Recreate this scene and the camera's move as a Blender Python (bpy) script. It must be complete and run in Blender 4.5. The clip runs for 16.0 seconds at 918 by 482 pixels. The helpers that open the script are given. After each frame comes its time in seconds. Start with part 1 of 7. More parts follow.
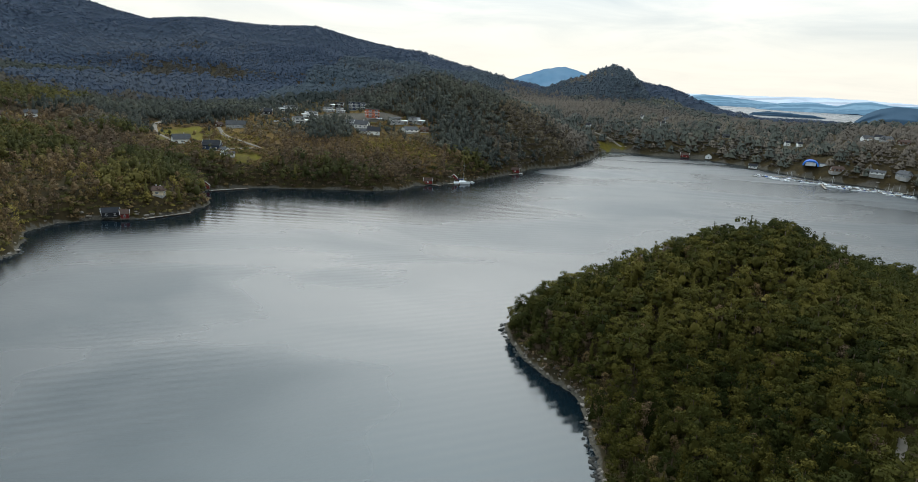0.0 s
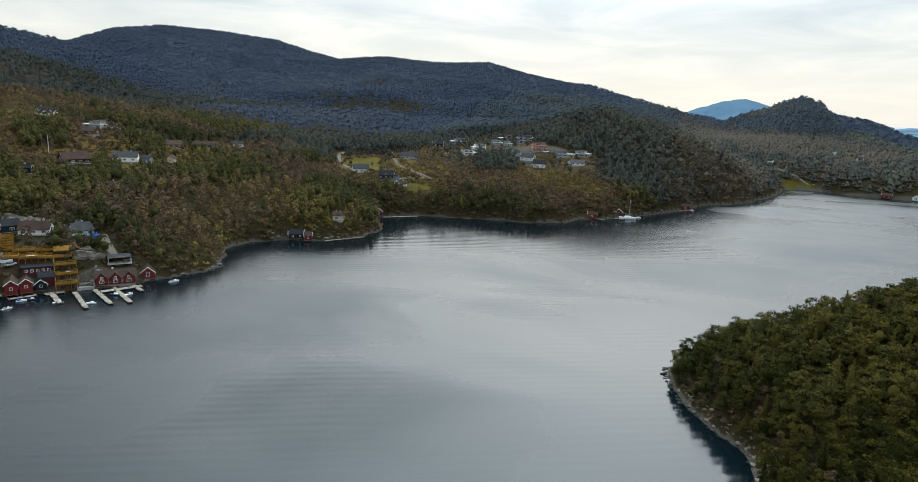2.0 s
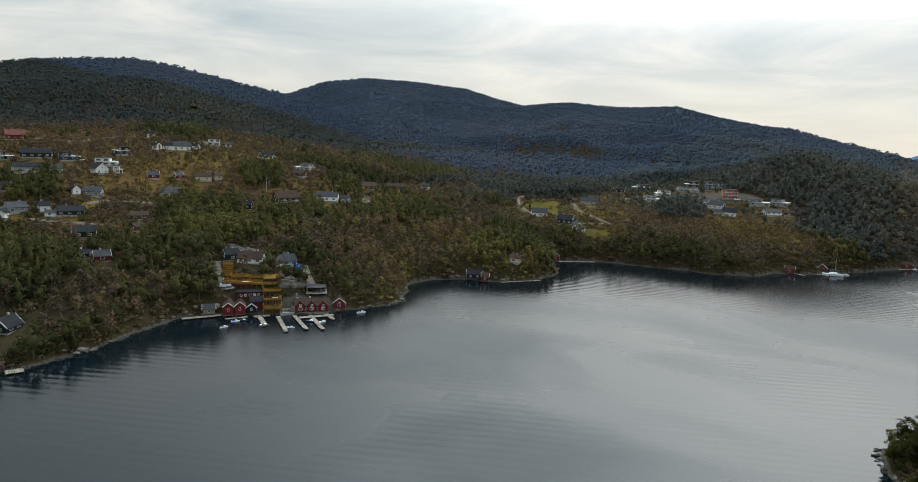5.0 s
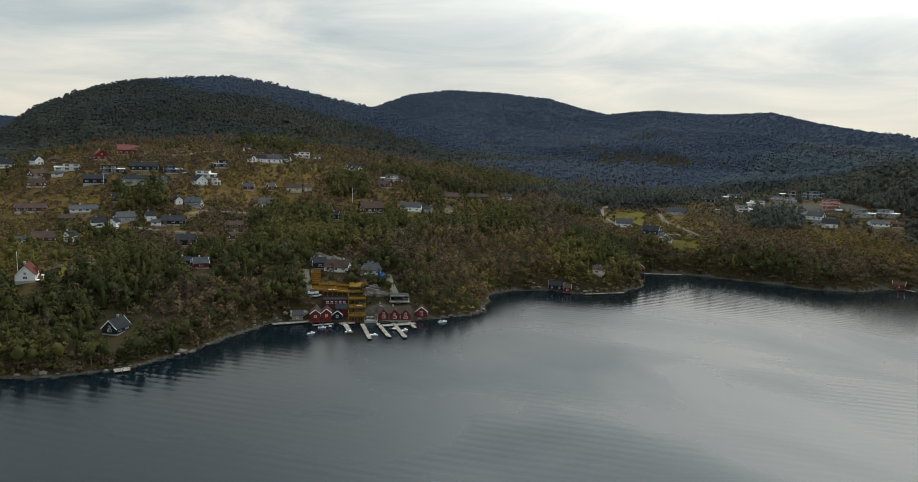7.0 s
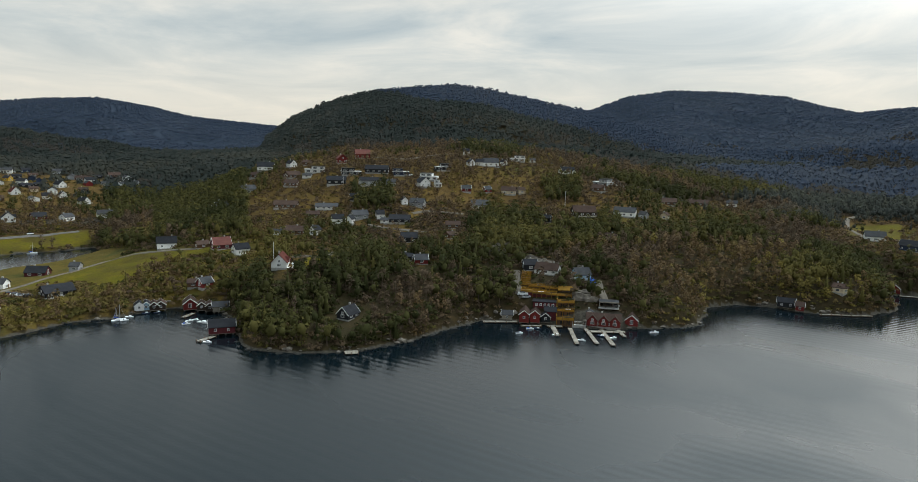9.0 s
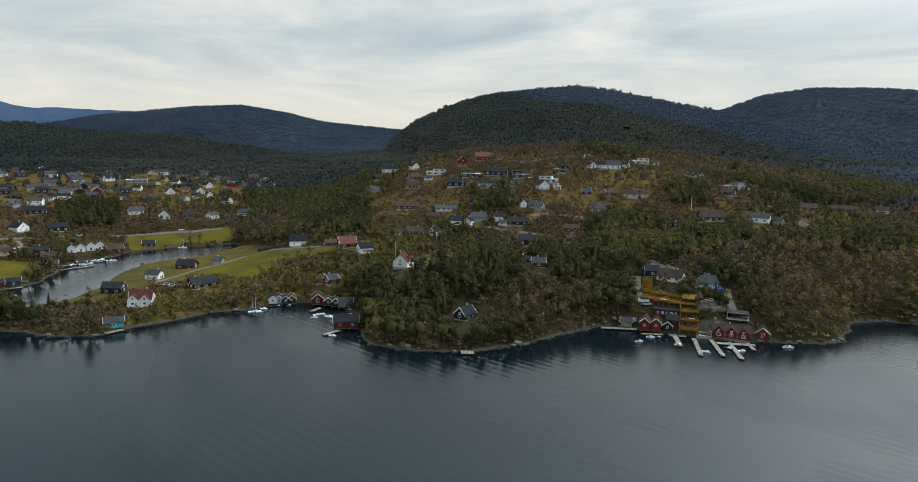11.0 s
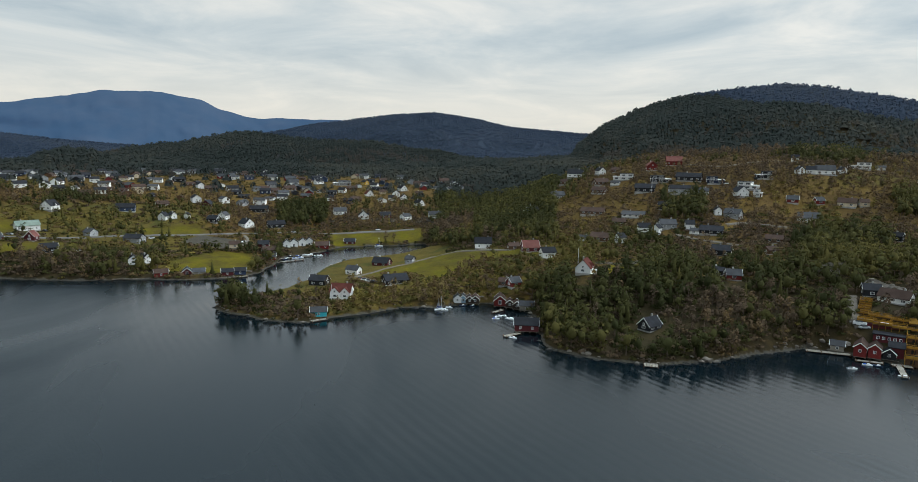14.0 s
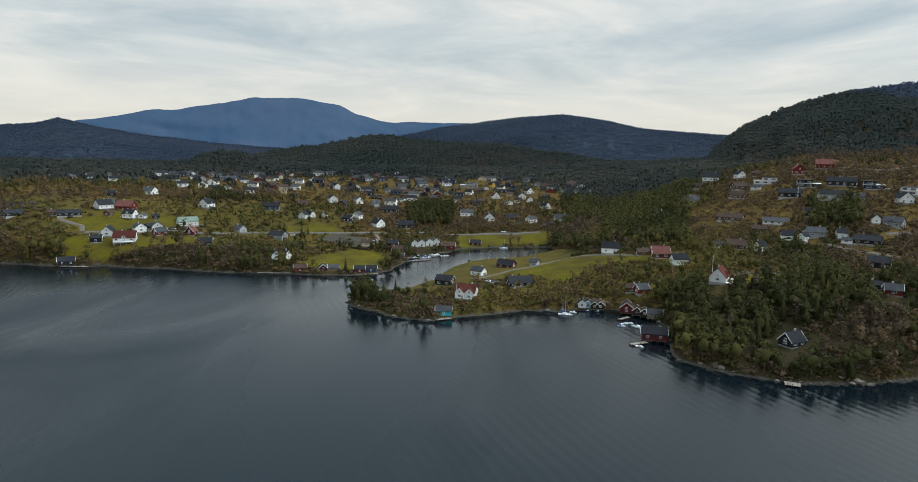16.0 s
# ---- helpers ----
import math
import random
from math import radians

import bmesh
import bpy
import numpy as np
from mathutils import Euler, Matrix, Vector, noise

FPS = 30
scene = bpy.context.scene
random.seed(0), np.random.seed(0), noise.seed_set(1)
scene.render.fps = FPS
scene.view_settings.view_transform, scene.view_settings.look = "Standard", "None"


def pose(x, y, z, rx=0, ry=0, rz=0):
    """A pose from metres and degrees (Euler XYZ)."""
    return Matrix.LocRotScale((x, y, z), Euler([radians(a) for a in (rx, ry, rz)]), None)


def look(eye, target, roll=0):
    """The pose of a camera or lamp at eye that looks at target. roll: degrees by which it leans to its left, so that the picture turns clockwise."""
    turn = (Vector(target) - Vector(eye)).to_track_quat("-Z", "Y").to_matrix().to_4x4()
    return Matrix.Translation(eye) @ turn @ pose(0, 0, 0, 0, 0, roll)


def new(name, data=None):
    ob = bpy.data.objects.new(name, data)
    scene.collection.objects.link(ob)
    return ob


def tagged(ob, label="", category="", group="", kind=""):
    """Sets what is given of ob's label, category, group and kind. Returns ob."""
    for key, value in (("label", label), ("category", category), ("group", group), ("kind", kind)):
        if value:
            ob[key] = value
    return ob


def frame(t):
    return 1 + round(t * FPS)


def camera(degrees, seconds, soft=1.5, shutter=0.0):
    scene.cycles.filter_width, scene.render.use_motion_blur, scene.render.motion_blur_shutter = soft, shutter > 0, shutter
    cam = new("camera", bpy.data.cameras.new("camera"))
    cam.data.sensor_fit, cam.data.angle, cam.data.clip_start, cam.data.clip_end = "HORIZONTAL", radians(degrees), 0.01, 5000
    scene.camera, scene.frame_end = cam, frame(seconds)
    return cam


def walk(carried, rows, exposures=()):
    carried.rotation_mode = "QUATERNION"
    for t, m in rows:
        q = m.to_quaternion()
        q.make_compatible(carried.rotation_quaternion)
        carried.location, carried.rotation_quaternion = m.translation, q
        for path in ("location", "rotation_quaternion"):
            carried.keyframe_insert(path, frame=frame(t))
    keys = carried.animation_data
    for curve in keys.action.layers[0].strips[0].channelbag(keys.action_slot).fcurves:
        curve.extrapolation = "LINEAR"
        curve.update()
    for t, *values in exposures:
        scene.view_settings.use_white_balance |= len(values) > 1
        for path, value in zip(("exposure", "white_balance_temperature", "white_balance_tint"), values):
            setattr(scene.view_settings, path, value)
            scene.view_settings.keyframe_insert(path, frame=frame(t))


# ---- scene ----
cam = camera(69.6, 16.0, soft=0.7)
PATH = [
    (0.0, pose(0, 0, 80, 76.21, -2.80, 0.69)),
    (0.5, pose(0, 0, 80, 76.74, -2.71, 4.16)),
    (1.0, pose(0, 0, 80, 77.28, -2.59, 7.67)),
    (1.5, pose(0, 0, 80, 77.82, -2.51, 11.22)),
    (2.0, pose(0, 0, 80, 78.35, -2.46, 14.88)),
    (2.5, pose(0, 0, 80, 78.89, -2.38, 18.77)),
    (3.0, pose(0, 0, 80, 79.41, -2.30, 22.75)),
    (3.5, pose(0, 0, 80, 79.97, -2.25, 26.76)),
    (4.0, pose(0, 0, 80, 80.50, -2.18, 30.26)),
    (4.2, pose(0, 0, 80, 80.72, -2.27, 30.42)),
    (6.3, pose(0, 0, 80, 82.25, -1.98, 30.55)),
    (6.5, pose(0, 0, 80, 82.20, -1.85, 31.70)),
    (7.0, pose(0, 0, 80, 82.14, -1.79, 37.37)),
    (7.5, pose(0, 0, 80, 82.05, -1.66, 44.05)),
    (8.0, pose(0, 0, 80, 81.97, -1.63, 50.17)),
    (8.5, pose(0, 0, 80, 81.94, -1.62, 53.12)),
    (9.0, pose(0, 0, 80, 81.92, -1.52, 55.67)),
    (11.5, pose(0, 0, 80, 81.88, -1.18, 68.49)),
    (12.0, pose(0, 0, 80, 81.88, -1.08, 71.10)),
    (12.5, pose(0, 0, 80, 81.91, -1.03, 73.78)),
    (13.0, pose(0, 0, 80, 81.94, -1.00, 76.46)),
    (13.5, pose(0, 0, 80, 81.97, -0.94, 79.12)),
    (14.0, pose(0, 0, 80, 81.99, -0.89, 81.82)),
    (14.5, pose(0, 0, 80, 82.00, -0.85, 84.47)),
    (15.0, pose(0, 0, 80, 82.03, -0.79, 87.17)),
    (15.5, pose(0, 0, 80, 82.04, -0.77, 89.93)),
    (16.0, pose(0, 0, 80, 82.05, -0.76, 92.72)),
]
EXPOSURES = [(0.0, 0.37, 6520, 10), (1.5, 0.34, 6500, 10), (3.5, 0.18, 6520, 10), (7.0, 0.0, 6850, 10), (9.2, 0.02, 6750, 10), (12.0, 0.05, 6480, 10), (16.0, 0.03, 6480, 10)]
walk(cam, PATH, EXPOSURES)

# ---- sky and sun ----
SUN_AZ, SUN_EL = radians(6), radians(46)      # azimuth to the left of +y
SUN_DIR = Vector((-math.sin(SUN_AZ) * math.cos(SUN_EL), math.cos(SUN_AZ) * math.cos(SUN_EL), math.sin(SUN_EL)))


def overcast_sky():
    world = bpy.data.worlds.new("overcast_sky")
    scene.world = world
    world.use_nodes = True
    nt = world.node_tree
    nt.nodes.clear()
    N = lambda kind: nt.nodes.new(kind)
    L = nt.links.new
    out, bg = N("ShaderNodeOutputWorld"), N("ShaderNodeBackground")
    sky = N("ShaderNodeTexSky")
    sky.sky_type, sky.sun_disc = "NISHITA", False
    sky.sun_elevation, sky.sun_rotation = SUN_EL, -SUN_AZ
    co = N("ShaderNodeTexCoord")
    # cloud layer: the direction projected on a flat cloud deck, so that the clouds crowd towards the horizon
    sep = N("ShaderNodeSeparateXYZ")
    L(co.outputs["Generated"], sep.inputs[0])
    up = N("ShaderNodeMath"); up.operation = "MAXIMUM"; up.inputs[1].default_value = 0.0
    L(sep.outputs[2], up.inputs[0])
    lift = N("ShaderNodeMath"); lift.operation = "ADD"; lift.inputs[1].default_value = 0.10
    L(up.outputs[0], lift.inputs[0])
    dx, dy = N("ShaderNodeMath"), N("ShaderNodeMath")
    for node, k in ((dx, 0), (dy, 1)):
        node.operation = "DIVIDE"
        L(sep.outputs[k], node.inputs[0]); L(lift.outputs[0], node.inputs[1])
    deck = N("ShaderNodeCombineXYZ")
    L(dx.outputs[0], deck.inputs[0]); L(dy.outputs[0], deck.inputs[1])
    clouds = N("ShaderNodeTexNoise")
    clouds.inputs["Scale"].default_value, clouds.inputs["Detail"].default_value = 0.75, 9
    clouds.inputs["Roughness"].default_value, clouds.inputs["Distortion"].default_value = 0.60, 0.6
    L(deck.outputs[0], clouds.inputs["Vector"])
    ramp = N("ShaderNodeValToRGB")
    el = ramp.color_ramp.elements
    el[0].position, el[0].color = 0.30, (0.42, 0.51, 0.56, 1)
    el[1].position, el[1].color = 0.68, (0.84, 0.84, 0.79, 1)
    mid = el.new(0.5); mid.color = (0.61, 0.67, 0.68, 1)
    L(clouds.outputs["Fac"], ramp.inputs[0])
    # glow of the veiled sun
    nrm = N("ShaderNodeVectorMath"); nrm.operation = "DOT_PRODUCT"
    nrm.inputs[1].default_value = SUN_DIR
    L(co.outputs["Generated"], nrm.inputs[0])
    glow = N("ShaderNodeMapRange")
    glow.inputs["From Min"].default_value, glow.inputs["From Max"].default_value = 0.50, 1.0
    glow.inputs["To Min"].default_value, glow.inputs["To Max"].default_value = 0.0, 1.0
    L(nrm.outputs["Value"], glow.inputs["Value"])
    soft = N("ShaderNodeMath"); soft.operation = "POWER"; soft.inputs[1].default_value = 3.0
    L(glow.outputs[0], soft.inputs[0])
    veil = N("ShaderNodeMapRange"); veil.interpolation_type = "SMOOTHSTEP"     # the cloud is thicker low down
    veil.inputs["From Min"].default_value, veil.inputs["From Max"].default_value = 0.12, 0.28
    veil.inputs["To Min"].default_value, veil.inputs["To Max"].default_value = 0.10, 1.0
    L(sep.outputs[2], veil.inputs["Value"])
    shine = N("ShaderNodeMath"); shine.operation = "MULTIPLY"
    L(soft.outputs[0], shine.inputs[0]); L(veil.outputs[0], shine.inputs[1])
    gain = N("ShaderNodeMix"); gain.data_type = "RGBA"; gain.blend_type = "ADD"
    L(shine.outputs[0], gain.inputs[0]); L(ramp.outputs[0], gain.inputs[6])
    gain.inputs[7].default_value = (4.2, 4.1, 3.9, 1)
    # pale warm band low over the horizon
    low = N("ShaderNodeMapRange"); low.interpolation_type = "SMOOTHSTEP"
    low.inputs["From Min"].default_value, low.inputs["From Max"].default_value = 0.02, 0.16
    low.inputs["To Min"].default_value, low.inputs["To Max"].default_value = 0.75, 0.0
    L(sep.outputs[2], low.inputs["Value"])
    band = N("ShaderNodeMix"); band.data_type = "RGBA"
    L(low.outputs[0], band.inputs[0]); L(gain.outputs[2], band.inputs[6])
    band.inputs[7].default_value = (0.84, 0.80, 0.71, 1)
    # clear sky shows a little through the thin cloud
    thin = N("ShaderNodeMix"); thin.data_type = "RGBA"; thin.inputs[0].default_value = 0.9
    dim = N("ShaderNodeMix"); dim.data_type = "RGBA"; dim.blend_type = "MULTIPLY"; dim.inputs[0].default_value = 1.0
    dim.inputs[7].default_value = (0.1, 0.1, 0.1, 1)
    L(sky.outputs[0], dim.inputs[6]); L(dim.outputs[2], thin.inputs[6]); L(band.outputs[2], thin.inputs[7])
    # an overcast sky is brighter overhead than at the rim
    zen = N("ShaderNodeMapRange"); zen.interpolation_type = "SMOOTHSTEP"
    zen.inputs["From Min"].default_value, zen.inputs["From Max"].default_value = 0.34, 0.86
    zen.inputs["To Min"].default_value, zen.inputs["To Max"].default_value = 1.0, 1.6
    L(sep.outputs[2], zen.inputs["Value"])
    L(zen.outputs[0], bg.inputs[1])
    blue = N("ShaderNodeMapRange")
    blue.inputs["From Min"].default_value, blue.inputs["From Max"].default_value = 0.22, 0.7
    L(sep.outputs[2], blue.inputs["Value"])
    cool = N("ShaderNodeMix"); cool.data_type = "RGBA"; cool.blend_type = "MULTIPLY"
    L(blue.outputs[0], cool.inputs[0]); L(thin.outputs[2], cool.inputs[6])
    cool.inputs[7].default_value = (0.84, 0.97, 1.08, 1)
    L(cool.outputs[2], bg.inputs[0])
    L(bg.outputs[0], out.inputs[0])


overcast_sky()
sun = new("sun", bpy.data.lights.new("sun", "SUN"))
sun.data.energy, sun.data.angle, sun.data.color = 0.25, radians(60), (1.0, 0.95, 0.88)
sun.matrix_world = look(SUN_DIR * 100, (0, 0, 0))

# ---- materials ----
class Mat:
    """A small node-tree writer."""

    def __init__(self, name):
        self.mat = bpy.data.materials.new(name)
        self.mat.use_nodes = True
        self.nt = self.mat.node_tree
        self.bsdf = self.nt.nodes["Principled BSDF"]

    def node(self, kind, **values):
        n = self.nt.nodes.new(kind)
        for k, v in values.items():
            n.inputs[k.replace("_", " ")].default_value = v
        return n

    def link(self, a, b):
        self.nt.links.new(a, b)

    def coords(self, scale=1.0):
        co = self.node("ShaderNodeNewGeometry")
        mp = self.node("ShaderNodeMapping")
        mp.inputs["Scale"].default_value = (scale, scale, scale) if not hasattr(scale, "__len__") else scale
        self.link(co.outputs["Position"], mp.inputs[0])
        return mp.outputs[0]

    def noise(self, scale, detail=4, rough=0.55, vec=None, distort=0.0):
        n = self.node("ShaderNodeTexNoise", Scale=scale, Detail=detail, Roughness=rough, Distortion=distort)
        self.link(vec if vec is not None else self.coords(), n.inputs["Vector"])
        return n.outputs["Fac"]

    def ramp(self, fac, *stops):
        r = self.node("ShaderNodeValToRGB")
        el = r.color_ramp.elements
        while len(el) < len(stops):
            el.new(0.5)
        for e, (p, c) in zip(el, stops):
            e.position, e.color = p, (*c, 1) if hasattr(c, "__len__") else (c, c, c, 1)
        self.link(fac, r.inputs[0])
        return r.outputs[0]

    def mix(self, fac, a, b, blend="MIX"):
        m = self.node("ShaderNodeMix")
        m.data_type, m.blend_type = "RGBA", blend
        for v, s in ((fac, 0), (a, 6), (b, 7)):
            if hasattr(v, "is_linked"):
                self.link(v, m.inputs[s])
            else:
                m.inputs[s].default_value = (*v, 1) if hasattr(v, "__len__") else v
        return m.outputs[2]

    def math(self, op, a, b=0.0):
        m = self.node("ShaderNodeMath")
        m.operation = op
        for k, v in enumerate((a, b)):
            if hasattr(v, "is_linked"):
                self.link(v, m.inputs[k])
            else:
                m.inputs[k].default_value = v
        return m.outputs[0]

    def attr(self, name):
        a = self.node("ShaderNodeAttribute")
        a.attribute_name = name
        return a

    def bump(self, height, strength=0.3, distance=0.1):
        b = self.node("ShaderNodeBump")
        b.inputs["Strength"].default_value, b.inputs["Distance"].default_value = strength, distance
        self.link(height, b.inputs["Height"])
        self.link(b.outputs[0], self.bsdf.inputs["Normal"])

    def set(self, color=None, rough=None, metal=None, spec=None):
        for v, s in ((color, "Base Color"), (rough, "Roughness"), (metal, "Metallic"), (spec, "Specular IOR Level")):
            if v is None:
                continue
            if hasattr(v, "is_linked"):
                self.link(v, self.bsdf.inputs[s])
            else:
                self.bsdf.inputs[s].default_value = (*v, 1) if hasattr(v, "__len__") else v
        return self.mat


def painted(name, color, rough=0.6, amount=0.25, streak=True, spec=0.15):
    """Painted or stained boards: weather stains and a fine grain."""
    m = Mat(name)
    a = m.noise(0.35, 4)
    b = m.noise(3.0, 3, vec=m.coords((1, 1, 0.25 if streak else 1)))
    dark = tuple(c * (1 - amount) for c in color)
    lite = tuple(min(1, c * (1 + amount * 0.6)) for c in color)
    col = m.mix(m.ramp(a, (0.3, 0.0), (0.7, 1.0)), dark, lite)
    col = m.mix(m.ramp(b, (0.45, 0.0), (0.75, 0.35)), col, tuple(c * 0.6 for c in color))
    info = m.node("ShaderNodeObjectInfo")
    hue = m.node("ShaderNodeHueSaturation")
    m.link(m.math("ADD", m.math("MULTIPLY", info.outputs["Random"], 0.3), 0.85), hue.inputs["Value"])
    m.link(col, hue.inputs["Color"])
    m.bump(b, 0.15, 0.02)
    return m.set(hue.outputs[0], rough, spec=spec)


def foliage(name, stops, leaf=0.16, vary=(0.55, 1.5)):
    """Leaves or needles: one tint per tree, a smaller change per leaf clump."""
    m = Mat(name)
    tint = m.attr("tint").outputs["Fac"]
    geo = m.node("ShaderNodeNewGeometry")
    col = m.ramp(tint, *stops)
    isl = m.ramp(geo.outputs["Random Per Island"], (0.0, vary[0]), (1.0, vary[1]))
    col = m.mix(1.0, col, isl, "MULTIPLY")
    m.set(col, 0.85, spec=0.04)
    tr = m.node("ShaderNodeBsdfTranslucent")
    m.link(col, tr.inputs[0])
    mx = m.node("ShaderNodeMixShader")
    mx.inputs[0].default_value = leaf
    m.link(m.bsdf.outputs[0], mx.inputs[1])
    m.link(tr.outputs[0], mx.inputs[2])
    m.link(mx.outputs[0], m.nt.nodes["Material Output"].inputs[0])
    return m.mat


def ground_material():
    """Forest floor, with heath, grass and gravel where the cover layer says so."""
    m = Mat("ground_cover")
    cover = m.node("ShaderNodeSeparateColor")
    layer = m.attr("cover")
    m.link(layer.outputs["Color"], cover.inputs[0])
    big, fine, mid = m.noise(0.02, 5), m.noise(0.9, 5, 0.65), m.noise(0.15, 5, 0.6)
    floor_ = m.mix(m.ramp(mid, (0.35, 0.0), (0.65, 1.0)), (0.022, 0.017, 0.010), (0.042, 0.029, 0.013))
    heath = m.mix(m.ramp(mid, (0.32, 0.0), (0.68, 1.0)), (0.076, 0.043, 0.016), (0.128, 0.076, 0.022))
    rust = m.noise(0.045, 4, 0.6)
    heath = m.mix(m.ramp(rust, (0.50, 0.0), (0.62, 0.85)), heath, (0.128, 0.080, 0.020))
    heath = m.mix(m.ramp(rust, (0.30, 0.8), (0.42, 0.0)), heath, (0.074, 0.036, 0.014))
    heath = m.mix(m.ramp(fine, (0.45, 0.0), (0.7, 0.7)), heath, (0.030, 0.028, 0.011))
    grass = m.mix(m.ramp(mid, (0.3, 0.0), (0.7, 1.0)), (0.082, 0.078, 0.004), (0.150, 0.114, 0.007))
    grass = m.mix(m.ramp(fine, (0.4, 0.0), (0.75, 0.5)), grass, (0.060, 0.045, 0.014))
    grass = m.mix(m.ramp(m.noise(0.32, 4, 0.6), (0.45, 0.0), (0.68, 0.6)), grass, (0.058, 0.051, 0.009))
    grass = m.mix(m.ramp(m.noise(0.075, 5, 0.65), (0.42, 0.0), (0.62, 0.85)), grass, (0.056, 0.042, 0.012))
    stone = m.mix(m.ramp(fine, (0.3, 0.0), (0.7, 1.0)), (0.034, 0.030, 0.025), (0.095, 0.083, 0.068))
    edge = lambda s: m.ramp(m.math("ADD", s, m.math("MULTIPLY", m.math("SUBTRACT", mid, 0.5), 0.7)), (0.40, 0.0), (0.60, 1.0))
    col = m.mix(edge(cover.outputs[2]), floor_, heath)
    straw = m.mix(m.ramp(mid, (0.3, 0.0), (0.7, 1.0)), (0.070, 0.053, 0.012), (0.112, 0.080, 0.018))
    straw = m.mix(m.ramp(rust, (0.36, 0.9), (0.50, 0.0)), straw, (0.046, 0.050, 0.013))
    straw = m.mix(m.ramp(fine, (0.45, 0.0), (0.72, 0.55)), straw, (0.055, 0.042, 0.016))
    col = m.mix(edge(layer.outputs["Alpha"]), col, straw)
    col = m.mix(edge(cover.outputs[0]), col, grass)
    col = m.mix(edge(cover.outputs[1]), col, stone)
    col = m.mix(m.ramp(big, (0.3, 0.25), (0.7, 0.0)), col, (0.04, 0.04, 0.02))
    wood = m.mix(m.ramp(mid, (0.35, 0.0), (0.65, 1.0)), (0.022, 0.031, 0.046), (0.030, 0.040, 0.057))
    col = m.mix(m.attr("canopy").outputs["Fac"], col, wood)       # closed conifer canopy on the far ridges, haze blue mixed into its colour
    m.bump(fine, 0.6, 0.5)
    return m.set(col, 0.95, spec=0.03)


def shore_rock_material():
    m = Mat("shore_rock")
    a, b = m.noise(0.5, 6, 0.6), m.noise(4.0, 5, 0.65)
    col = m.mix(m.ramp(a, (0.3, 0.0), (0.7, 1.0)), (0.070, 0.060, 0.050), (0.22, 0.19, 0.158))
    col = m.mix(m.ramp(b, (0.4, 0.0), (0.8, 0.6)), col, (0.10, 0.09, 0.075))
    pos = m.node("ShaderNodeSeparateXYZ")
    m.link(m.coords(), pos.inputs[0])
    col = m.mix(m.ramp(pos.outputs[2], (0.35, 1.0), (0.8, 0.0)), col, (0.018, 0.018, 0.015))   # wet weed line
    m.bump(b, 0.6, 0.15)
    return m.set(col, 0.85, spec=0.25)


def water_material():
    """Sheltered sea: fine wind ripple, calm slicks and a slow swell."""
    m = Mat("sea_water")
    slick = m.ramp(m.noise(0.006, 4, 0.5, vec=m.coords((1, 2.2, 1)), distort=0.8), (0.40, 0.50), (0.62, 1.0))
    wave = m.node("ShaderNodeTexWave", Scale=0.078, Distortion=2.6, Detail=2.0, Detail_Scale=0.25)
    mp = m.node("ShaderNodeMapping")
    mp.inputs["Rotation"].default_value = (0, 0, radians(-112.8))
    m.link(m.coords(), mp.inputs[0])
    m.link(mp.outputs[0], wave.inputs["Vector"])
    def turned(sx, sy):
        st = m.node("ShaderNodeMapping")
        st.inputs["Scale"].default_value = (sx, sy, 1)
        m.link(mp.outputs[0], st.inputs[0])
        return st.outputs[0]
    fine = m.noise(1.3, 3, 0.6, vec=turned(1.0, 0.28))
    mid = m.noise(0.36, 3, 0.5, vec=turned(1.0, 0.22))
    patch = m.ramp(m.noise(0.007, 2), (0.40, 0.0), (0.60, 1.0))
    h = m.math("ADD", m.math("MULTIPLY", fine, 0.13), m.math("MULTIPLY", mid, 0.15))
    lee = m.attr("lee").outputs["Fac"]                        # the wind does not reach the water under the shores
    open_water = m.math("MULTIPLY", slick, m.math("SUBTRACT", 1.0, m.math("MULTIPLY", lee, 0.92)))
    h = m.math("MULTIPLY", h, open_water)
    h = m.math("ADD", h, m.math("MULTIPLY", m.math("MULTIPLY", wave.outputs["Fac"], patch), m.math("SUBTRACT", 0.125, m.math("MULTIPLY", lee, 0.05))))
    m.bump(h, 0.42, 1.0)
    m.set((0.002, 0.006, 0.009), m.math("ADD", m.math("MULTIPLY", open_water, 0.42), 0.04))
    m.bsdf.inputs["IOR"].default_value = 1.36
    m.bsdf.inputs["Specular Tint"].default_value = (0.77, 0.95, 1.0, 1)
    return m.mat


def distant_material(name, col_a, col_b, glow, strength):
    """Far mountainside seen through miles of air: a backdrop, its faint veil of airlight put into colour and emission.
    """
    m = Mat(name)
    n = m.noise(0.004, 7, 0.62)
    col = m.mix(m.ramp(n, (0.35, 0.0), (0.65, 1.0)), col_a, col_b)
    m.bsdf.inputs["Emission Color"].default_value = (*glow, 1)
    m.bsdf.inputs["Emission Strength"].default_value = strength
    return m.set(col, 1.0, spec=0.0)


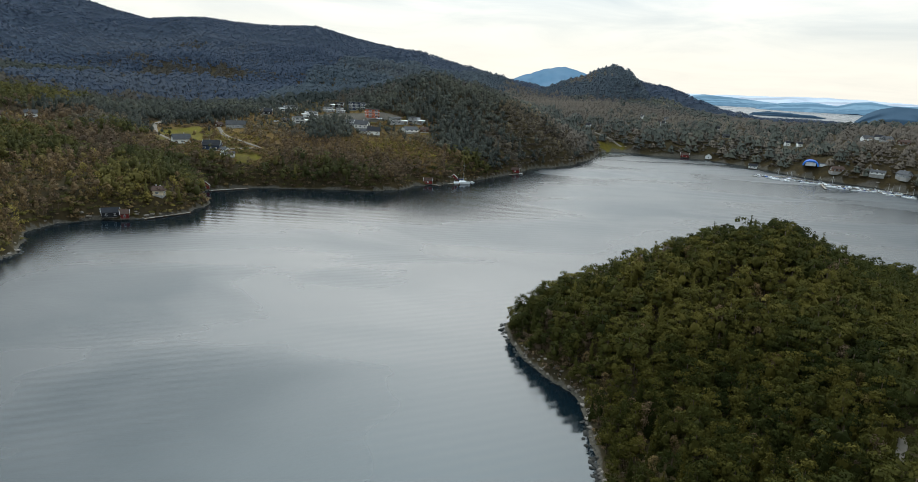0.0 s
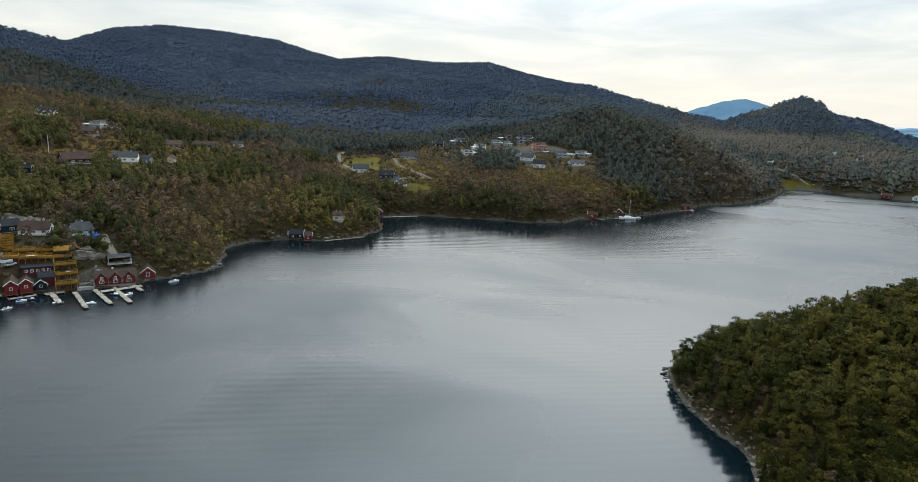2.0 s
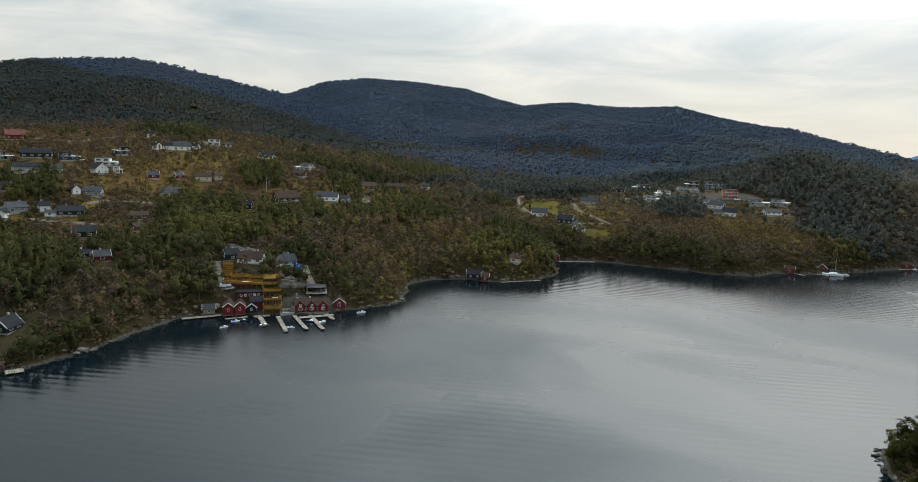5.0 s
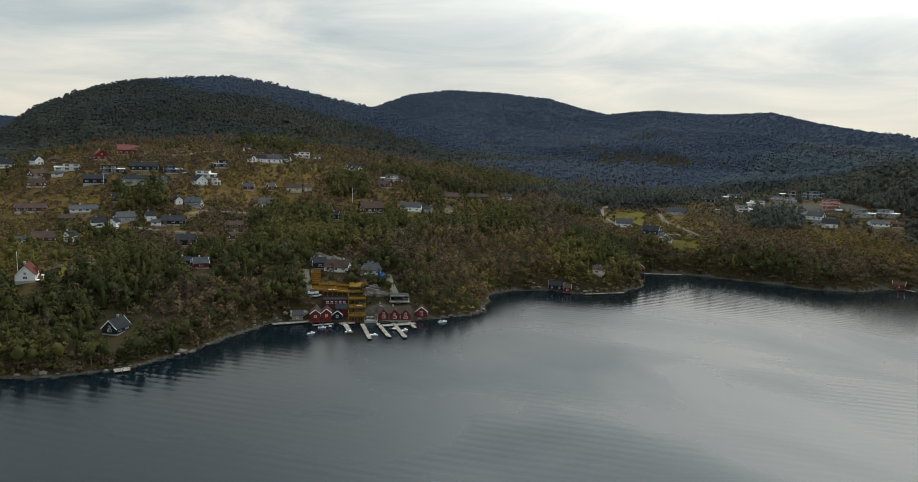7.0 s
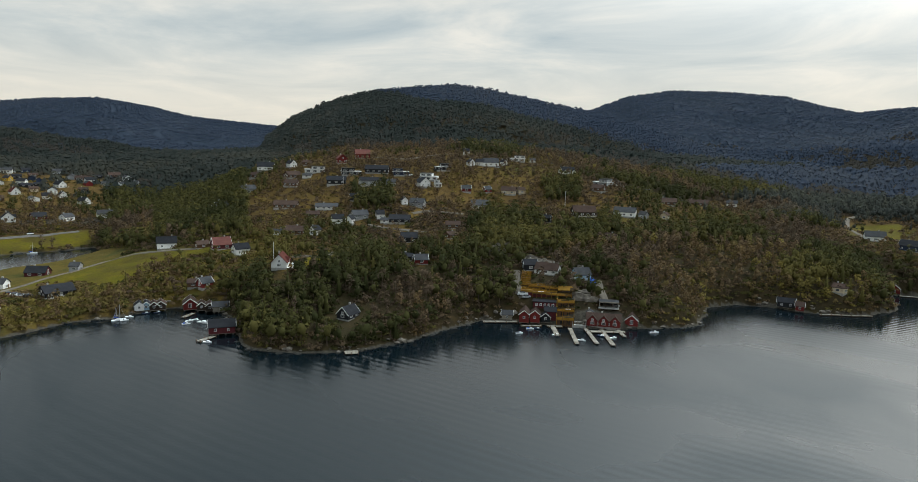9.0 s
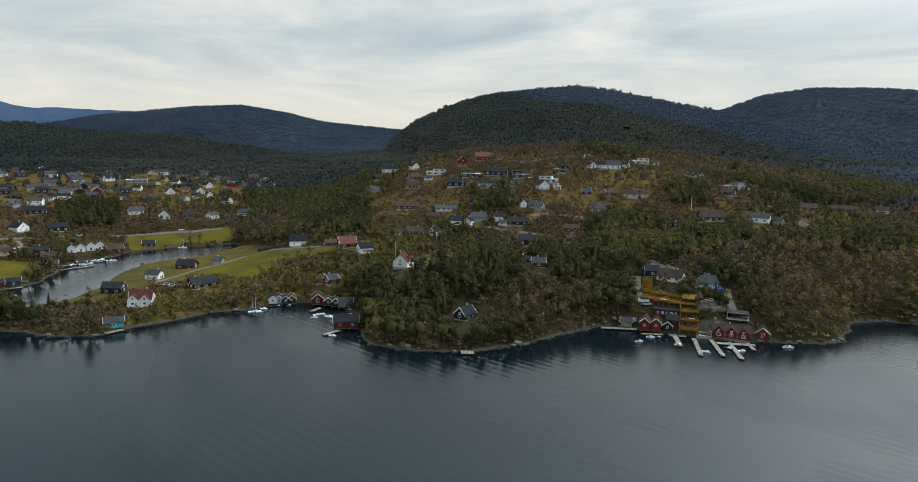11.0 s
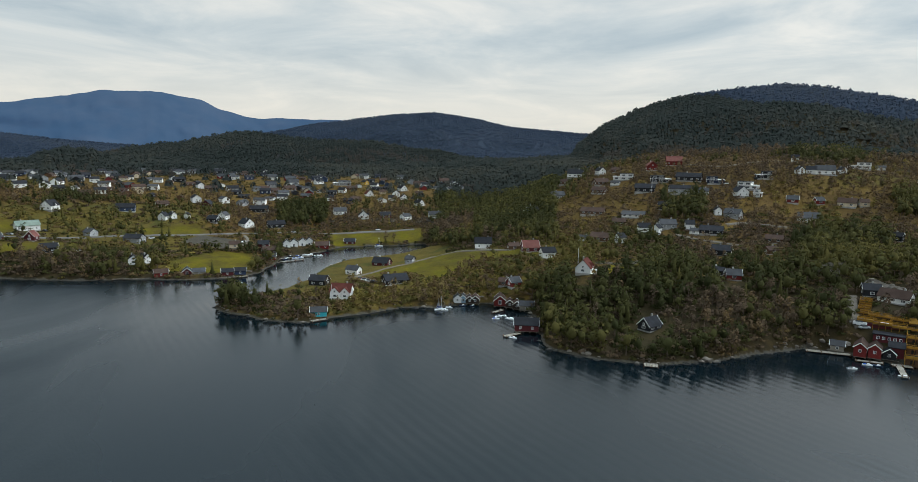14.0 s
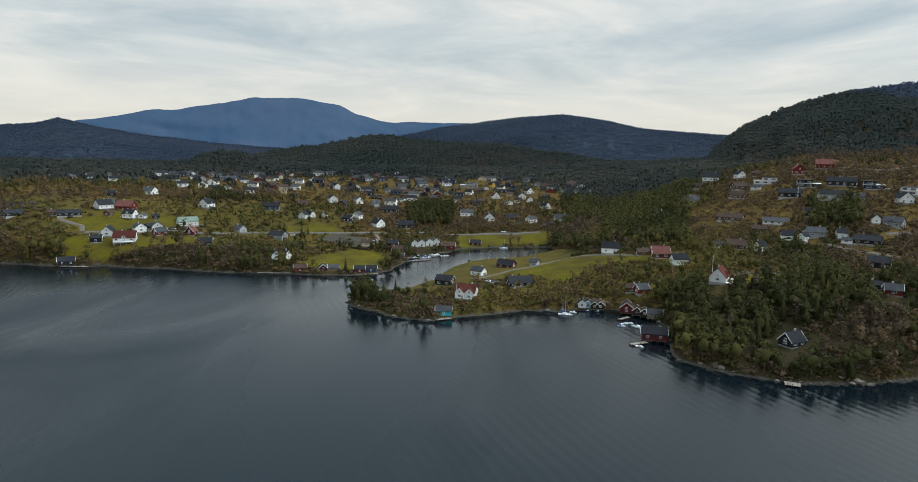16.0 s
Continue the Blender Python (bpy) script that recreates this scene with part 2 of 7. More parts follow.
GROUND, ROCK, WATER = ground_material(), shore_rock_material(), water_material()
PINE = foliage("pine_needles", ((0.0, (0.031, 0.034, 0.012)), (0.45, (0.056, 0.054, 0.018)), (1.0, (0.098, 0.082, 0.024))), 0.3, (0.8, 1.2))
# darker copy of the pine needles: the headland's backlit shade put into the colour
SHADED_PINE = foliage("shaded_pine_needles", ((0.0, (0.016, 0.020, 0.005)), (0.45, (0.037, 0.038, 0.009)), (1.0, (0.078, 0.066, 0.014))), 0.35, (0.85, 1.15))
# conifers across the bay: haze put into the needle colour as grey
HAZY_BAY_PINE = foliage("hazy_bay_conifers", ((0.0, (0.038, 0.043, 0.038)), (0.5, (0.054, 0.058, 0.048)), (1.0, (0.076, 0.075, 0.056))), 0.3, (0.88, 1.12))
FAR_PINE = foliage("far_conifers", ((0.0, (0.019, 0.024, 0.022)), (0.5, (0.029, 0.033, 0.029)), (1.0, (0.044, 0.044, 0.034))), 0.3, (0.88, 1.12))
# ridge and peak needles: the blue of distance haze is painted into the base colour
HAZY_RIDGE_PINE = foliage("hazy_ridge_conifers", ((0.0, (0.024, 0.035, 0.056)), (0.5, (0.034, 0.046, 0.069)), (1.0, (0.047, 0.056, 0.072))), 0.3, (0.93, 1.07))
HAZY_PEAK_PINE = foliage("hazy_peak_conifers", ((0.0, (0.032, 0.044, 0.056)), (0.5, (0.044, 0.057, 0.068)), (1.0, (0.060, 0.068, 0.072))), 0.3, (0.93, 1.07))
BIRCH = foliage("bare_birch_twigs", ((0.0, (0.078, 0.056, 0.038)), (0.4, (0.104, 0.072, 0.044)), (0.75, (0.128, 0.084, 0.038)), (0.93, (0.120, 0.094, 0.033)), (1.0, (0.165, 0.130, 0.034))), 0.3, (0.8, 1.2))
BROWN_SCRUB = foliage("olive_scrub", ((0.0, (0.050, 0.043, 0.016)), (0.5, (0.086, 0.064, 0.020)), (1.0, (0.120, 0.094, 0.024))), 0.3, (0.8, 1.2))
BARK = painted("bark", (0.085, 0.060, 0.045), 0.9, amount=0.4)
# grey-brown twigs, with far-shore haze painted in as a paler tone
HAZY_BIRCH = foliage("hazy_birch_twigs", ((0.0, (0.062, 0.054, 0.046)), (0.5, (0.090, 0.075, 0.060)), (1.0, (0.116, 0.095, 0.068))), 0.3, (0.88, 1.12))
SLOPE_BIRCH = foliage("brown_slope_birch_twigs", ((0.0, (0.030, 0.028, 0.024)), (0.5, (0.043, 0.038, 0.031)), (1.0, (0.058, 0.049, 0.034))), 0.3, (0.88, 1.12))
# birches across the bay: twig brown greyed to stand for haze
HAZY_BAY_BIRCH = foliage("hazy_bay_birch_twigs", ((0.0, (0.080, 0.070, 0.056)), (0.5, (0.112, 0.092, 0.066)), (1.0, (0.140, 0.112, 0.066))), 0.3, (0.88, 1.12))
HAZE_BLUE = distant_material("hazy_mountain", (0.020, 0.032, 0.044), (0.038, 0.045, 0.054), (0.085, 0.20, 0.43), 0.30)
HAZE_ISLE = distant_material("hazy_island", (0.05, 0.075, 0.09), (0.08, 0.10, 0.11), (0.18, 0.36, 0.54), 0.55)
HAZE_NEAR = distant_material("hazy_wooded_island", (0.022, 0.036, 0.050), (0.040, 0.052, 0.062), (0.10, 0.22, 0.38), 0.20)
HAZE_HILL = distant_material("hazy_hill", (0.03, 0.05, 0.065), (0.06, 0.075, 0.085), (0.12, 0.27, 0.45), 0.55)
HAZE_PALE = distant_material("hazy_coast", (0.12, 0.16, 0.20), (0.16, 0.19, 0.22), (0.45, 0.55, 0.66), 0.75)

# ---- the lie of the land ----
# shorelines in plan (metres), spot heights (x, y, z) and hill crests (x, y, z)
SHORE_WEST = [(-416, -323), (-414, -282), (-419, -257), (-414, -227), (-413, -199), (-406, -173), (-407, -150), (-406, -124), (-406, -92), (-412, -72), (-427, -66), (-448, -62), (-470, -61), (-487, -54), (-501, -34), (-527, -16), (-537, 7), (-540, 31), (-546, 49), (-534, 55)]
SHORE_INLET = [(-514, 48), (-489, 24), (-476, 7), (-461, -14), (-434, -25), (-397, -35), (-370, -48), (-354, -62), (-342, -71)]
SHORE_PENINSULA = [(-334, -73), (-318, -62), (-308, -49), (-301, -36), (-299, -25), (-306, -16), (-310, -9), (-317, 5), (-324, 20), (-323, 34), (-329, 45), (-334, 55), (-330, 64), (-322, 73), (-314, 80), (-298, 80), (-276, 75)]
SHORE_HEADLAND = [(-264, 73), (-255, 73), (-247, 77), (-240, 84), (-233, 95), (-228, 108), (-227, 117), (-228, 131), (-232, 148), (-238, 167), (-242, 175), (-240, 185), (-232, 194), (-219, 203), (-208, 214), (-196, 231), (-190, 245), (-185, 256), (-184, 266), (-194, 283), (-204, 300), (-201, 322), (-193, 330), (-183, 335), (-174, 340), (-168, 342), (-157, 351), (-150, 365), (-148, 378)]
SHORE_EAST = [(-152, 389), (-166, 415), (-168, 434), (-149, 449), (-141, 450), (-124, 452), (-105, 459), (-84, 456), (-66, 463), (-48, 476), (-35, 497), (-17, 507), (6, 533), (25, 560), (46, 593), (70, 636)]
SHORE_MARINA = [(92, 650), (133, 720), (152, 767), (163, 809), (170, 840), (200, 847), (226, 831), (257, 813), (289, 802), (313, 772), (327, 741), (340, 698), (358, 662), (376, 641), (392, 621), (407, 593)]
NEAR_SHORE = [(16, 211), (16, 205), (17, 195), (21, 185), (25, 176), (29, 169), (33, 162), (35, 156), (34, 150), (33, 142), (32, 132), (32, 122)]
VILLAGE = [(-262, 124, 5), (-304, 174, 19), (-349, 195, 22), (-398, 209, 34), (-423, 266, 45), (-470, 304, 62), (-579, 272, 71), (-605, 351, 78), (-325, 115, 18), (-394, 146, 24), (-469, 173, 35), (-590, 191, 56), (-253, 219, 16), (-291, 317, 26), (-318, 360, 36), (-367, 396, 49), (-437, 411, 60), (-478, 363, 65), (-400, 300, 36)]
VALLEY = [(-218, 274, 14), (-229, 328, 18), (-299, 425, 29), (-354, 484, 38), (-338, 520, 37), (-240, 404, 21), (-233, 465, 27), (-212, 518, 23), (-153, 476, 19), (-188, 622, 35), (-114, 670, 42), (-103, 713, 49), (-49, 598, 33), (-87, 513, 16), (-188, 880, 51), (-337, 780, 33), (-517, 856, 59)]
EASTHILL = [(-37, 744, 79), (-69, 747, 72), (33, 699, 62), (104, 723, 47), (143, 787, 22), (4, 600, 26), (168, 935, 31), (217, 976, 37), (248, 928, 28), (321, 1104, 45), (354, 892, 35), (435, 822, 36), (381, 715, 21), (420, 681, 39), (521, 794, 49), (463, 1052, 30)]
WESTPLAIN = [(-441, -320, 19), (-462, -334, 29), (-585, -420, 44), (-731, -524, 44), (-441, -236, 14), (-476, -254, 20), (-565, -301, 33), (-839, -445, 42), (-521, -206, 14), (-633, -249, 31), (-931, -365, 43), (-455, -117, 3), (-523, -135, 10), (-581, -149, 18), (-736, -189, 35), (-969, -248, 44), (-557, -57, 7), (-675, -82, 22), (-948, -65, 39)]
INLETSIDE = [(-569, 33, 5), (-639, 36, 16), (-759, 42, 31), (-900, 10, 39), (-629, 119, 13), (-733, 157, 24), (-340, -12, 3), (-319, -27, 1), (-390, 6, 3), (-388, 37, 6), (-434, 71, 14), (-417, 105, 17), (-432, 126, 22), (-368, 71, 11), (-446, 62, 6)]
RIDGE_VILLAGE = [(-1291, 396, 39), (-1280, 428, 87), (-1266, 470, 122), (-1241, 532, 154), (-1212, 594, 173), (-1180, 656, 184), (-1122, 750, 194), (-1085, 803, 189), (-1049, 849, 178), (-996, 911, 161), (-948, 961, 149), (-873, 1030, 121), (-786, 1097, 90), (-708, 1149, 60)]
RIDGE_NORTH = [(-1723, 1524, 197), (-1616, 1637, 211), (-1530, 1718, 256), (-1423, 1807, 275), (-1278, 1912, 269), (-1143, 1996, 253), (-1038, 2052, 222), (-933, 2102, 198)]
RIDGE_EAST = [(-911, 1781, 169), (-823, 1823, 186), (-716, 1868, 198), (-602, 1907, 192), (-434, 1952, 200), (-304, 1977, 167), (-170, 1993, 144), (-33, 2000, 118), (37, 2000, 92), (124, 1996, 68)]
RIDGE_EASTA = [(-961, 1754, 178), (-812, 1828, 190), (-722, 1865, 201), (-602, 1907, 191)]
RIDGE_GAP = [(2, 1500, 86), (27, 1500, 92), (80, 1498, 82), (158, 1492, 55), (197, 1487, 45)]
PEAK = [(164, 1491, 60), (207, 1486, 81), (255, 1478, 96), (291, 1472, 112), (314, 1467, 118), (345, 1460, 107), (371, 1453, 84), (392, 1448, 56)]
RIDGE_BEHIND = [(370, 1710, 91), (425, 1698, 93), (508, 1675, 79), (576, 1653, 52), (628, 1633, 33)]
RIDGE_FARLEFT = [(-2998, -104, 185), (-3000, 0, 202), (-2998, 110, 217), (-2987, 283, 229), (-2970, 425, 217), (-2932, 637, 176), (-2887, 815, 152), (-2845, 951, 142)]
RIDGE_WESTHILLS = [(-1903, -1622, 102), (-1993, -1509, 131), (-2047, -1435, 139), (-2083, -1382, 158), (-2144, -1286, 130), (-2212, -1165, 108), (-2329, -910, 79), (-2382, -758, 69)]
RIDGE_KNOLL = [(-1450, -383, 74), (-1462, -334, 86), (-1473, -284, 97), (-1482, -233, 103), (-1489, -181, 95), (-1496, -103, 87), (-1500, 15, 87), (-1495, 120, 70)]
RIDGE_DARK = [(-994, -471, 46), (-1005, -448, 57), (-1018, -417, 65), (-1031, -384, 59), (-1039, -360, 45)]
RIDGE_MID = [(-2590, -224, 99), (-2599, -88, 139), (-2600, 25, 167), (-2596, 137, 195), (-2586, 270, 211), (-2562, 445, 186), (-2541, 551, 158), (-2511, 674, 150), (-2467, 820, 138)]
MOUNTAIN = [(-3684, -2584, 176), (-3797, -2415, 212), (-3908, -2231, 260), (-4058, -1945, 300), (-4142, -1758, 343), (-4232, -1529, 388), (-4332, -1217, 387), (-4388, -999, 356), (-4412, -888, 294), (-4439, -736, 258), (-4476, -466, 251), (-4497, -153, 248), (-4499, 83, 216)]
ISLE_FAR = [(1312, 4304, 33), (1411, 4273, 53), (1476, 4251, 64), (1637, 4192, 55), (1793, 4127, 40), (1927, 4066, 25)]
ISLE_MIDDLE = [(1611, 3770, 4), (1663, 3748, 27), (1741, 3712, 41), (1868, 3650, 50), (1967, 3597, 41), (2035, 3559, 64), (2102, 3520, 71), (2170, 3478, 56), (2271, 3414, 57), (2412, 3315, 57)]
ISLE_NEAR = [(1095, 2685, -11), (1132, 2670, 8), (1180, 2649, 15), (1255, 2614, 16), (1328, 2578, 13), (1368, 2557, 3)]
ISLE_POINT = [(999, 1733, 27), (1019, 1721, 46), (1044, 1706, 60), (1069, 1690, 67), (1108, 1665, 66), (1159, 1630, 62), (1215, 1589, 53)]
BLUE_HILL = [(231, 4294, 67), (338, 4287, 112), (480, 4273, 161), (604, 4257, 185), (732, 4237, 148), (910, 4203, 108)]

NEAR_LAND = [(45, 190, 14), (60, 160, 9), (75, 215, 28), (100, 217, 34), (111, 211, 33), (127, 203, 17), (150, 180, 9), (90, 150, 13), (75, 110, 12), (110, 95, 14), (50, 110, 8), (160, 120, 10), (200, 160, 9), (120, 250, 12), (70, 240, 8), (180, 60, 14)]
FAR_LAND = [(0, 1200, 40), (-400, 1200, 60), (300, 1250, 45), (-900, 500, 70), (-1200, 100, 45), (-1200, -400, 44), (-1100, -900, 44), (-700, -700, 40), (500, 1150, 30), (650, 900, 40), (700, 600, 40), (-700, 200, 40), (-600, 600, 75), (-2000, 0, 45), (0, 2500, 50), (-2000, 1500, 80), (0, -800, 20), (600, -300, 20), (700, 1400, 12), (500, 1750, 12), (900, 1200, 15), (850, 1800, 8), (1000, 1000, 25), (600, 2100, 8), (-500, -600, 30)]
MAINLAND = ([(-440, -600), (-420, -380)] + SHORE_WEST + SHORE_INLET + SHORE_PENINSULA + SHORE_HEADLAND + SHORE_EAST + SHORE_MARINA
            + [(430, 540), (480, 430), (640, 200), (5200, 100), (5200, 5200), (-5200, 5200), (-5200, -5200), (-900, -1800)])
HEADLAND_NEAR = NEAR_SHORE + [(34, 100), (48, 70), (90, 30), (150, -60), (420, -120), (440, 160), (320, 235), (220, 262), (150, 268), (90, 258), (50, 240), (26, 222)]
OUTER_SEA = [(560, 2250), (900, 2000), (1500, 1650), (2600, 1500), (4800, 2300), (4200, 4000), (2200, 4700), (1150, 4700), (800, 3300)]
ISLANDS = [(2450, 3500, 500, 90, 40)]
RIDGES = [(RIDGE_VILLAGE, 0.24), (RIDGE_NORTH, 0.24), (RIDGE_EAST, 0.17), (RIDGE_EASTA, 0.17), (RIDGE_GAP, 0.25), (PEAK, 0.42), (RIDGE_BEHIND, 0.3),
          (RIDGE_FARLEFT, 0.22), (RIDGE_WESTHILLS, 0.18), (RIDGE_KNOLL, 0.20), (RIDGE_DARK, 0.28), (RIDGE_MID, 0.2)]
SPOTS = np.array(VILLAGE + VALLEY + EASTHILL + WESTPLAIN + INLETSIDE + NEAR_LAND + FAR_LAND, float)


def vnoise(x, y, seed=0):
    """Smooth value noise in -1..1 for arrays."""
    tab = np.random.RandomState(seed).uniform(-1, 1, (256, 256))
    xi, yi = np.floor(x).astype(int), np.floor(y).astype(int)
    u, v = x - xi, y - yi
    u, v = u * u * (3 - 2 * u), v * v * (3 - 2 * v)
    g = lambda a, b: tab[(xi + a) % 256, (yi + b) % 256]
    return (g(0, 0) * (1 - u) + g(1, 0) * u) * (1 - v) + (g(0, 1) * (1 - u) + g(1, 1) * u) * v


def fbm(x, y, scale, octaves=4, seed=0):
    total, amp = 0, 1.0
    for k in range(octaves):
        total = total + amp * vnoise(x / scale * 2 ** k + 17 * k, y / scale * 2 ** k - 9 * k, seed + k)
        amp *= 0.5
    return total


def inside(poly, x, y):
    hit = np.zeros(x.shape, bool)
    for (x0, y0), (x1, y1) in zip(poly, poly[1:] + poly[:1]):
        if y0 != y1:
            hit ^= ((y0 > y) != (y1 > y)) & (x < (x1 - x0) * (y - y0) / (y1 - y0) + x0)
    return hit


def edge_distance(poly, x, y, closed=True):
    best = np.full(x.shape, 1e9)
    for (x0, y0), (x1, y1) in zip(poly, poly[1:] + poly[:1] if closed else poly[1:]):
        dx, dy = x1 - x0, y1 - y0
        s = np.clip(((x - x0) * dx + (y - y0) * dy) / (dx * dx + dy * dy + 1e-9), 0, 1)
        best = np.minimum(best, (x - x0 - s * dx) ** 2 + (y - y0 - s * dy) ** 2)
    return np.sqrt(best)


def warp(x, y):
    return np.arctan2(-x, y), np.log(np.hypot(x, y) + 20)


SP_U = np.array(warp(SPOTS[:, 0], SPOTS[:, 1])).T
SP_K = np.sqrt(((SP_U[:, None] - SP_U[None]) ** 2).sum(2) + 0.0016)
SP_W = np.linalg.solve(SP_K - 0.012 * np.eye(len(SPOTS)), SPOTS[:, 2] - 35)


def shore_side(x, y):
    """Distance to the shore: positive on land, negative at sea."""
    jx, jy = x + 3.0 * fbm(x, y, 22, 3, 5), y + 3.0 * fbm(x, y, 22, 3, 9)
    wob = np.clip(np.hypot(x, y) / 400, 0.5, 1)
    jx, jy = x + (jx - x) * wob, y + (jy - y) * wob
    d = edge_distance(MAINLAND, jx, jy)
    d = np.where(inside(MAINLAND, jx, jy), d, -d)
    e = edge_distance(HEADLAND_NEAR, jx, jy)
    d = np.maximum(d, np.where(inside(HEADLAND_NEAR, jx, jy), e, -e))
    s = edge_distance(OUTER_SEA, jx, jy)
    d = np.where(inside(OUTER_SEA, jx, jy), -s, np.minimum(d, np.where(d > 0, s, 1e9)))
    for cx, cy, rx, ry, h in ISLANDS:
        q = 1 - np.hypot((jx - cx) / rx, (jy - cy) / ry)
        d = np.maximum(d, q * ry)
    return d


def height(x, y):
    """Height of the ground over the sea, for arrays."""
    x, y = np.asarray(x, float), np.asarray(y, float)
    u, v = warp(x, y)
    base = np.full(x.shape, 35.0)
    for (pu, pv), w in zip(SP_U, SP_W):
        base = base + w * np.sqrt((u - pu) ** 2 + (v - pv) ** 2 + 0.0016)
    base = np.clip(base, 1.5, 120)
    far = np.clip((np.hypot(x, y) - 1000) / 800, 0, 1)
    rough = fbm(x, y, 45, 4, 21) * 1.5 * (1 - far) + fbm(x, y, 260, 5, 31) * np.where(x > 350, 4, 14) * far
    base = base + rough
    for crest, slope in RIDGES:
        best, top = np.full(x.shape, 1e9), np.zeros(x.shape)
        for (x0, y0, z0), (x1, y1, z1) in zip(crest, crest[1:]):
            dx, dy = x1 - x0, y1 - y0
            s = np.clip(((x - x0) * dx + (y - y0) * dy) / (dx * dx + dy * dy), 0, 1)
            dd = np.hypot(x - x0 - s * dx, y - y0 - s * dy)
            near = dd < best
            best, top = np.where(near, dd, best), np.where(near, z0 + s * (z1 - z0), top)
        hill = top - slope * (np.sqrt(best ** 2 + 60 ** 2) - 60) + fbm(x, y, 190, 4, 41) * 9 * np.clip(best / 250, 0.12, 1) + (0.5 - np.abs(fbm(x, y, 330, 3, 47))) * 30 * np.clip(best / 420 - 0.1, 0, 1)
        base = np.where(hill > base - 12, np.maximum(base, hill) + 12 * np.clip(1 - np.abs(hill - base) / 12, 0, 1) ** 2 / 4, base)
    d = shore_side(x, y)
    for cx, cy, rx, ry, h in ISLANDS:
        q = np.clip(1 - np.hypot((x - cx) / rx, (y - cy) / ry), 0, 1)
        base = np.where(q > 0, h * np.sqrt(q) + 1, base)
    land = base * (1 - np.exp(-np.maximum(d, 0) / (12.0 + 0.45 * np.clip(base - 12, 0, 60)))) + np.clip(d * 0.45, 0, 1.3)
    return np.where(d > 0, land, np.maximum(d * 0.35, -5.0))


# ---- setting ----
def grid_mesh(name, verts, faces, mats=()):
    me = bpy.data.meshes.new(name)
    verts, faces = np.asarray(verts, np.float32), np.asarray(faces, np.int32)
    me.vertices.add(len(verts)); me.vertices.foreach_set("co", verts.ravel())
    k = faces.shape[1]
    me.loops.add(faces.size); me.loops.foreach_set("vertex_index", faces.ravel())
    me.polygons.add(len(faces)); me.polygons.foreach_set("loop_start", np.arange(0, faces.size, k, dtype=np.int32))
    for m in mats:
        me.materials.append(m)
    me.update(calc_edges=True)
    return me


def build_ground():
    az = np.concatenate([np.arange(-42, 135, 0.29), np.arange(135, 318, 6.0)])
    rad = np.exp(np.concatenate([np.arange(math.log(30), math.log(190), 0.018), np.arange(math.log(190), math.log(720), 0.0085),
                                 np.arange(math.log(720), math.log(4950), 0.0165)]))
    A, Rr = np.meshgrid(np.radians(az), rad, indexing="ij")
    X, Y = -np.sin(A) * Rr, np.cos(A) * Rr
    Z = height(X.ravel(), Y.ravel()).reshape(X.shape)
    n, m = X.shape
    idx = np.arange(n * m).reshape(n, m)
    nxt = np.roll(idx, -1, 0)
    F = np.stack([idx[:, :-1], idx[:, 1:], nxt[:, 1:], nxt[:, :-1]], -1).reshape(-1, 4)
    zf = Z.ravel()
    F = F[(zf[F].max(1) > -4.5)]
    used = np.unique(F)
    remap = np.zeros(n * m, np.int64); remap[used] = np.arange(len(used))
    V = np.stack([X.ravel(), Y.ravel(), zf], 1)[used]
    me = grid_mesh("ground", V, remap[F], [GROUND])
    me.polygons.foreach_set("use_smooth", np.ones(len(me.polygons), bool))
    col = me.attributes.new("cover", "FLOAT_COLOR", "POINT")
    col.data.foreach_set("color", cover(V[:, 0], V[:, 1], V[:, 2]).astype(np.float32).ravel())
    # grows with range: canopy cover together with its painted haze tint
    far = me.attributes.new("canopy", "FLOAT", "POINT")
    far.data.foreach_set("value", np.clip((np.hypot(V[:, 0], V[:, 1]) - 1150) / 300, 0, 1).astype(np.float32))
    ob = new("ground", me)
    return tagged(ob, "rolling coastal land with forest floor, heath and pasture", "ground", kind="structure")


def cover(x, y, z):
    """Ground cover: grass, bare stone, heath, as three masks and a one."""
    grass, stone, heath = np.zeros(len(x)), np.zeros(len(x)), np.zeros(len(x))
    for poly in FIELDS:
        d = edge_distance(poly, x, y)
        grass = np.maximum(grass, np.clip(0.5 + np.where(inside(poly, x, y), d, -d) / 16, 0, 1))
    for poly in HEATHS:
        d = edge_distance(poly, x, y)
        heath = np.maximum(heath, np.clip(0.5 + np.where(inside(poly, x, y), d, -d) / 50, 0, 1))
    stone = np.clip(0.95 - z / 1.3, 0, 1) * (z > -6)
    near = (x > -60) & (y < 330) & (y > 60)
    stone = np.where(near, np.clip(1.0 - z / 1.7, 0, 1), stone)
    for poly in BARE:
        d = edge_distance(poly, x, y)
        stone = np.maximum(stone, np.clip(0.5 + np.where(inside(poly, x, y), d, -d) / 8, 0, 1))
    meadow = np.zeros(len(x))
    for poly in MEADOWS:
        d = edge_distance(poly, x, y)
        meadow = np.maximum(meadow, np.clip(0.5 + np.where(inside(poly, x, y), d, -d) / 40, 0, 1))
    return np.stack([grass, stone, heath, meadow], 1)


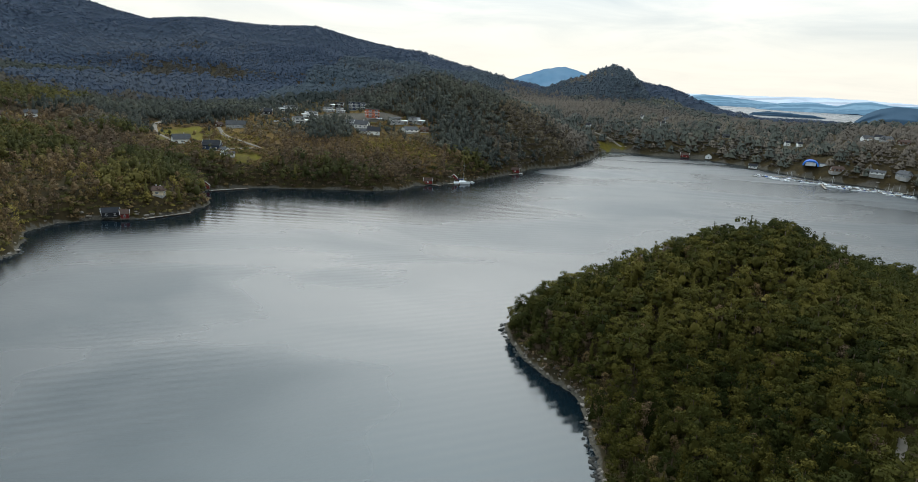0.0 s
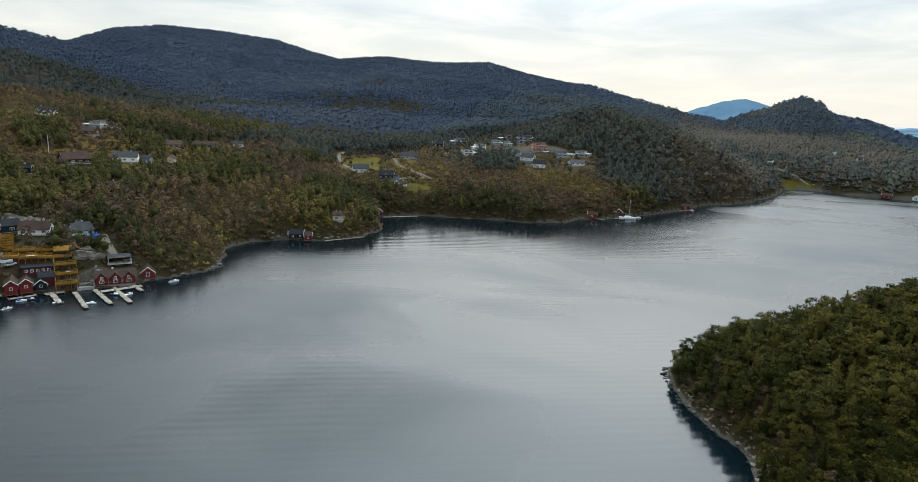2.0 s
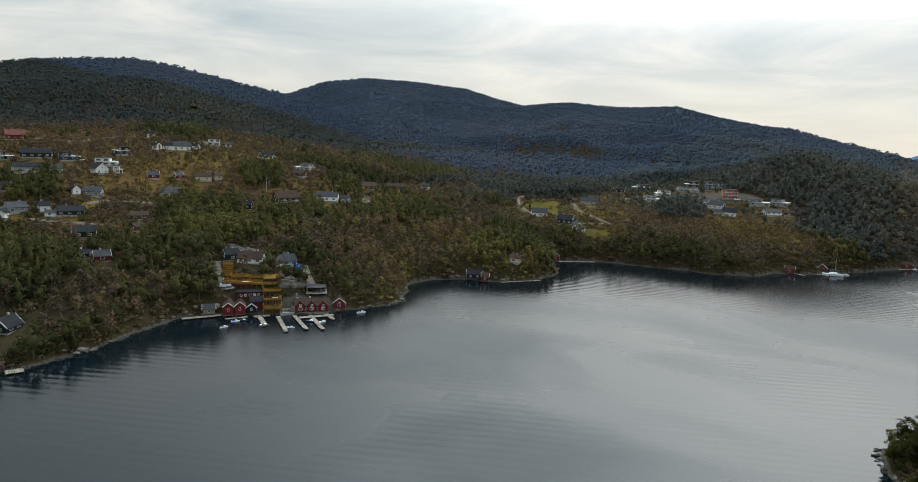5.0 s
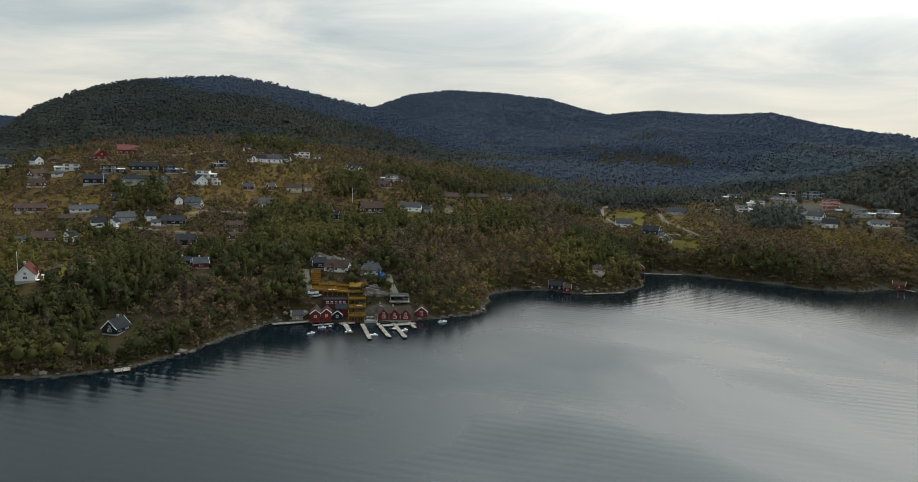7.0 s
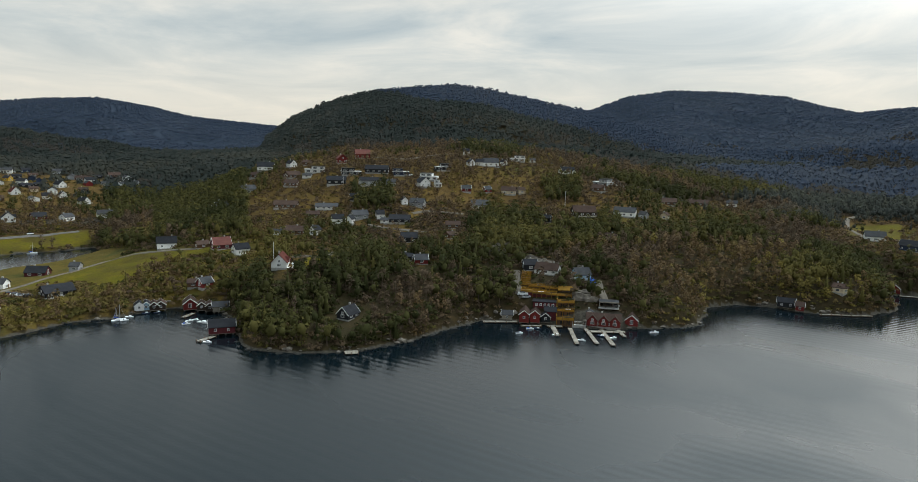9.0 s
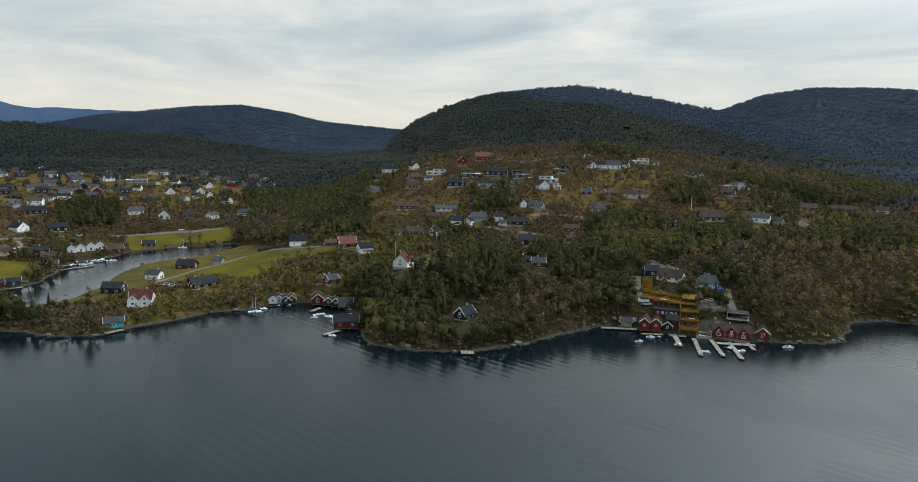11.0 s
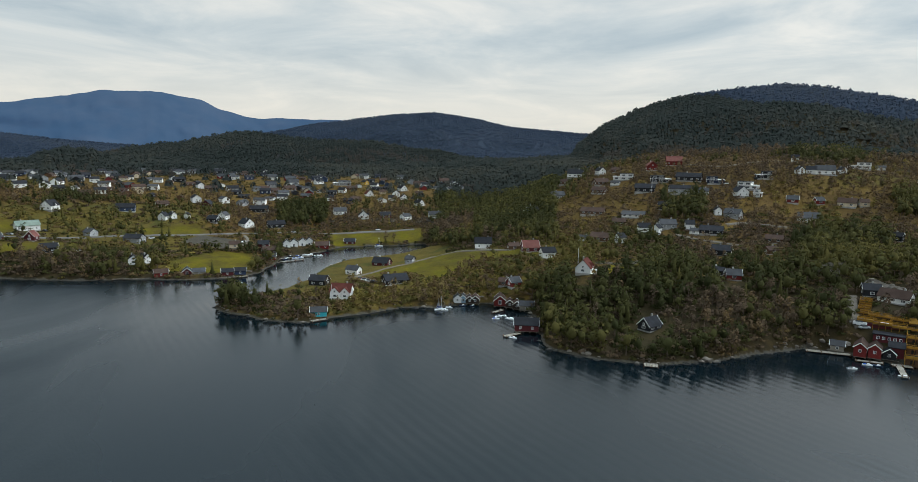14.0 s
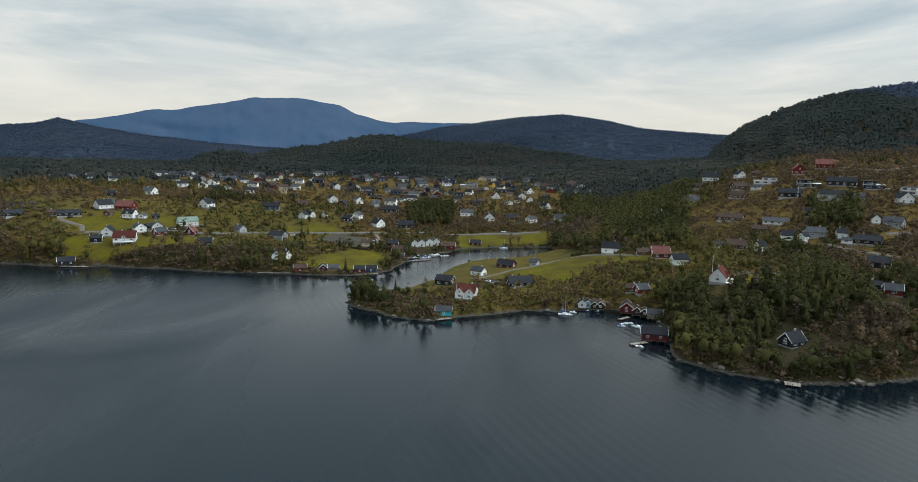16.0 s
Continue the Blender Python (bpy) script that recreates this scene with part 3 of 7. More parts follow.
FIELDS = []
FIELDS.append([(-392, -1), (-453, 50), (-404, 80), (-385, 121), (-372, 118), (-389, 71), (-364, 41), (-386, 22)])
FIELDS.append([(-437, -124), (-483, -102), (-482, -80), (-453, -66), (-415, -73), (-409, -102), (-416, -118)])
FIELDS.append([(-560, -27), (-580, 56), (-547, 46), (-539, 7), (-526, -25)])
FIELDS.append([(-440, -295), (-444, -279), (-452, -220), (-476, -192), (-457, -183), (-428, -237), (-421, -254), (-419, -281)])
FIELDS.append([(-470, -317), (-490, -289), (-517, -251), (-473, -231), (-450, -287)])
FIELDS.append([(-533, -171), (-560, -133), (-535, -125), (-513, -160)])
FIELDS.append([(-246, 535), (-227, 577), (-201, 509), (-214, 492)])
FIELDS.append([(-166, 478), (-152, 489), (-142, 476), (-160, 461)])
FIELDS.append([(169, 850), (201, 859), (213, 841), (170, 830)])
FIELDS.append([(-327, 120), (-332, 145), (-312, 138), (-314, 122)])
HEATHS = []
HEATHS.append([(-528, 145), (-898, 283), (-748, 367), (-543, 368), (-488, 427), (-420, 423), (-372, 444), (-341, 532), (-285, 478), (-277, 351), (-301, 316), (-329, 311), (-386, 305), (-383, 271), (-293, 204), (-295, 155), (-340, 160), (-307, 113), (-378, 105)])
HEATHS.append([(-323, -65), (-375, -45), (-436, -17), (-470, 27), (-459, 67), (-394, 123), (-329, 118), (-320, 82), (-332, 49), (-325, 19), (-308, -14), (-305, -42)])
HEATHS.append([(-427, -329), (-644, -491), (-769, -372), (-908, -61), (-823, 89), (-566, 62), (-507, -61), (-437, -64), (-407, -101), (-458, -181), (-421, -246)])
HEATHS.append([(-272, 565), (-212, 607), (-220, 728), (-146, 743), (-71, 635), (-26, 627), (-18, 518), (-28, 505), (-66, 538), (-145, 522), (-147, 467), (-195, 458), (-217, 451)])
BARE = []
BARE.append([(-168, 628), (-132, 666), (-82, 652), (-56, 634), (-84, 613), (-138, 619)])
BARE.append([(-504, -134), (-493, -99), (-518, -86), (-529, -124)])
BARE.append([(-216, 213), (-208, 226), (-203, 233), (-198, 229), (-214, 206), (-226, 196), (-230, 198)])
ROADS = []
ROADS.append((3.51, [(-449, -287), (-455, -264), (-472, -217), (-510, -164), (-545, -95), (-563, -25), (-581, 48)]))
ROADS.append((2.6, [(-382, -11), (-406, 16), (-440, 49), (-409, 74), (-397, 93)]))
ROADS.append((3.0, [(-548, 269), (-509, 295), (-515, 349), (-500, 386)]))
ROADS.append((2.6, [(-334, 123), (-325, 139), (-338, 155)]))
ROADS.append((3.0, [(-263, 585), (-259, 556), (-242, 521), (-212, 483)]))
ROADS.append((3.0, [(-212, 574), (-196, 542), (-174, 518), (-154, 509), (-181, 483)]))
ROADS.append((3.2, [(-230, 244), (-218, 235), (-210, 230), (-207, 228)]))
ROADS.append((3.2, [(-264, 219), (-255, 212), (-247, 206.5), (-240, 202.5), (-237, 201.5)]))
ROADS.append((2.6, [(-385, 224), (-388, 244), (-374, 264)]))
ROADS.append((2.6, [(-385, 189), (-365, 204), (-349, 220)]))
ROADS.append((3.0, [(-468, -316), (-461, -294), (-449, -287)]))
ROADS.append((2.5, [(-539, -94), (-520, -87), (-500, -90)]))
ROADS.append((3.0, [(157, 874), (186, 863), (210, 848)]))
ROADS.append((1.6, [(91, 120), (84, 111), (79, 106), (76, 106)]))
THICKETS = []
THICKETS.append([(-428, -330), (-419, -285), (-421, -254), (-427, -237), (-452, -179), (-427, -145), (-408, -101), (-406, -161), (-415, -227), (-418, -323)])
THICKETS.append([(-443, 49), (-398, 79), (-352, 71), (-359, 43)])
THICKETS.append([(-304, -36), (-332, -9), (-351, 39), (-350, 70), (-328, 84), (-330, 67), (-324, 34), (-314, 0)])
THICKETS.append([(-320, 439), (-320, 561), (-236, 454), (-182, 351), (-197, 331), (-244, 373)])
THICKETS.append([(-185, 445), (-146, 463), (-127, 462), (-141, 452), (-170, 433)])
THICKETS.append([(-119, 531), (-37, 589), (-20, 507), (-85, 461)])
THICKETS.append([(-803, 94), (-776, 151), (-497, 103), (-558, 71)])
THICKETS.append([(166, 833), (245, 920), (420, 956), (407, 768), (339, 712), (257, 815)])
GROVES = []          # stands of dark pine between the houses
GROVES.append([(-370, 329), (-355, 353), (-398, 394), (-411, 363)])
GROVES.append([(-292, 214), (-282, 247), (-348, 303), (-366, 266)])
GROVES.append([(-282, 124), (-273, 148), (-322, 174), (-327, 143)])
GROVES.append([(-582, -73), (-592, -31), (-663, -35), (-660, -83)])
GROVES.append([(-128, 547), (-95, 559), (-106, 622), (-145, 624)])
GROVES.append([(-407, 193), (-392, 217), (-438, 241), (-456, 215)])
GROVES.append([(-484, 81), (-410, 123), (-590, 176), (-816, 137)])
GROVES.append([(-282, 293), (-275, 309), (-305, 341), (-314, 325)])
TOWN = [(-658, -478), (-895, -351), (-959, -48), (-818, 117), (-697, 63), (-673, -45), (-650, -137), (-638, -239), (-624, -360)]
MEADOWS = []
MEADOWS.append([(-512, -392), (-527, -329), (-568, -276), (-649, -160), (-494, -104), (-412, -102), (-433, -139), (-478, -191), (-429, -238), (-419, -281), (-441, -315), (-437, -337)])
MEADOWS.append([(-323, -65), (-375, -45), (-436, -17), (-470, 27), (-459, 67), (-394, 123), (-329, 118), (-323, 83), (-337, 50), (-327, 19), (-310, -14), (-307, -42)])
MEADOWS.append([(-560, -67), (-585, 64), (-548, 51), (-528, -21)])
MEADOWS.append([(-317, 344), (-304, 418), (-269, 377), (-280, 331), (-301, 327)])
MEADOWS.append([(-482, 365), (-441, 414), (-421, 395), (-437, 345)])
MEADOWS.append([(-238, 494), (-212, 563), (-148, 471), (-194, 455)])
MEADOWS.append([(-342, -76), (-400, -42), (-440, -32), (-480, 0), (-525, 50), (-470, 66), (-400, 34), (-360, -30)])
GLADES = [[(-342, -76), (-400, -42), (-440, -32), (-480, 0), (-525, 50), (-470, 66), (-400, 34), (-360, -30)]]

build_ground()
rad = 4990


def sea_surface():
    """One flat sheet; its lee layer marks the sheltered water along the shores."""
    az = np.radians(np.concatenate([np.arange(-60, 136, 0.6), np.arange(140, 300, 10)]))
    rr = np.concatenate([[0.0, 60], np.geomspace(85, 2600, 110), [rad]])
    A, R = np.meshgrid(az, rr, indexing="ij")
    x, y = (-np.sin(A) * R).ravel(), (np.cos(A) * R).ravel()
    d = -shore_side(x, y)
    lee = np.exp(-np.clip(d, 0, None) / ((34 + 18 * fbm(x, y, 90, 3, 31)) * np.where((R.ravel() > 600) & (x > 20), 0.35, 1.0) + 85 * np.exp(-((x + 85) ** 2 + (y - 430) ** 2) / 115 ** 2))) * (R.ravel() < 2500)
    n, k = len(az), len(rr)
    F = [(i * k + j, i * k + j + 1, (i + 1) % n * k + j + 1, (i + 1) % n * k + j) for i in range(n) for j in range(k - 1)]
    me = grid_mesh("water", np.column_stack([x, y, np.zeros(len(x))]), F, [WATER])
    at = me.attributes.new("lee", "FLOAT", "POINT")
    at.data.foreach_set("value", lee.astype(np.float32))
    return new("water", me)


sea = sea_surface()
tagged(sea, "calm dark sea water with wind ripples and slicks", "water", kind="structure")


def ridge_backdrop(name, crest, mat, label, slope=0.45, jag=10, seed=0):
    """A far range behind everything: crest with a front and a back slope."""
    P = np.array(crest, float)
    s = np.linspace(0, len(P) - 1, len(P) * 14)
    C = np.stack([np.interp(s, np.arange(len(P)), P[:, k]) for k in range(3)], 1)
    C[:, 2] += jag * fbm(C[:, 0], C[:, 1], 160, 4, seed)
    r = np.hypot(C[:, 0], C[:, 1])
    V, rows = [], 16
    for k in range(rows + 1):
        f = 1 - k / rows
        back = (C[:, 2] * (1 - f)) / slope
        dep = np.minimum(back, 1400)
        p = C.copy()
        wob = fbm(C[:, 0] + 999 * k / rows, C[:, 1], 200, 4, seed + 3) * 55 * min(k, 5) / 5
        p[:, :2] *= ((r - dep + wob) / r)[:, None]
        p[:, 2] = C[:, 2] * f - 2
        V.append(p)
    n = len(C)
    V = np.concatenate(V)
    F = [(k * n + i, k * n + i + 1, (k + 1) * n + i + 1, (k + 1) * n + i) for k in range(rows) for i in range(n - 1)]
    ob = new(name, grid_mesh(name, V, F, [mat]))
    ob.data.polygons.foreach_set("use_smooth", np.ones(len(F), bool))
    return tagged(ob, label, "mountain", kind="structure")


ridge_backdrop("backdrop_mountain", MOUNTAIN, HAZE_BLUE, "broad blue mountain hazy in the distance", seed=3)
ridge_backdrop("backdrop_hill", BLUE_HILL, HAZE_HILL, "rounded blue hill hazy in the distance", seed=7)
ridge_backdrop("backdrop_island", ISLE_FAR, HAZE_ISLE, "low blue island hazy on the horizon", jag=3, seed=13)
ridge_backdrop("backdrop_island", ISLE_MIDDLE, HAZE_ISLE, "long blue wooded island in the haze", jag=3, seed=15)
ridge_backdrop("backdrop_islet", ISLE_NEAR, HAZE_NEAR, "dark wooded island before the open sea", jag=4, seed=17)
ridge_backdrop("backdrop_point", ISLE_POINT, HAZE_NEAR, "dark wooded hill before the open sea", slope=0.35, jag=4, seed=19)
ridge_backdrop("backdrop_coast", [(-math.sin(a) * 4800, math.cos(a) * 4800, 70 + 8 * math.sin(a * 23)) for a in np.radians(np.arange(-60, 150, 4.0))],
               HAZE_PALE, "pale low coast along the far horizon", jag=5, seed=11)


# ---- builders ----
WHITE = painted("white_boards", (0.76, 0.76, 0.74), 0.6, amount=0.10)
GREYW = painted("grey_boards", (0.30, 0.31, 0.32), 0.65)
BROWN = painted("brown_boards", (0.115, 0.065, 0.038), 0.75)
DARKB = painted("dark_brown_boards", (0.038, 0.026, 0.020), 0.75)
BLACK = painted("black_boards", (0.020, 0.021, 0.024), 0.65)
REDB = painted("red_boards", (0.155, 0.022, 0.020), 0.7)
OXRED = painted("oxblood_boards", (0.088, 0.018, 0.021), 0.7)
NAVY = painted("navy_boards", (0.030, 0.045, 0.085), 0.6)
CREAM = painted("cream_boards", (0.55, 0.46, 0.33), 0.65)
YELLOW = painted("yellow_boards", (0.55, 0.34, 0.04), 0.65)
ORANGE = painted("orange_sheeting", (0.42, 0.10, 0.04), 0.6)
TURQ = painted("turquoise_paint", (0.05, 0.42, 0.50), 0.5)
PALEBLUE = painted("pale_blue_boards", (0.28, 0.42, 0.52), 0.6)
FORMWORK = painted("ochre_formwork", (0.30, 0.160, 0.022), 0.7, amount=0.35)
CONCRETE = painted("concrete", (0.33, 0.32, 0.30), 0.9, amount=0.3)
R_DARK = painted("dark_roof", (0.028, 0.029, 0.033), 0.92, streak=False, spec=0.04)
R_GREY = painted("grey_roof", (0.062, 0.063, 0.067), 0.92, streak=False, spec=0.04)
R_RED = painted("red_tiles", (0.090, 0.030, 0.024), 0.92, streak=False, spec=0.04)
R_PINK = painted("faded_red_tiles", (0.15, 0.062, 0.053), 0.92, streak=False, spec=0.04)
R_BROWN = painted("brown_roof", (0.066, 0.044, 0.036), 0.92, streak=False, spec=0.04)
R_GREEN = painted("pale_green_roof", (0.20, 0.25, 0.21), 0.92, streak=False, spec=0.04)
PLANK = painted("weathered_planks", (0.25, 0.225, 0.185), 0.85, amount=0.35)
GRAVEL = painted("gravel", (0.13, 0.112, 0.09), 0.95, amount=0.25, streak=False)
ASPHALT = painted("grey_road", (0.14, 0.13, 0.12), 0.9, amount=0.2, streak=False)
GELCOAT = painted("white_gelcoat", (0.78, 0.79, 0.80), 0.3, amount=0.08)
BRIGHT_BLUE = painted("bright_blue_sheet", (0.05, 0.20, 0.62), 0.5, amount=0.1)
CANVAS_B = painted("blue_canvas", (0.03, 0.10, 0.42), 0.7)
METAL = painted("grey_metal", (0.45, 0.46, 0.47), 0.4)


def glass_material():
    m = Mat("window_glass")
    n = m.noise(0.7, 2)
    return m.set(m.ramp(n, (0.3, (0.02, 0.025, 0.03)), (0.7, (0.06, 0.07, 0.08))), 0.08, spec=0.6)


GLASS = glass_material()


def link_mesh(name, me, parent=None, m=None, label=""):
    ob = new(name, me)
    if parent is not None:
        ob.parent = parent
    if m is not None:
        ob.matrix_local = m
    return tagged(ob, label) if label else ob


def part(name, bm, material, parent, label=""):
    me = bpy.data.meshes.new(name)
    bm.to_mesh(me)
    bm.free()
    for mt in (material if isinstance(material, (list, tuple)) else [material]):
        me.materials.append(mt)
    return link_mesh(name, me, parent, None, label)


def add_box(bm, cx, cy, cz, sx, sy, sz, rz=0.0, mat=0, taper=1.0):
    """A box by its centre and sizes."""
    vs = []
    for k, (i, j, l) in enumerate(((-1, -1, -1), (1, -1, -1), (1, 1, -1), (-1, 1, -1), (-1, -1, 1), (1, -1, 1), (1, 1, 1), (-1, 1, 1))):
        t = taper if l > 0 else 1.0
        p = Vector((i * sx / 2 * t, j * sy / 2 * t, l * sz / 2))
        p.rotate(Euler((0, 0, rz)))
        vs.append(bm.verts.new(p + Vector((cx, cy, cz))))
    for f in ((3, 2, 1, 0), (4, 5, 6, 7), (0, 1, 5, 4), (1, 2, 6, 5), (2, 3, 7, 6), (3, 0, 4, 7)):
        bm.faces.new([vs[i] for i in f]).material_index = mat
    return vs


def box(*args, **kw):
    bm = bmesh.new()
    add_box(bm, *args, **kw)
    return bm


def gable_prism(L, B, eave, ridge, z0=0.0):
    """Walls of a gabled house, ridge along x."""
    bm = bmesh.new()
    prof = [(-B / 2, z0), (B / 2, z0), (B / 2, eave), (0, ridge), (-B / 2, eave)]
    a = [bm.verts.new((-L / 2, y, z)) for y, z in prof]
    b = [bm.verts.new((L / 2, y, z)) for y, z in prof]
    bm.faces.new(a[::-1]); bm.faces.new(b)
    for i in range(5):
        j = (i + 1) % 5
        bm.faces.new((a[i], a[j], b[j], b[i]))
    bmesh.ops.recalc_face_normals(bm, faces=bm.faces)
    return bm


def gable_roof(L, B, eave, ridge, over=0.45, thick=0.22):
    """Two roof slabs with eaves, as one folded shell."""
    bm = bmesh.new()
    s = (ridge - eave) / (B / 2)
    e = eave - over * s
    outer = [(-B / 2 - over, e + thick), (0, ridge + thick * 1.1), (B / 2 + over, e + thick)]
    inner = [(B / 2 + over, e), (0, ridge), (-B / 2 - over, e)]
    prof = outer + inner
    a = [bm.verts.new((-L / 2 - over, y, z)) for y, z in prof]
    b = [bm.verts.new((L / 2 + over, y, z)) for y, z in prof]
    for i in range(6):
        j = (i + 1) % 6
        bm.faces.new((a[i], a[j], b[j], b[i]))
    for v in (a, b):
        bm.faces.new((v[0], v[1], v[4], v[5])); bm.faces.new((v[1], v[2], v[3], v[4]))
    bmesh.ops.recalc_face_normals(bm, faces=bm.faces)
    return bm


def window_mesh(w, h, bars):
    """A window facing -y: frame standing proud, dark glass set in, glazing bars."""
    bm = bmesh.new()
    t, yf = 0.09, -0.09
    xs = [-w / 2 - t]
    for k in range(bars):
        a = -w / 2 + w * k / bars
        xs += [a + t * 0.4, a + w / bars - t * 0.4]
    xs.append(w / 2 + t)
    zs = [-h / 2 - t, -h / 2, h / 2, h / 2 + t]
    grid = [[bm.verts.new((x, yf, z)) for z in zs] for x in xs]
    for i in range(len(xs) - 1):
        for j in range(3):
            quad = [grid[i][j], grid[i + 1][j], grid[i + 1][j + 1], grid[i][j + 1]]
            if j == 1 and i % 2 == 1:
                deep = [bm.verts.new(v.co + Vector((0, 0.06, 0))) for v in quad]
                bm.faces.new(deep).material_index = 1
                for p in range(4):
                    q = (p + 1) % 4
                    bm.faces.new((quad[p], quad[q], deep[q], deep[p]))
            else:
                bm.faces.new(quad)
    rim = [grid[i][0] for i in range(len(xs))] + [grid[-1][j] for j in (1, 2, 3)] + [grid[i][3] for i in range(len(xs) - 2, -1, -1)] + [grid[0][j] for j in (2, 1)]
    back = [bm.verts.new((v.co.x, 0.03, v.co.z)) for v in rim]
    for p in range(len(rim)):
        q = (p + 1) % len(rim)
        bm.faces.new((rim[q], rim[p], back[p], back[q]))
    me = bpy.data.meshes.new("window")
    bm.to_mesh(me); bm.free()
    me.materials.append(WHITE); me.materials.append(GLASS)
    return me


WIN = {"small": window_mesh(0.85, 1.0, 2), "wide": window_mesh(1.6, 1.05, 3), "tall": window_mesh(1.2, 1.9, 2), "strip": window_mesh(2.7, 1.3, 4)}
DOOR = box(0, -0.03, 1.05, 1.0, 0.08, 2.1)
DOOR_ME = bpy.data.meshes.new("door"); DOOR.to_mesh(DOOR_ME); DOOR.free(); DOOR_ME.materials.append(BROWN)


def put_windows(thing, L, B, z, kind="small", sides="fbrl", step=3.5):
    w = WIN[kind]
    for side in sides:
        span = L if side in "fb" else B
        n = max(1, int((span - 1.0) / (step if kind != "strip" else 4.2)))
        for k in range(n):
            u = (k + 0.5) / n * span - span / 2
            m = {"f": pose(u, -B / 2 - 0.03, z), "b": pose(u, B / 2 + 0.03, z, 0, 0, 180),
                 "r": pose(L / 2 + 0.03, u, z, 0, 0, 90), "l": pose(-L / 2 - 0.03, u, z, 0, 0, -90)}[side]
            link_mesh("window", w, thing, m)


STYLES = {  # walls, roof, eave, ridge rise per width, label
    "white_dark": (WHITE, R_DARK, 4.6, 0.42, "white timber house with a dark pitched roof"),
    "white_grey": (WHITE, R_GREY, 4.4, 0.36, "white timber house with a grey pitched roof"),
    "white_red": (WHITE, R_RED, 3.9, 0.50, "white timber house with a steep red tiled roof"),
    "white_green": (WHITE, R_GREEN, 5.0, 0.36, "large white house with a pale green roof"),
    "white_low": (WHITE, R_GREY, 2.9, 0.24, "low white bungalow with a flat-pitched grey roof"),
    "grey": (GREYW, R_GREY, 3.9, 0.36, "grey timber house with a grey roof"),
    "grey_row": (GREYW, R_DARK, 4.6, 0.26, "row of grey terraced homes under one dark roof"),
    "brown": (BROWN, R_BROWN, 3.1, 0.30, "brown-stained timber house with a low brown roof"),
    "brown_dark": (DARKB, R_BROWN, 4.2, 0.46, "dark brown timber house with a broad gable"),
    "dark": (BLACK, R_DARK, 4.2, 0.34, "black timber house with a dark roof and white windows"),
    "dark_low": (BLACK, R_DARK, 2.9, 0.26, "low black timber house with a dark roof"),
    "black_white": (BLACK, R_DARK, 3.4, 0.30, "long black timber house with a white base and terrace"),
    "black_cabin": (BLACK, R_DARK, 3.0, 0.48, "black cabin with white trim and a pale terrace among trees"),
    "red": (REDB, R_GREY, 3.4, 0.42, "red timber house with white windows and a grey roof"),
    "red_dark": (OXRED, R_DARK, 3.4, 0.38, "dark red timber house with a dark roof"),
    "red_pink": (REDB, R_PINK, 5.0, 0.40, "large red house with a faded red tiled roof"),
    "barn_red": (OXRED, R_PINK, 3.8, 0.52, "dark red barn with a weathered pale red roof"),
    "navy": (NAVY, R_DARK, 4.6, 0.36, "dark blue timber house with a dark roof"),
    "harbour_red": (REDB, R_BROWN, 3.8, 0.34, "dark red harbour building with three white-trimmed gables on the quay"),
    "sky_blue": (PALEBLUE, R_GREY, 3.6, 0.40, "pale blue timber house with a grey roof"),
    "brown_hip": (WHITE, R_BROWN, 3.4, 0.34, "white house with a broad brown roof above the harbour"),
    "cream": (CREAM, R_BROWN, 4.0, 0.34, "cream timber house with a brown roof"),
    "yellow": (YELLOW, R_DARK, 4.4, 0.40, "ochre yellow timber house with a dark roof"),
    "triple_gable": (WHITE, R_DARK, 3.8, 0.40, "white house with three gables and a dark roof"),
    "twin_gable": (WHITE, R_RED, 4.8, 0.46, "white house with twin gables and a red tiled roof"),
}
MODERN = {
    "modern_white": (WHITE, "white flat-roofed modern house with wide windows"),
    "modern_grey": (GREYW, "grey flat-roofed modern house with wide windows"),
    "modern_dark": (NAVY, "dark flat-roofed modern house with wide windows"),
    "modern_black": (BLACK, "black flat-roofed modern house with wide windows"),
    "block_navy": (NAVY, "dark blue apartment block with a flat roof"),
    "block_orange": (ORANGE, "apartment block under construction wrapped in orange sheeting"),
}
SITES = []          # x, y, radius kept free of trees
DISTRICT = ""


def level(x, y):
    return float(height(np.array([x]), np.array([y]))[0])


def empty(name, x, y, z, yaw, label, category, group=""):
    ob = new(name)
    ob.matrix_world = pose(x, y, z, 0, 0, yaw)
    return tagged(ob, label, category, group)


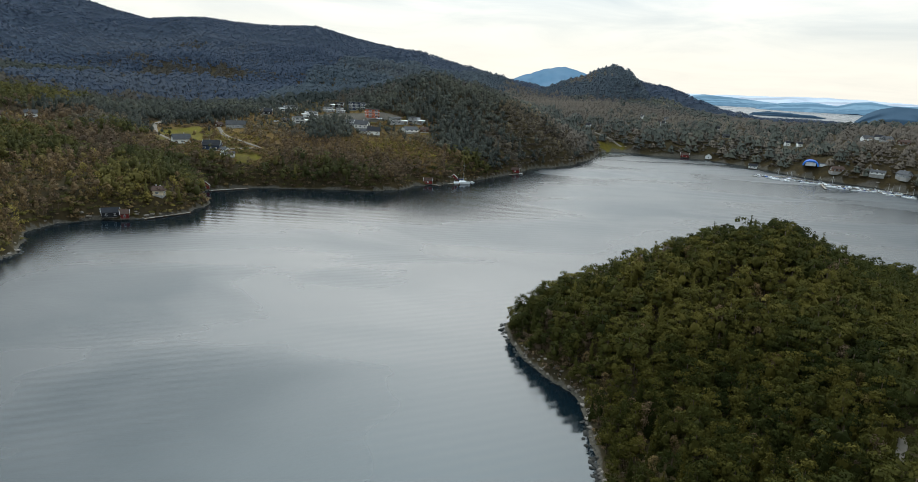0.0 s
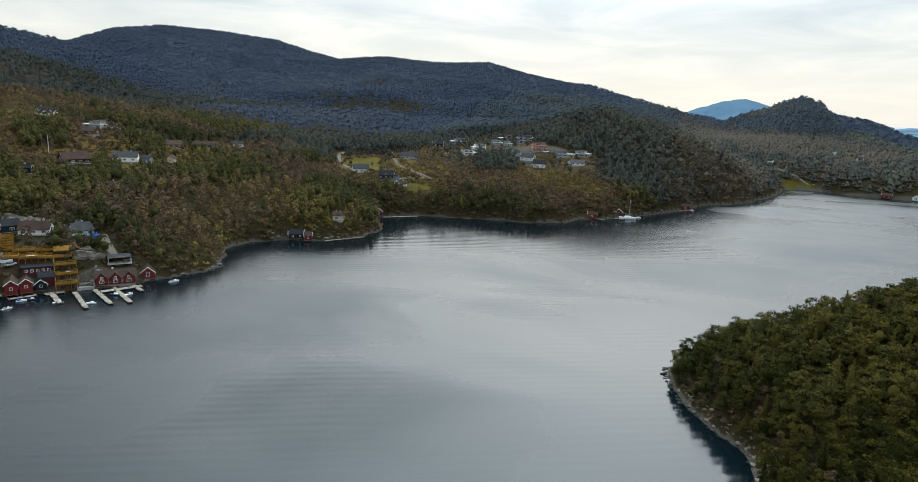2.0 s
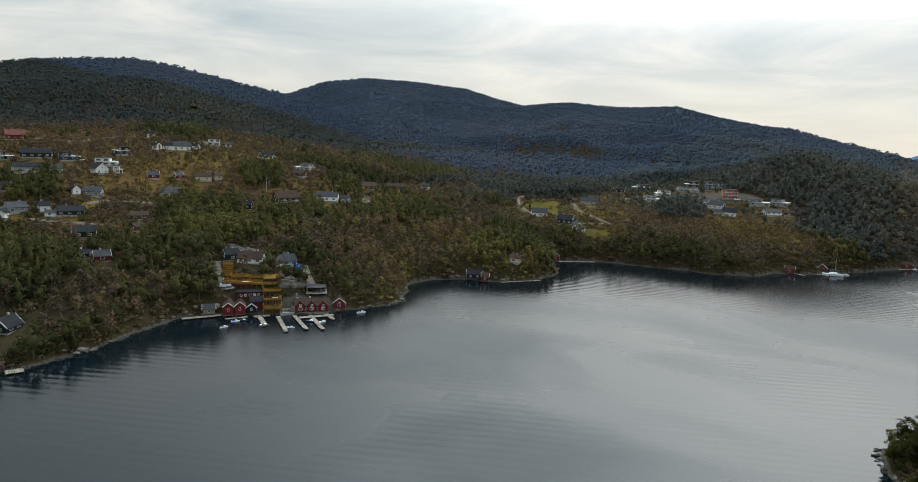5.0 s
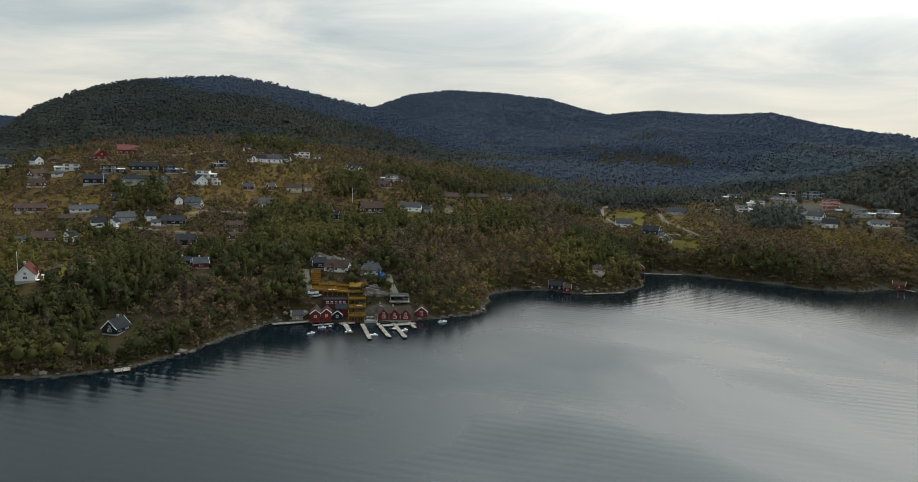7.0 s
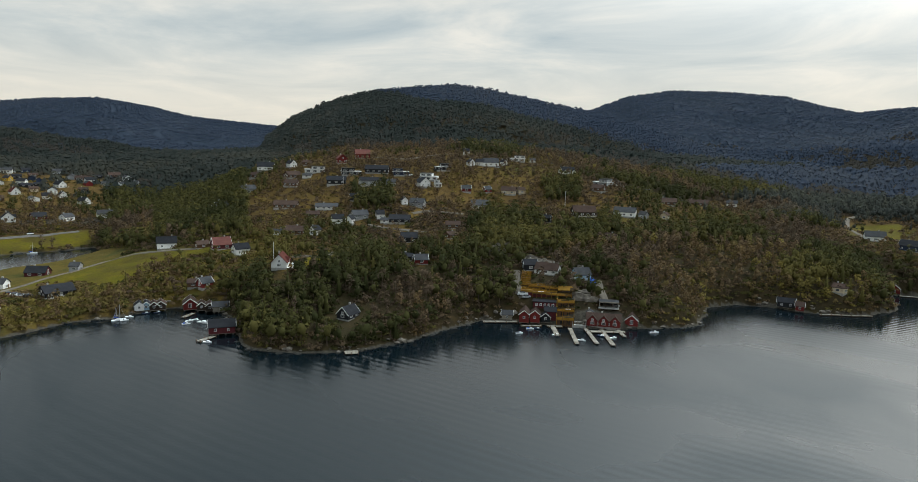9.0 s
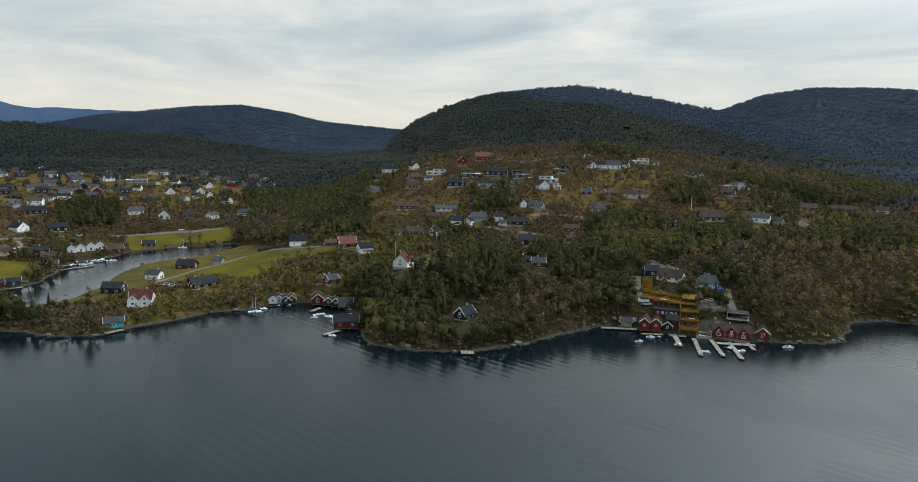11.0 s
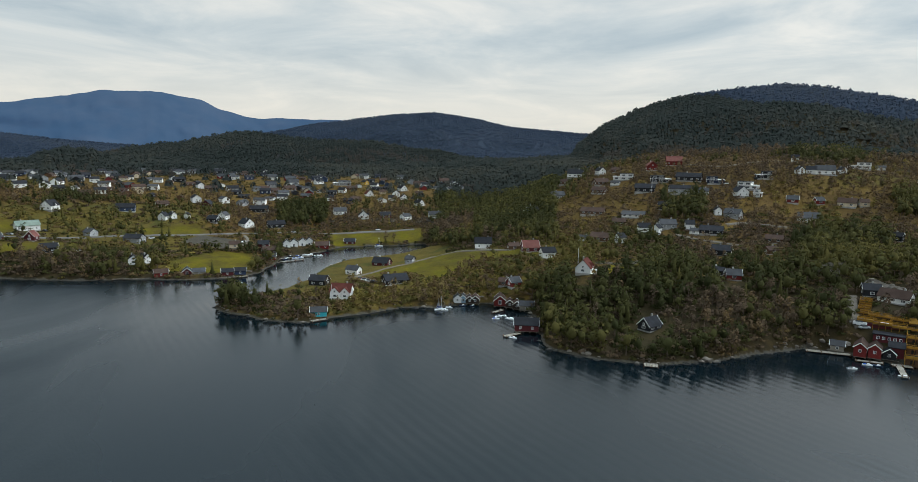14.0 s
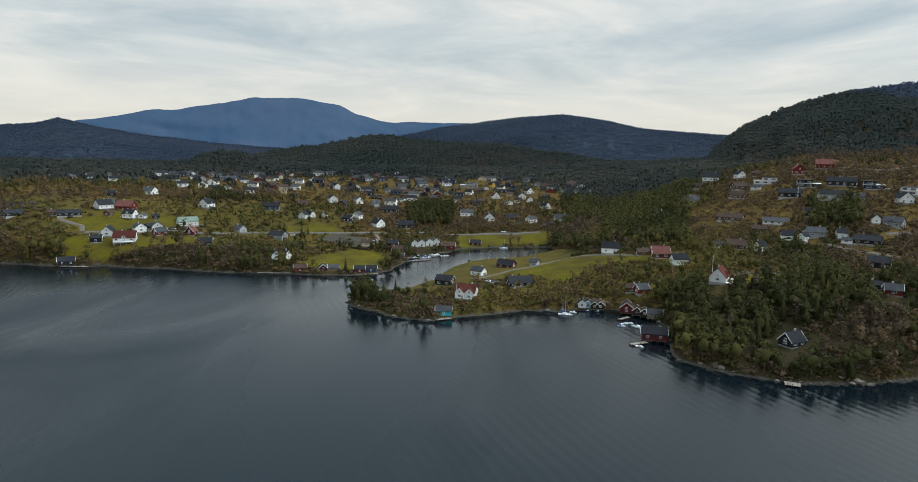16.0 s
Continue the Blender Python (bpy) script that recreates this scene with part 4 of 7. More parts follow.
def house(x, y, yaw, L, B, style, base=None):
    """A house of length L (its own x) and depth B at its ground height."""
    z = level(x, y) if base is None else base
    SITES.append((x, y, L * (0.55 if style != "black_cabin" else 1.1) + 1.0))
    rnd = random.Random(int(x * 7 + y * 13))
    if base is None and L < 14 and style != "black_cabin":
        yaw += rnd.choice((-1, 1)) * rnd.uniform(8, 32)          # the houses follow the slope, not one line
        B = min(B * 1.15, L * 0.95)
    if style == "white_low" and base is None and rnd.random() < 0.4:
        style = rnd.choice(("brown", "dark_low"))
    if x > 150 and y > 550:
        SITES.append((x, y, 9.5))
        L, B = L * 0.85, B * 0.85
    if style in MODERN:
        return modern(x, y, z, yaw, L, B, style)
    wall, roof, eave, rise, label = STYLES[style]
    eave, rise = eave * 0.70, rise * 1.05
    h = empty("house", x, y, z, yaw, label, "house", DISTRICT)
    ridge = eave + rise * B
    part("wall", gable_prism(L, B, eave, ridge), wall, h)
    part("roof", gable_roof(L, B, eave, ridge), roof, h)
    part("foundation", box(0, 0, -1.7, L + 0.1, B + 0.1, 3.4), CONCRETE if style != "black_white" else WHITE, h)
    part("chimney", box(L * rnd.uniform(-0.3, 0.3), B * 0.12, ridge + 0.1, 0.7, 0.7, 1.6), CONCRETE, h)
    if style in ("black_cabin", "red", "brown_dark", "dark", "navy", "harbour_red", "barn_red") and L < 12:
        bargeboards(h, L, B, eave, ridge)
    two = eave > 3.5
    kind = "wide" if eave < 3.2 or rnd.random() < 0.35 else "small"
    put_windows(h, L, B, 1.35, kind)
    if two:
        put_windows(h, L, B, 3.0, "small", "fb")
    if ridge - eave > 2.2:
        for s, a in ((1, 90), (-1, -90)):
            link_mesh("window", WIN["small"], h, pose(s * (L / 2 + 0.03), 0, eave + 0.5, 0, 0, a))
    link_mesh("door", DOOR_ME, h, pose(L * 0.5 + 0.02, B * 0.22, 0, 0, 0, 90))
    if style in ("white_red", "black_cabin", "black_white", "white_dark", "brown_dark", "twin_gable") and L > 8:
        deck = bmesh.new()
        add_box(deck, 0, -B / 2 - 1.4, -0.1, L * 0.9, 2.8, 0.2)
        for u in (-0.4, -0.13, 0.13, 0.4):
            add_box(deck, u * L, -B / 2 - 2.6, -1.6, 0.18, 0.18, 2.8)
        part("terrace", deck, PLANK if style != "white_red" else WHITE, h)
        rail = bmesh.new()
        add_box(rail, 0, -B / 2 - 2.75, 0.95, L * 0.9, 0.08, 0.1)
        for k in range(9):
            add_box(rail, (k / 8 - 0.5) * L * 0.88, -B / 2 - 2.75, 0.45, 0.07, 0.07, 0.9)
        part("railing", rail, WHITE, h)
    if style in ("triple_gable", "twin_gable", "harbour_red"):
        n = 2 if style == "twin_gable" else 3
        w = L / n * 0.86
        for k in range(n):
            u = (k + 0.5) / n * L - L / 2
            g = gable_prism(B * 0.75, w, eave, eave + w * 0.5)
            bmesh.ops.rotate(g, verts=g.verts, cent=(0, 0, 0), matrix=Matrix.Rotation(radians(90), 3, "Z"))
            bmesh.ops.translate(g, verts=g.verts, vec=(u, -B * 0.2, 0))
            face = part("gable", g, wall, h)
            r = gable_roof(B * 0.75, w, eave, eave + w * 0.5, 0.35)
            bmesh.ops.rotate(r, verts=r.verts, cent=(0, 0, 0), matrix=Matrix.Rotation(radians(90), 3, "Z"))
            bmesh.ops.translate(r, verts=r.verts, vec=(u, -B * 0.2, 0.02))
            part("gable_roof", r, roof, h)
            link_mesh("window", WIN["wide"], face, pose(u, -B * 0.575 - 0.05, 1.4))
            link_mesh("window", WIN["small"], face, pose(u, -B * 0.575 - 0.05, eave + 0.2))
    elif style in ("white_dark", "white_red", "grey", "red") and L > 9 and rnd.random() < 0.6:
        w = 3.4
        g = gable_prism(B * 0.62, w, eave + 0.2, eave + 1.9, eave * 0.5)
        bmesh.ops.rotate(g, verts=g.verts, cent=(0, 0, 0), matrix=Matrix.Rotation(radians(90), 3, "Z"))
        bmesh.ops.translate(g, verts=g.verts, vec=(0, -B * 0.22, 0))
        dormer = part("dormer", g, wall, h)
        r = gable_roof(B * 0.62, w, eave + 0.2, eave + 1.9, 0.3)
        bmesh.ops.rotate(r, verts=r.verts, cent=(0, 0, 0), matrix=Matrix.Rotation(radians(90), 3, "Z"))
        bmesh.ops.translate(r, verts=r.verts, vec=(0, -B * 0.22, 0.02))
        part("dormer_roof", r, roof, h)
        link_mesh("window", WIN["small"], dormer, pose(0, -B * 0.53 - 0.05, eave + 0.4))
    return h


def modern(x, y, z, yaw, L, B, style):
    wall, label = MODERN[style]
    block = style.startswith("block")
    h = empty("apartment_block" if block else "house", x, y, z, yaw, label, "apartment block" if block else "house", DISTRICT)
    rnd = random.Random(int(x * 3 + y * 5))
    floors = 3 if block else 2
    H = 2.5
    part("foundation", box(0, 0, -1.7, L + 0.1, B + 0.1, 3.4), CONCRETE, h)
    for k in range(floors):
        f = 1.0 if k == 0 or block else rnd.uniform(0.55, 0.8)
        off = 0 if f == 1.0 else rnd.choice((-1, 1)) * L * (1 - f) / 2
        part("wall", box(off, 0, H * (k + 0.5), L * f, B, H), wall, h)
        part("roof", box(off, -0.2, H * (k + 1) + 0.13, L * f + 0.9, B + 1.3, 0.26), WHITE if k < floors - 1 else R_GREY, h)
        n = max(1, int(L * f / 4.4))
        for i in range(n):
            link_mesh("window", WIN["strip"] if L * f > 7 else WIN["wide"], h, pose(off + ((i + 0.5) / n - 0.5) * L * f, -B / 2 - 0.03, H * k + 1.25))
        for s, a in ((1, 90), (-1, -90)):
            link_mesh("window", WIN["wide"], h, pose(off + s * (L * f / 2 + 0.03), 0, H * k + 1.3, 0, 0, a))
        if k:
            rail = bmesh.new()
            add_box(rail, 0, -B / 2 - 0.75, H * k + 1.1, L * 0.9, 0.06, 0.1)
            for i in range(7):
                add_box(rail, (i / 6 - 0.5) * L * 0.88, -B / 2 - 0.75, H * k + 0.65, 0.06, 0.06, 0.9)
            part("railing", rail, METAL, h)
    link_mesh("door", DOOR_ME, h, pose(L * 0.38, -B / 2 - 0.02, 0))
    return h


SHEDS = {"red": (REDB, R_BROWN, "red"), "dark": (BLACK, R_DARK, "black"), "grey": (PLANK, R_GREY, "weathered grey"), "brown": (DARKB, R_BROWN, "brown"),
         "white": (WHITE, R_DARK, "white"), "blue": (PALEBLUE, R_DARK, "pale blue"), "turquoise": (TURQ, R_GREY, "turquoise"), "navy": (NAVY, R_DARK, "dark blue"),
         "red_dark": (OXRED, R_DARK, "dark red")}


def bargeboards(h, L, B, eave, ridge):
    """White boards under the verges, one slanting pair on each gable."""
    a = math.atan2(ridge - eave, B / 2)
    n = math.hypot(B / 2 + 0.35, (ridge - eave) * (B / 2 + 0.35) / (B / 2))
    for s in (-1, 1):
        for t in (-1, 1):
            bm = box(0, 0, 0, 0.12, n, 0.30)
            bmesh.ops.rotate(bm, verts=bm.verts, cent=(0, 0, 0), matrix=Matrix.Rotation(-t * a, 3, "X"))
            bmesh.ops.translate(bm, verts=bm.verts, vec=(s * (L / 2 + 0.46), t * (B / 4 + 0.17), (eave + ridge) / 2 - 0.10))
            part("bargeboard", bm, WHITE, h)


def boathouse(x, y, yaw, L, B, style, tall=1.0):
    """A boathouse at the water's edge on stone piers, its gable door towards the sea at -x, or its long side at -y."""
    wall, roof, word = SHEDS[style]
    SITES.append((x, y, max(L, B) * 0.6 + 1.0))
    h = empty("boathouse", x, y, 1.2, yaw, f"{word} timber boathouse with white trim at the water", "boathouse", "boathouses along the shore")
    eave = min(2.8, 0.32 * B + 1.0)
    eave *= tall
    ridge = eave + 0.40 * B
    part("wall", gable_prism(L, B, eave, ridge), wall, h)
    part("roof", gable_roof(L, B, eave, ridge, 0.35, 0.18), roof, h)
    base = bmesh.new()
    for i in (-0.42, -0.14, 0.14, 0.42):
        for j in (-0.42, 0.42):
            add_box(base, i * L, j * B, -1.1, 0.7, 0.7, 2.2, taper=0.85)
    add_box(base, 0, 0, -0.1, L + 0.2, B + 0.2, 0.2)
    part("stone_pier", base, ROCK, h)
    bargeboards(h, L, B, eave, ridge)
    for s in (-1, 1):
        link_mesh("window", WIN["tall" if B > 5 else "small"], h, pose(s * (L / 2 + 0.03), 0, eave * 0.55 + 0.3, 0, 0, 90 * s))
    put_windows(h, L, B, eave * 0.55, "small", "f", 3.4)
    return h


def hull_mesh(L, W, H):
    """An open boat hull, bow at +x."""
    bm = bmesh.new()
    rows = []
    for k in range(9):
        t = k / 8
        x = (t - 0.5) * L
        w = W / 2 * (1.0 if t < 0.45 else max(0.03, 1 - ((t - 0.45) / 0.55) ** 2.1))
        sheer = H * (0.85 + 0.3 * t * t)
        keel = -0.25 * H * (1 - t ** 3)
        rows.append([bm.verts.new(p) for p in ((x, -w, sheer), (x, -w * 0.82, 0.12 * H), (x, 0, keel), (x, w * 0.82, 0.12 * H), (x, w, sheer), (x, w * 0.85, sheer - 0.02), (x, 0, sheer * 0.72), (x, -w * 0.85, sheer - 0.02))])
    for a, b in zip(rows, rows[1:]):
        for i in range(8):
            j = (i + 1) % 8
            bm.faces.new((a[i], b[i], b[j], a[j]))
    bm.faces.new(rows[0][::-1]); bm.faces.new(rows[-1])
    bmesh.ops.recalc_face_normals(bm, faces=bm.faces)
    return bm


def motorboat(x, y, yaw, L):
    L *= 0.75 if x > 250 else 1.0
    rnd = random.Random(int(x * 11 + y * 17))
    b = empty("motorboat", x, y, 0.0, yaw, "small white motorboat with a cuddy moored on calm water", "boat", "moored boats")
    part("hull", hull_mesh(L, L * 0.34, L * 0.13), GELCOAT if rnd.random() < 0.8 else NAVY, b)
    part("cabin", box(L * 0.08, 0, L * 0.17, L * 0.36, L * 0.22, L * 0.13, taper=0.75), GELCOAT, b)
    part("windscreen", box(-L * 0.08, 0, L * 0.22, L * 0.10, L * 0.22, L * 0.09, taper=0.7), GLASS, b)
    part("outboard_motor", box(-L * 0.51, 0, L * 0.12, L * 0.05, L * 0.07, L * 0.16, taper=0.8), BLACK, b)
    if rnd.random() < 0.35:
        part("canvas_cover", box(-L * 0.24, 0, L * 0.17, L * 0.28, L * 0.26, L * 0.09, taper=0.7), CANVAS_B if rnd.random() < 0.6 else GREYW, b)
    return b


def sailboat(x, y, yaw, L):
    b = empty("sailboat", x, y, 0.0, yaw, "white sailing boat with a bare mast at its mooring", "boat", "moored boats")
    part("hull", hull_mesh(L, L * 0.30, L * 0.12), GELCOAT, b)
    part("cabin", box(L * 0.02, 0, L * 0.15, L * 0.42, L * 0.17, L * 0.07, taper=0.8), GELCOAT, b)
    part("mast", box(L * 0.08, 0, L * 0.68, 0.16, 0.16, L * 1.15, taper=0.6), METAL, b)
    part("boom", box(-L * 0.14, 0, L * 0.28, L * 0.42, 0.22, 0.22), CANVAS_B, b)
    stay = bmesh.new()
    for ex, ey in ((L * 0.49, 0), (-L * 0.49, 0), (0.05 * L, L * 0.14), (0.05 * L, -L * 0.14)):
        a, c = Vector((L * 0.08, 0, L * 1.2)), Vector((ex, ey, L * 0.12))
        q = (c - a).to_track_quat("Z", "Y").to_matrix()
        vs = add_box(stay, 0, 0, 0, 0.03, 0.03, (c - a).length)
        bmesh.ops.rotate(stay, verts=vs, cent=(0, 0, 0), matrix=q)
        bmesh.ops.translate(stay, verts=vs, vec=(a + c) / 2)
    part("rigging", stay, METAL, b)
    return b


def dock(a, b, width):
    """A timber pier on posts from a to b."""
    (ax, ay), (bx, by) = a, b
    length = math.hypot(bx - ax, by - ay)
    d = empty("pier", (ax + bx) / 2, (ay + by) / 2, 0.0, math.degrees(math.atan2(by - ay, bx - ax)), "weathered pale timber pier on posts over the water", "pier", "piers along the shore")
    n = max(4, int(length / 0.9))
    first = part("plank", box(0, 0, 0, length / n * 0.93, width, 0.10), PLANK, d)
    for k in range(n):
        ob = first if k == 0 else link_mesh("plank", first.data, d)
        ob.matrix_local = pose((k + 0.5) / n * length - length / 2, 0, 0.55 + 0.02 * (k % 2))
    for s in (-1, 1):
        part("beam", box(0, s * width * 0.4, 0.40, length, 0.2, 0.2), BROWN, d)
    for k in range(max(2, int(length / 5)) + 1):
        for s in (-1, 1):
            t = k / max(2, int(length / 5))
            part("post", box((t - 0.5) * length * 0.96, s * width * 0.45, -0.6, 0.26, 0.26, 3.4), BROWN, d)
    return d


# ---- houses ----

DISTRICT = "hillside village"
house(-323, 113, 150, 10.5, 7.6, "white_red", level(-323, 113))
house(-372, 107, 80, 8.4, 5.1, "white_dark")
house(-340, 160, 161, 5.8, 4.5, "white_dark")
house(-295, 179, 41, 6.7, 4.6, "red")
house(-302, 175, 64, 5.4, 4.6, "white_low")
house(-391, 146, 80, 11.6, 7.0, "brown")
house(-379, 154, 146, 5.9, 4.6, "white_dark")
house(-340, 198, 74, 10.3, 6.2, "dark")
house(-330, 221, 76, 6.7, 4.6, "white_low")
house(-377, 212, 68, 13.3, 8.0, "dark_low")
house(-395, 176, 49, 7.3, 4.6, "white_dark")
house(-396, 192, 74, 10.1, 6.1, "grey")
house(-391, 183, 142, 5.1, 4.0, "white_dark")
house(-419, 169, 56, 8.3, 5.0, "brown")
house(-462, 166, 60, 16.6, 8.0, "white_low")
house(-431, 184, 63, 15.1, 8.0, "white_low")
house(-398, 238, 52, 9.9, 6.0, "grey")
house(-403, 230, 143, 4.7, 3.7, "white_dark")
house(-432, 206, 76, 6.6, 4.6, "dark")
house(-353, 238, 74, 9.2, 5.5, "brown")
house(-436, 265, 159, 9.5, 7.4, "white_dark")
house(-449, 279, 68, 13.7, 8.0, "modern_white")
house(-432, 276, 40, 5.5, 4.6, "modern_white")
house(-469, 264, 77, 12.3, 7.5, "modern_dark")
house(-483, 250, 53, 18.3, 8.0, "dark")
house(-490, 230, 72, 14.9, 8.0, "modern_black")
house(-480, 213, 63, 14.4, 8.0, "dark")
house(-457, 231, 75, 17.2, 8.0, "grey_row")
house(-523, 213, 65, 16.4, 8.0, "modern_white")
house(-515, 203, 71, 6.8, 4.6, "white_low")
house(-545, 267, 53, 13.0, 7.8, "red_pink")
house(-532, 241, 146, 9.9, 7.7, "red_pink")
house(-581, 191, 61, 14.0, 8.0, "white_dark")
house(-559, 206, 169, 7.5, 5.9, "white_dark")
house(-555, 219, 54, 7.3, 4.6, "brown")
house(-569, 178, 54, 9.1, 5.5, "brown")
house(-530, 196, 70, 12.1, 7.3, "brown")
house(-509, 188, 60, 11.6, 7.0, "brown")
house(-536, 161, 87, 11.1, 6.7, "grey")
house(-462, 299, 44, 10.9, 6.6, "modern_black")
house(-449, 244, 74, 7.0, 4.6, "grey")
house(-380, 203, 57, 5.3, 4.6, "white_low")
house(-388, 203, 62, 5.2, 4.6, "white_dark")
house(-397, 137, 69, 5.8, 4.6, "white_low")
house(-469, 333, 151, 5.8, 4.5, "white_dark")
house(-469, 343, 56, 7.1, 4.6, "white_dark")
house(-466, 352, 54, 13.4, 8.0, "white_grey")
house(-465, 366, 152, 5.0, 3.9, "white_dark")
house(-481, 393, 56, 16.1, 8.0, "modern_white")
house(-477, 409, 67, 6.7, 4.6, "white_low")
house(-426, 406, 55, 12.6, 7.6, "triple_gable")
house(-520, 364, 37, 5.8, 4.6, "white_dark")
house(-422, 296, 42, 7.1, 4.6, "red")
house(-416, 312, 60, 5.2, 4.6, "red")
house(-405, 325, 54, 11.1, 6.7, "cream")
house(-400, 333, 62, 5.6, 4.6, "cream")
house(-390, 286, 37, 12.6, 7.6, "white_grey")
house(-381, 404, 24, 12.7, 7.7, "modern_grey")
house(-366, 384, 26, 11.4, 6.9, "brown")
house(-389, 431, 46, 8.9, 5.4, "white_low")
house(-330, 332, 64, 15.8, 8.0, "brown_dark")
house(-334, 302, 41, 5.2, 4.6, "dark")
house(-317, 360, 31, 14.7, 8.0, "white_grey")
house(-303, 386, 127, 5.8, 4.5, "cream")
house(-279, 306, 30, 8.3, 5.0, "cream")
house(-336, 430, 30, 12.5, 7.6, "brown")
house(-343, 478, 40, 18.0, 8.0, "brown")
house(-330, 507, 38, 8.3, 5.0, "white_grey")
house(-308, 369, 31, 5.2, 4.6, "grey")
house(-369, 445, 53, 6.2, 4.6, "grey")
house(-376, 438, 43, 5.3, 4.6, "white_low")
house(-258, 120, 118, 8.0, 6.2, "black_cabin")
house(-333, 78, 94, 5.9, 4.6, "red")
house(-338, 74, 80, 5.2, 4.6, "white_low")
house(-390, 101, 62, 10.0, 6.0, "barn_red")
house(-401, 93, 80, 7.0, 4.6, "brown")
house(-419, 77, 73, 10.5, 6.4, "white_dark")
house(-514, 134, 95, 10.6, 6.4, "navy")
house(-168, 360, 22, 5.2, 4.6, "cream")

SITES.extend([(-316, 110, 9), (-306, 107, 7), (-288, 176, 7), (-250, 114, 7), (-507, -52, 9), (-499, -48, 9), (-492, -44, 7), (-510, -30, 8), (-530, -9, 7)])        # open ground before single houses

DISTRICT = "inlet houses"
house(-794, -25, 89, 20.6, 8.0, "modern_grey")
house(-808, 2, 191, 6.8, 5.3, "yellow")
house(-777, 13, 75, 8.3, 5.0, "white_dark")
house(-722, 6, 181, 8.5, 6.7, "white_red")
house(-697, -8, 87, 10.7, 6.5, "brown")
house(-739, -23, 83, 7.9, 4.8, "white_dark")
house(-762, 44, 187, 9.0, 7.0, "white_dark")
house(-703, 30, 70, 7.5, 4.6, "white_dark")
house(-715, 43, 179, 7.3, 5.7, "white_dark")
house(-739, 62, 100, 7.9, 4.8, "white_low")
house(-680, 57, 187, 8.1, 6.3, "white_dark")
house(-818, 70, 86, 17.6, 8.0, "brown")
house(-841, 102, 79, 12.9, 7.8, "brown")
house(-785, 102, 93, 8.5, 5.1, "white_low")
house(-783, 115, 68, 7.3, 4.6, "grey")
house(-631, -22, 83, 11.6, 7.0, "white_grey")
house(-616, 0, 192, 10.4, 8.1, "white_dark")
house(-622, 20, 87, 10.5, 6.4, "red_dark")
house(-616, 39, 102, 9.5, 5.7, "white_grey")
house(-627, 69, 94, 14.5, 8.0, "white_grey")
house(-736, 21, 91, 6.8, 4.6, "cream")
house(-686, -34, 80, 8.4, 5.1, "white_dark")
house(-433, 12, 72, 10.8, 6.5, "red_dark")
house(-425, 30, 68, 5.2, 4.6, "grey")
house(-400, -6, 88, 8.1, 4.9, "white_grey")
house(-336, -11, 97, 10.5, 6.4, "twin_gable")
house(-361, 17, 76, 13.0, 7.8, "black_white")
house(-377, -25, 97, 10.0, 6.0, "dark")

DISTRICT = "plateau houses"
house(-476, -313, 125, 15.7, 8.0, "white_low")
house(-473, -323, 129, 6.1, 4.6, "white_low")
house(-465, -349, 145, 12.5, 7.5, "dark_low")
house(-504, -303, 127, 11.7, 7.1, "white_dark")
house(-516, -305, 129, 6.4, 4.6, "grey")
house(-510, -288, 115, 13.5, 8.0, "red_pink")
house(-488, -273, 112, 9.4, 5.7, "white_dark")
house(-491, -265, 209, 5.7, 4.4, "white_low")
house(-487, -289, 139, 5.2, 4.6, "white_low")
house(-497, -258, 99, 5.2, 4.6, "white_low")
house(-460, -251, 195, 8.9, 6.9, "white_grey")
house(-468, -248, 133, 5.2, 4.6, "white_low")
house(-468, -242, 194, 8.0, 6.3, "white_grey")
house(-497, -233, 130, 14.3, 8.0, "white_green")
house(-466, -216, 192, 7.0, 5.4, "barn_red")
house(-450, -199, 116, 9.9, 6.0, "dark")
house(-456, -234, 120, 8.7, 5.2, "red")
house(-448, -267, 204, 8.0, 6.2, "white_dark")
house(-439, -250, 107, 14.0, 8.0, "white_red")
house(-437, -269, 125, 7.1, 4.6, "dark")
house(-577, -303, 224, 9.9, 7.7, "white_grey")
house(-544, -320, 117, 6.8, 4.6, "dark")
house(-563, -246, 187, 10.4, 8.1, "white_dark")
house(-498, -192, 214, 7.3, 5.7, "grey")
house(-496, -162, 89, 12.1, 7.3, "grey_row")
house(-430, -142, 181, 6.6, 5.1, "white_dark")
house(-433, -136, 213, 6.6, 5.1, "white_dark")
house(-586, -197, 100, 14.2, 8.0, "navy")
house(-626, -180, 111, 11.0, 6.6, "brown")
house(-634, -142, 185, 9.9, 7.7, "red_dark")
house(-567, -162, 197, 7.0, 5.4, "white_dark")
house(-571, -156, 212, 5.5, 4.3, "white_dark")
house(-573, -145, 182, 4.5, 3.5, "white_dark")
house(-652, -114, 120, 10.1, 6.1, "grey")
house(-570, -123, 89, 9.8, 6.0, "dark")
house(-584, -118, 182, 8.1, 6.3, "white_grey")
house(-569, -97, 198, 9.8, 7.6, "white_dark")
house(-630, -96, 92, 16.6, 8.0, "dark")
house(-577, -74, 110, 14.3, 8.0, "dark")
house(-501, -94, 109, 7.9, 4.8, "cream")
house(-505, -74, 113, 7.9, 4.8, "red_dark")
house(-489, -68, 103, 10.7, 6.5, "brown")
house(-465, -63, 112, 5.2, 4.6, "red")
house(-794, -82, 94, 13.4, 8.0, "white_grey")
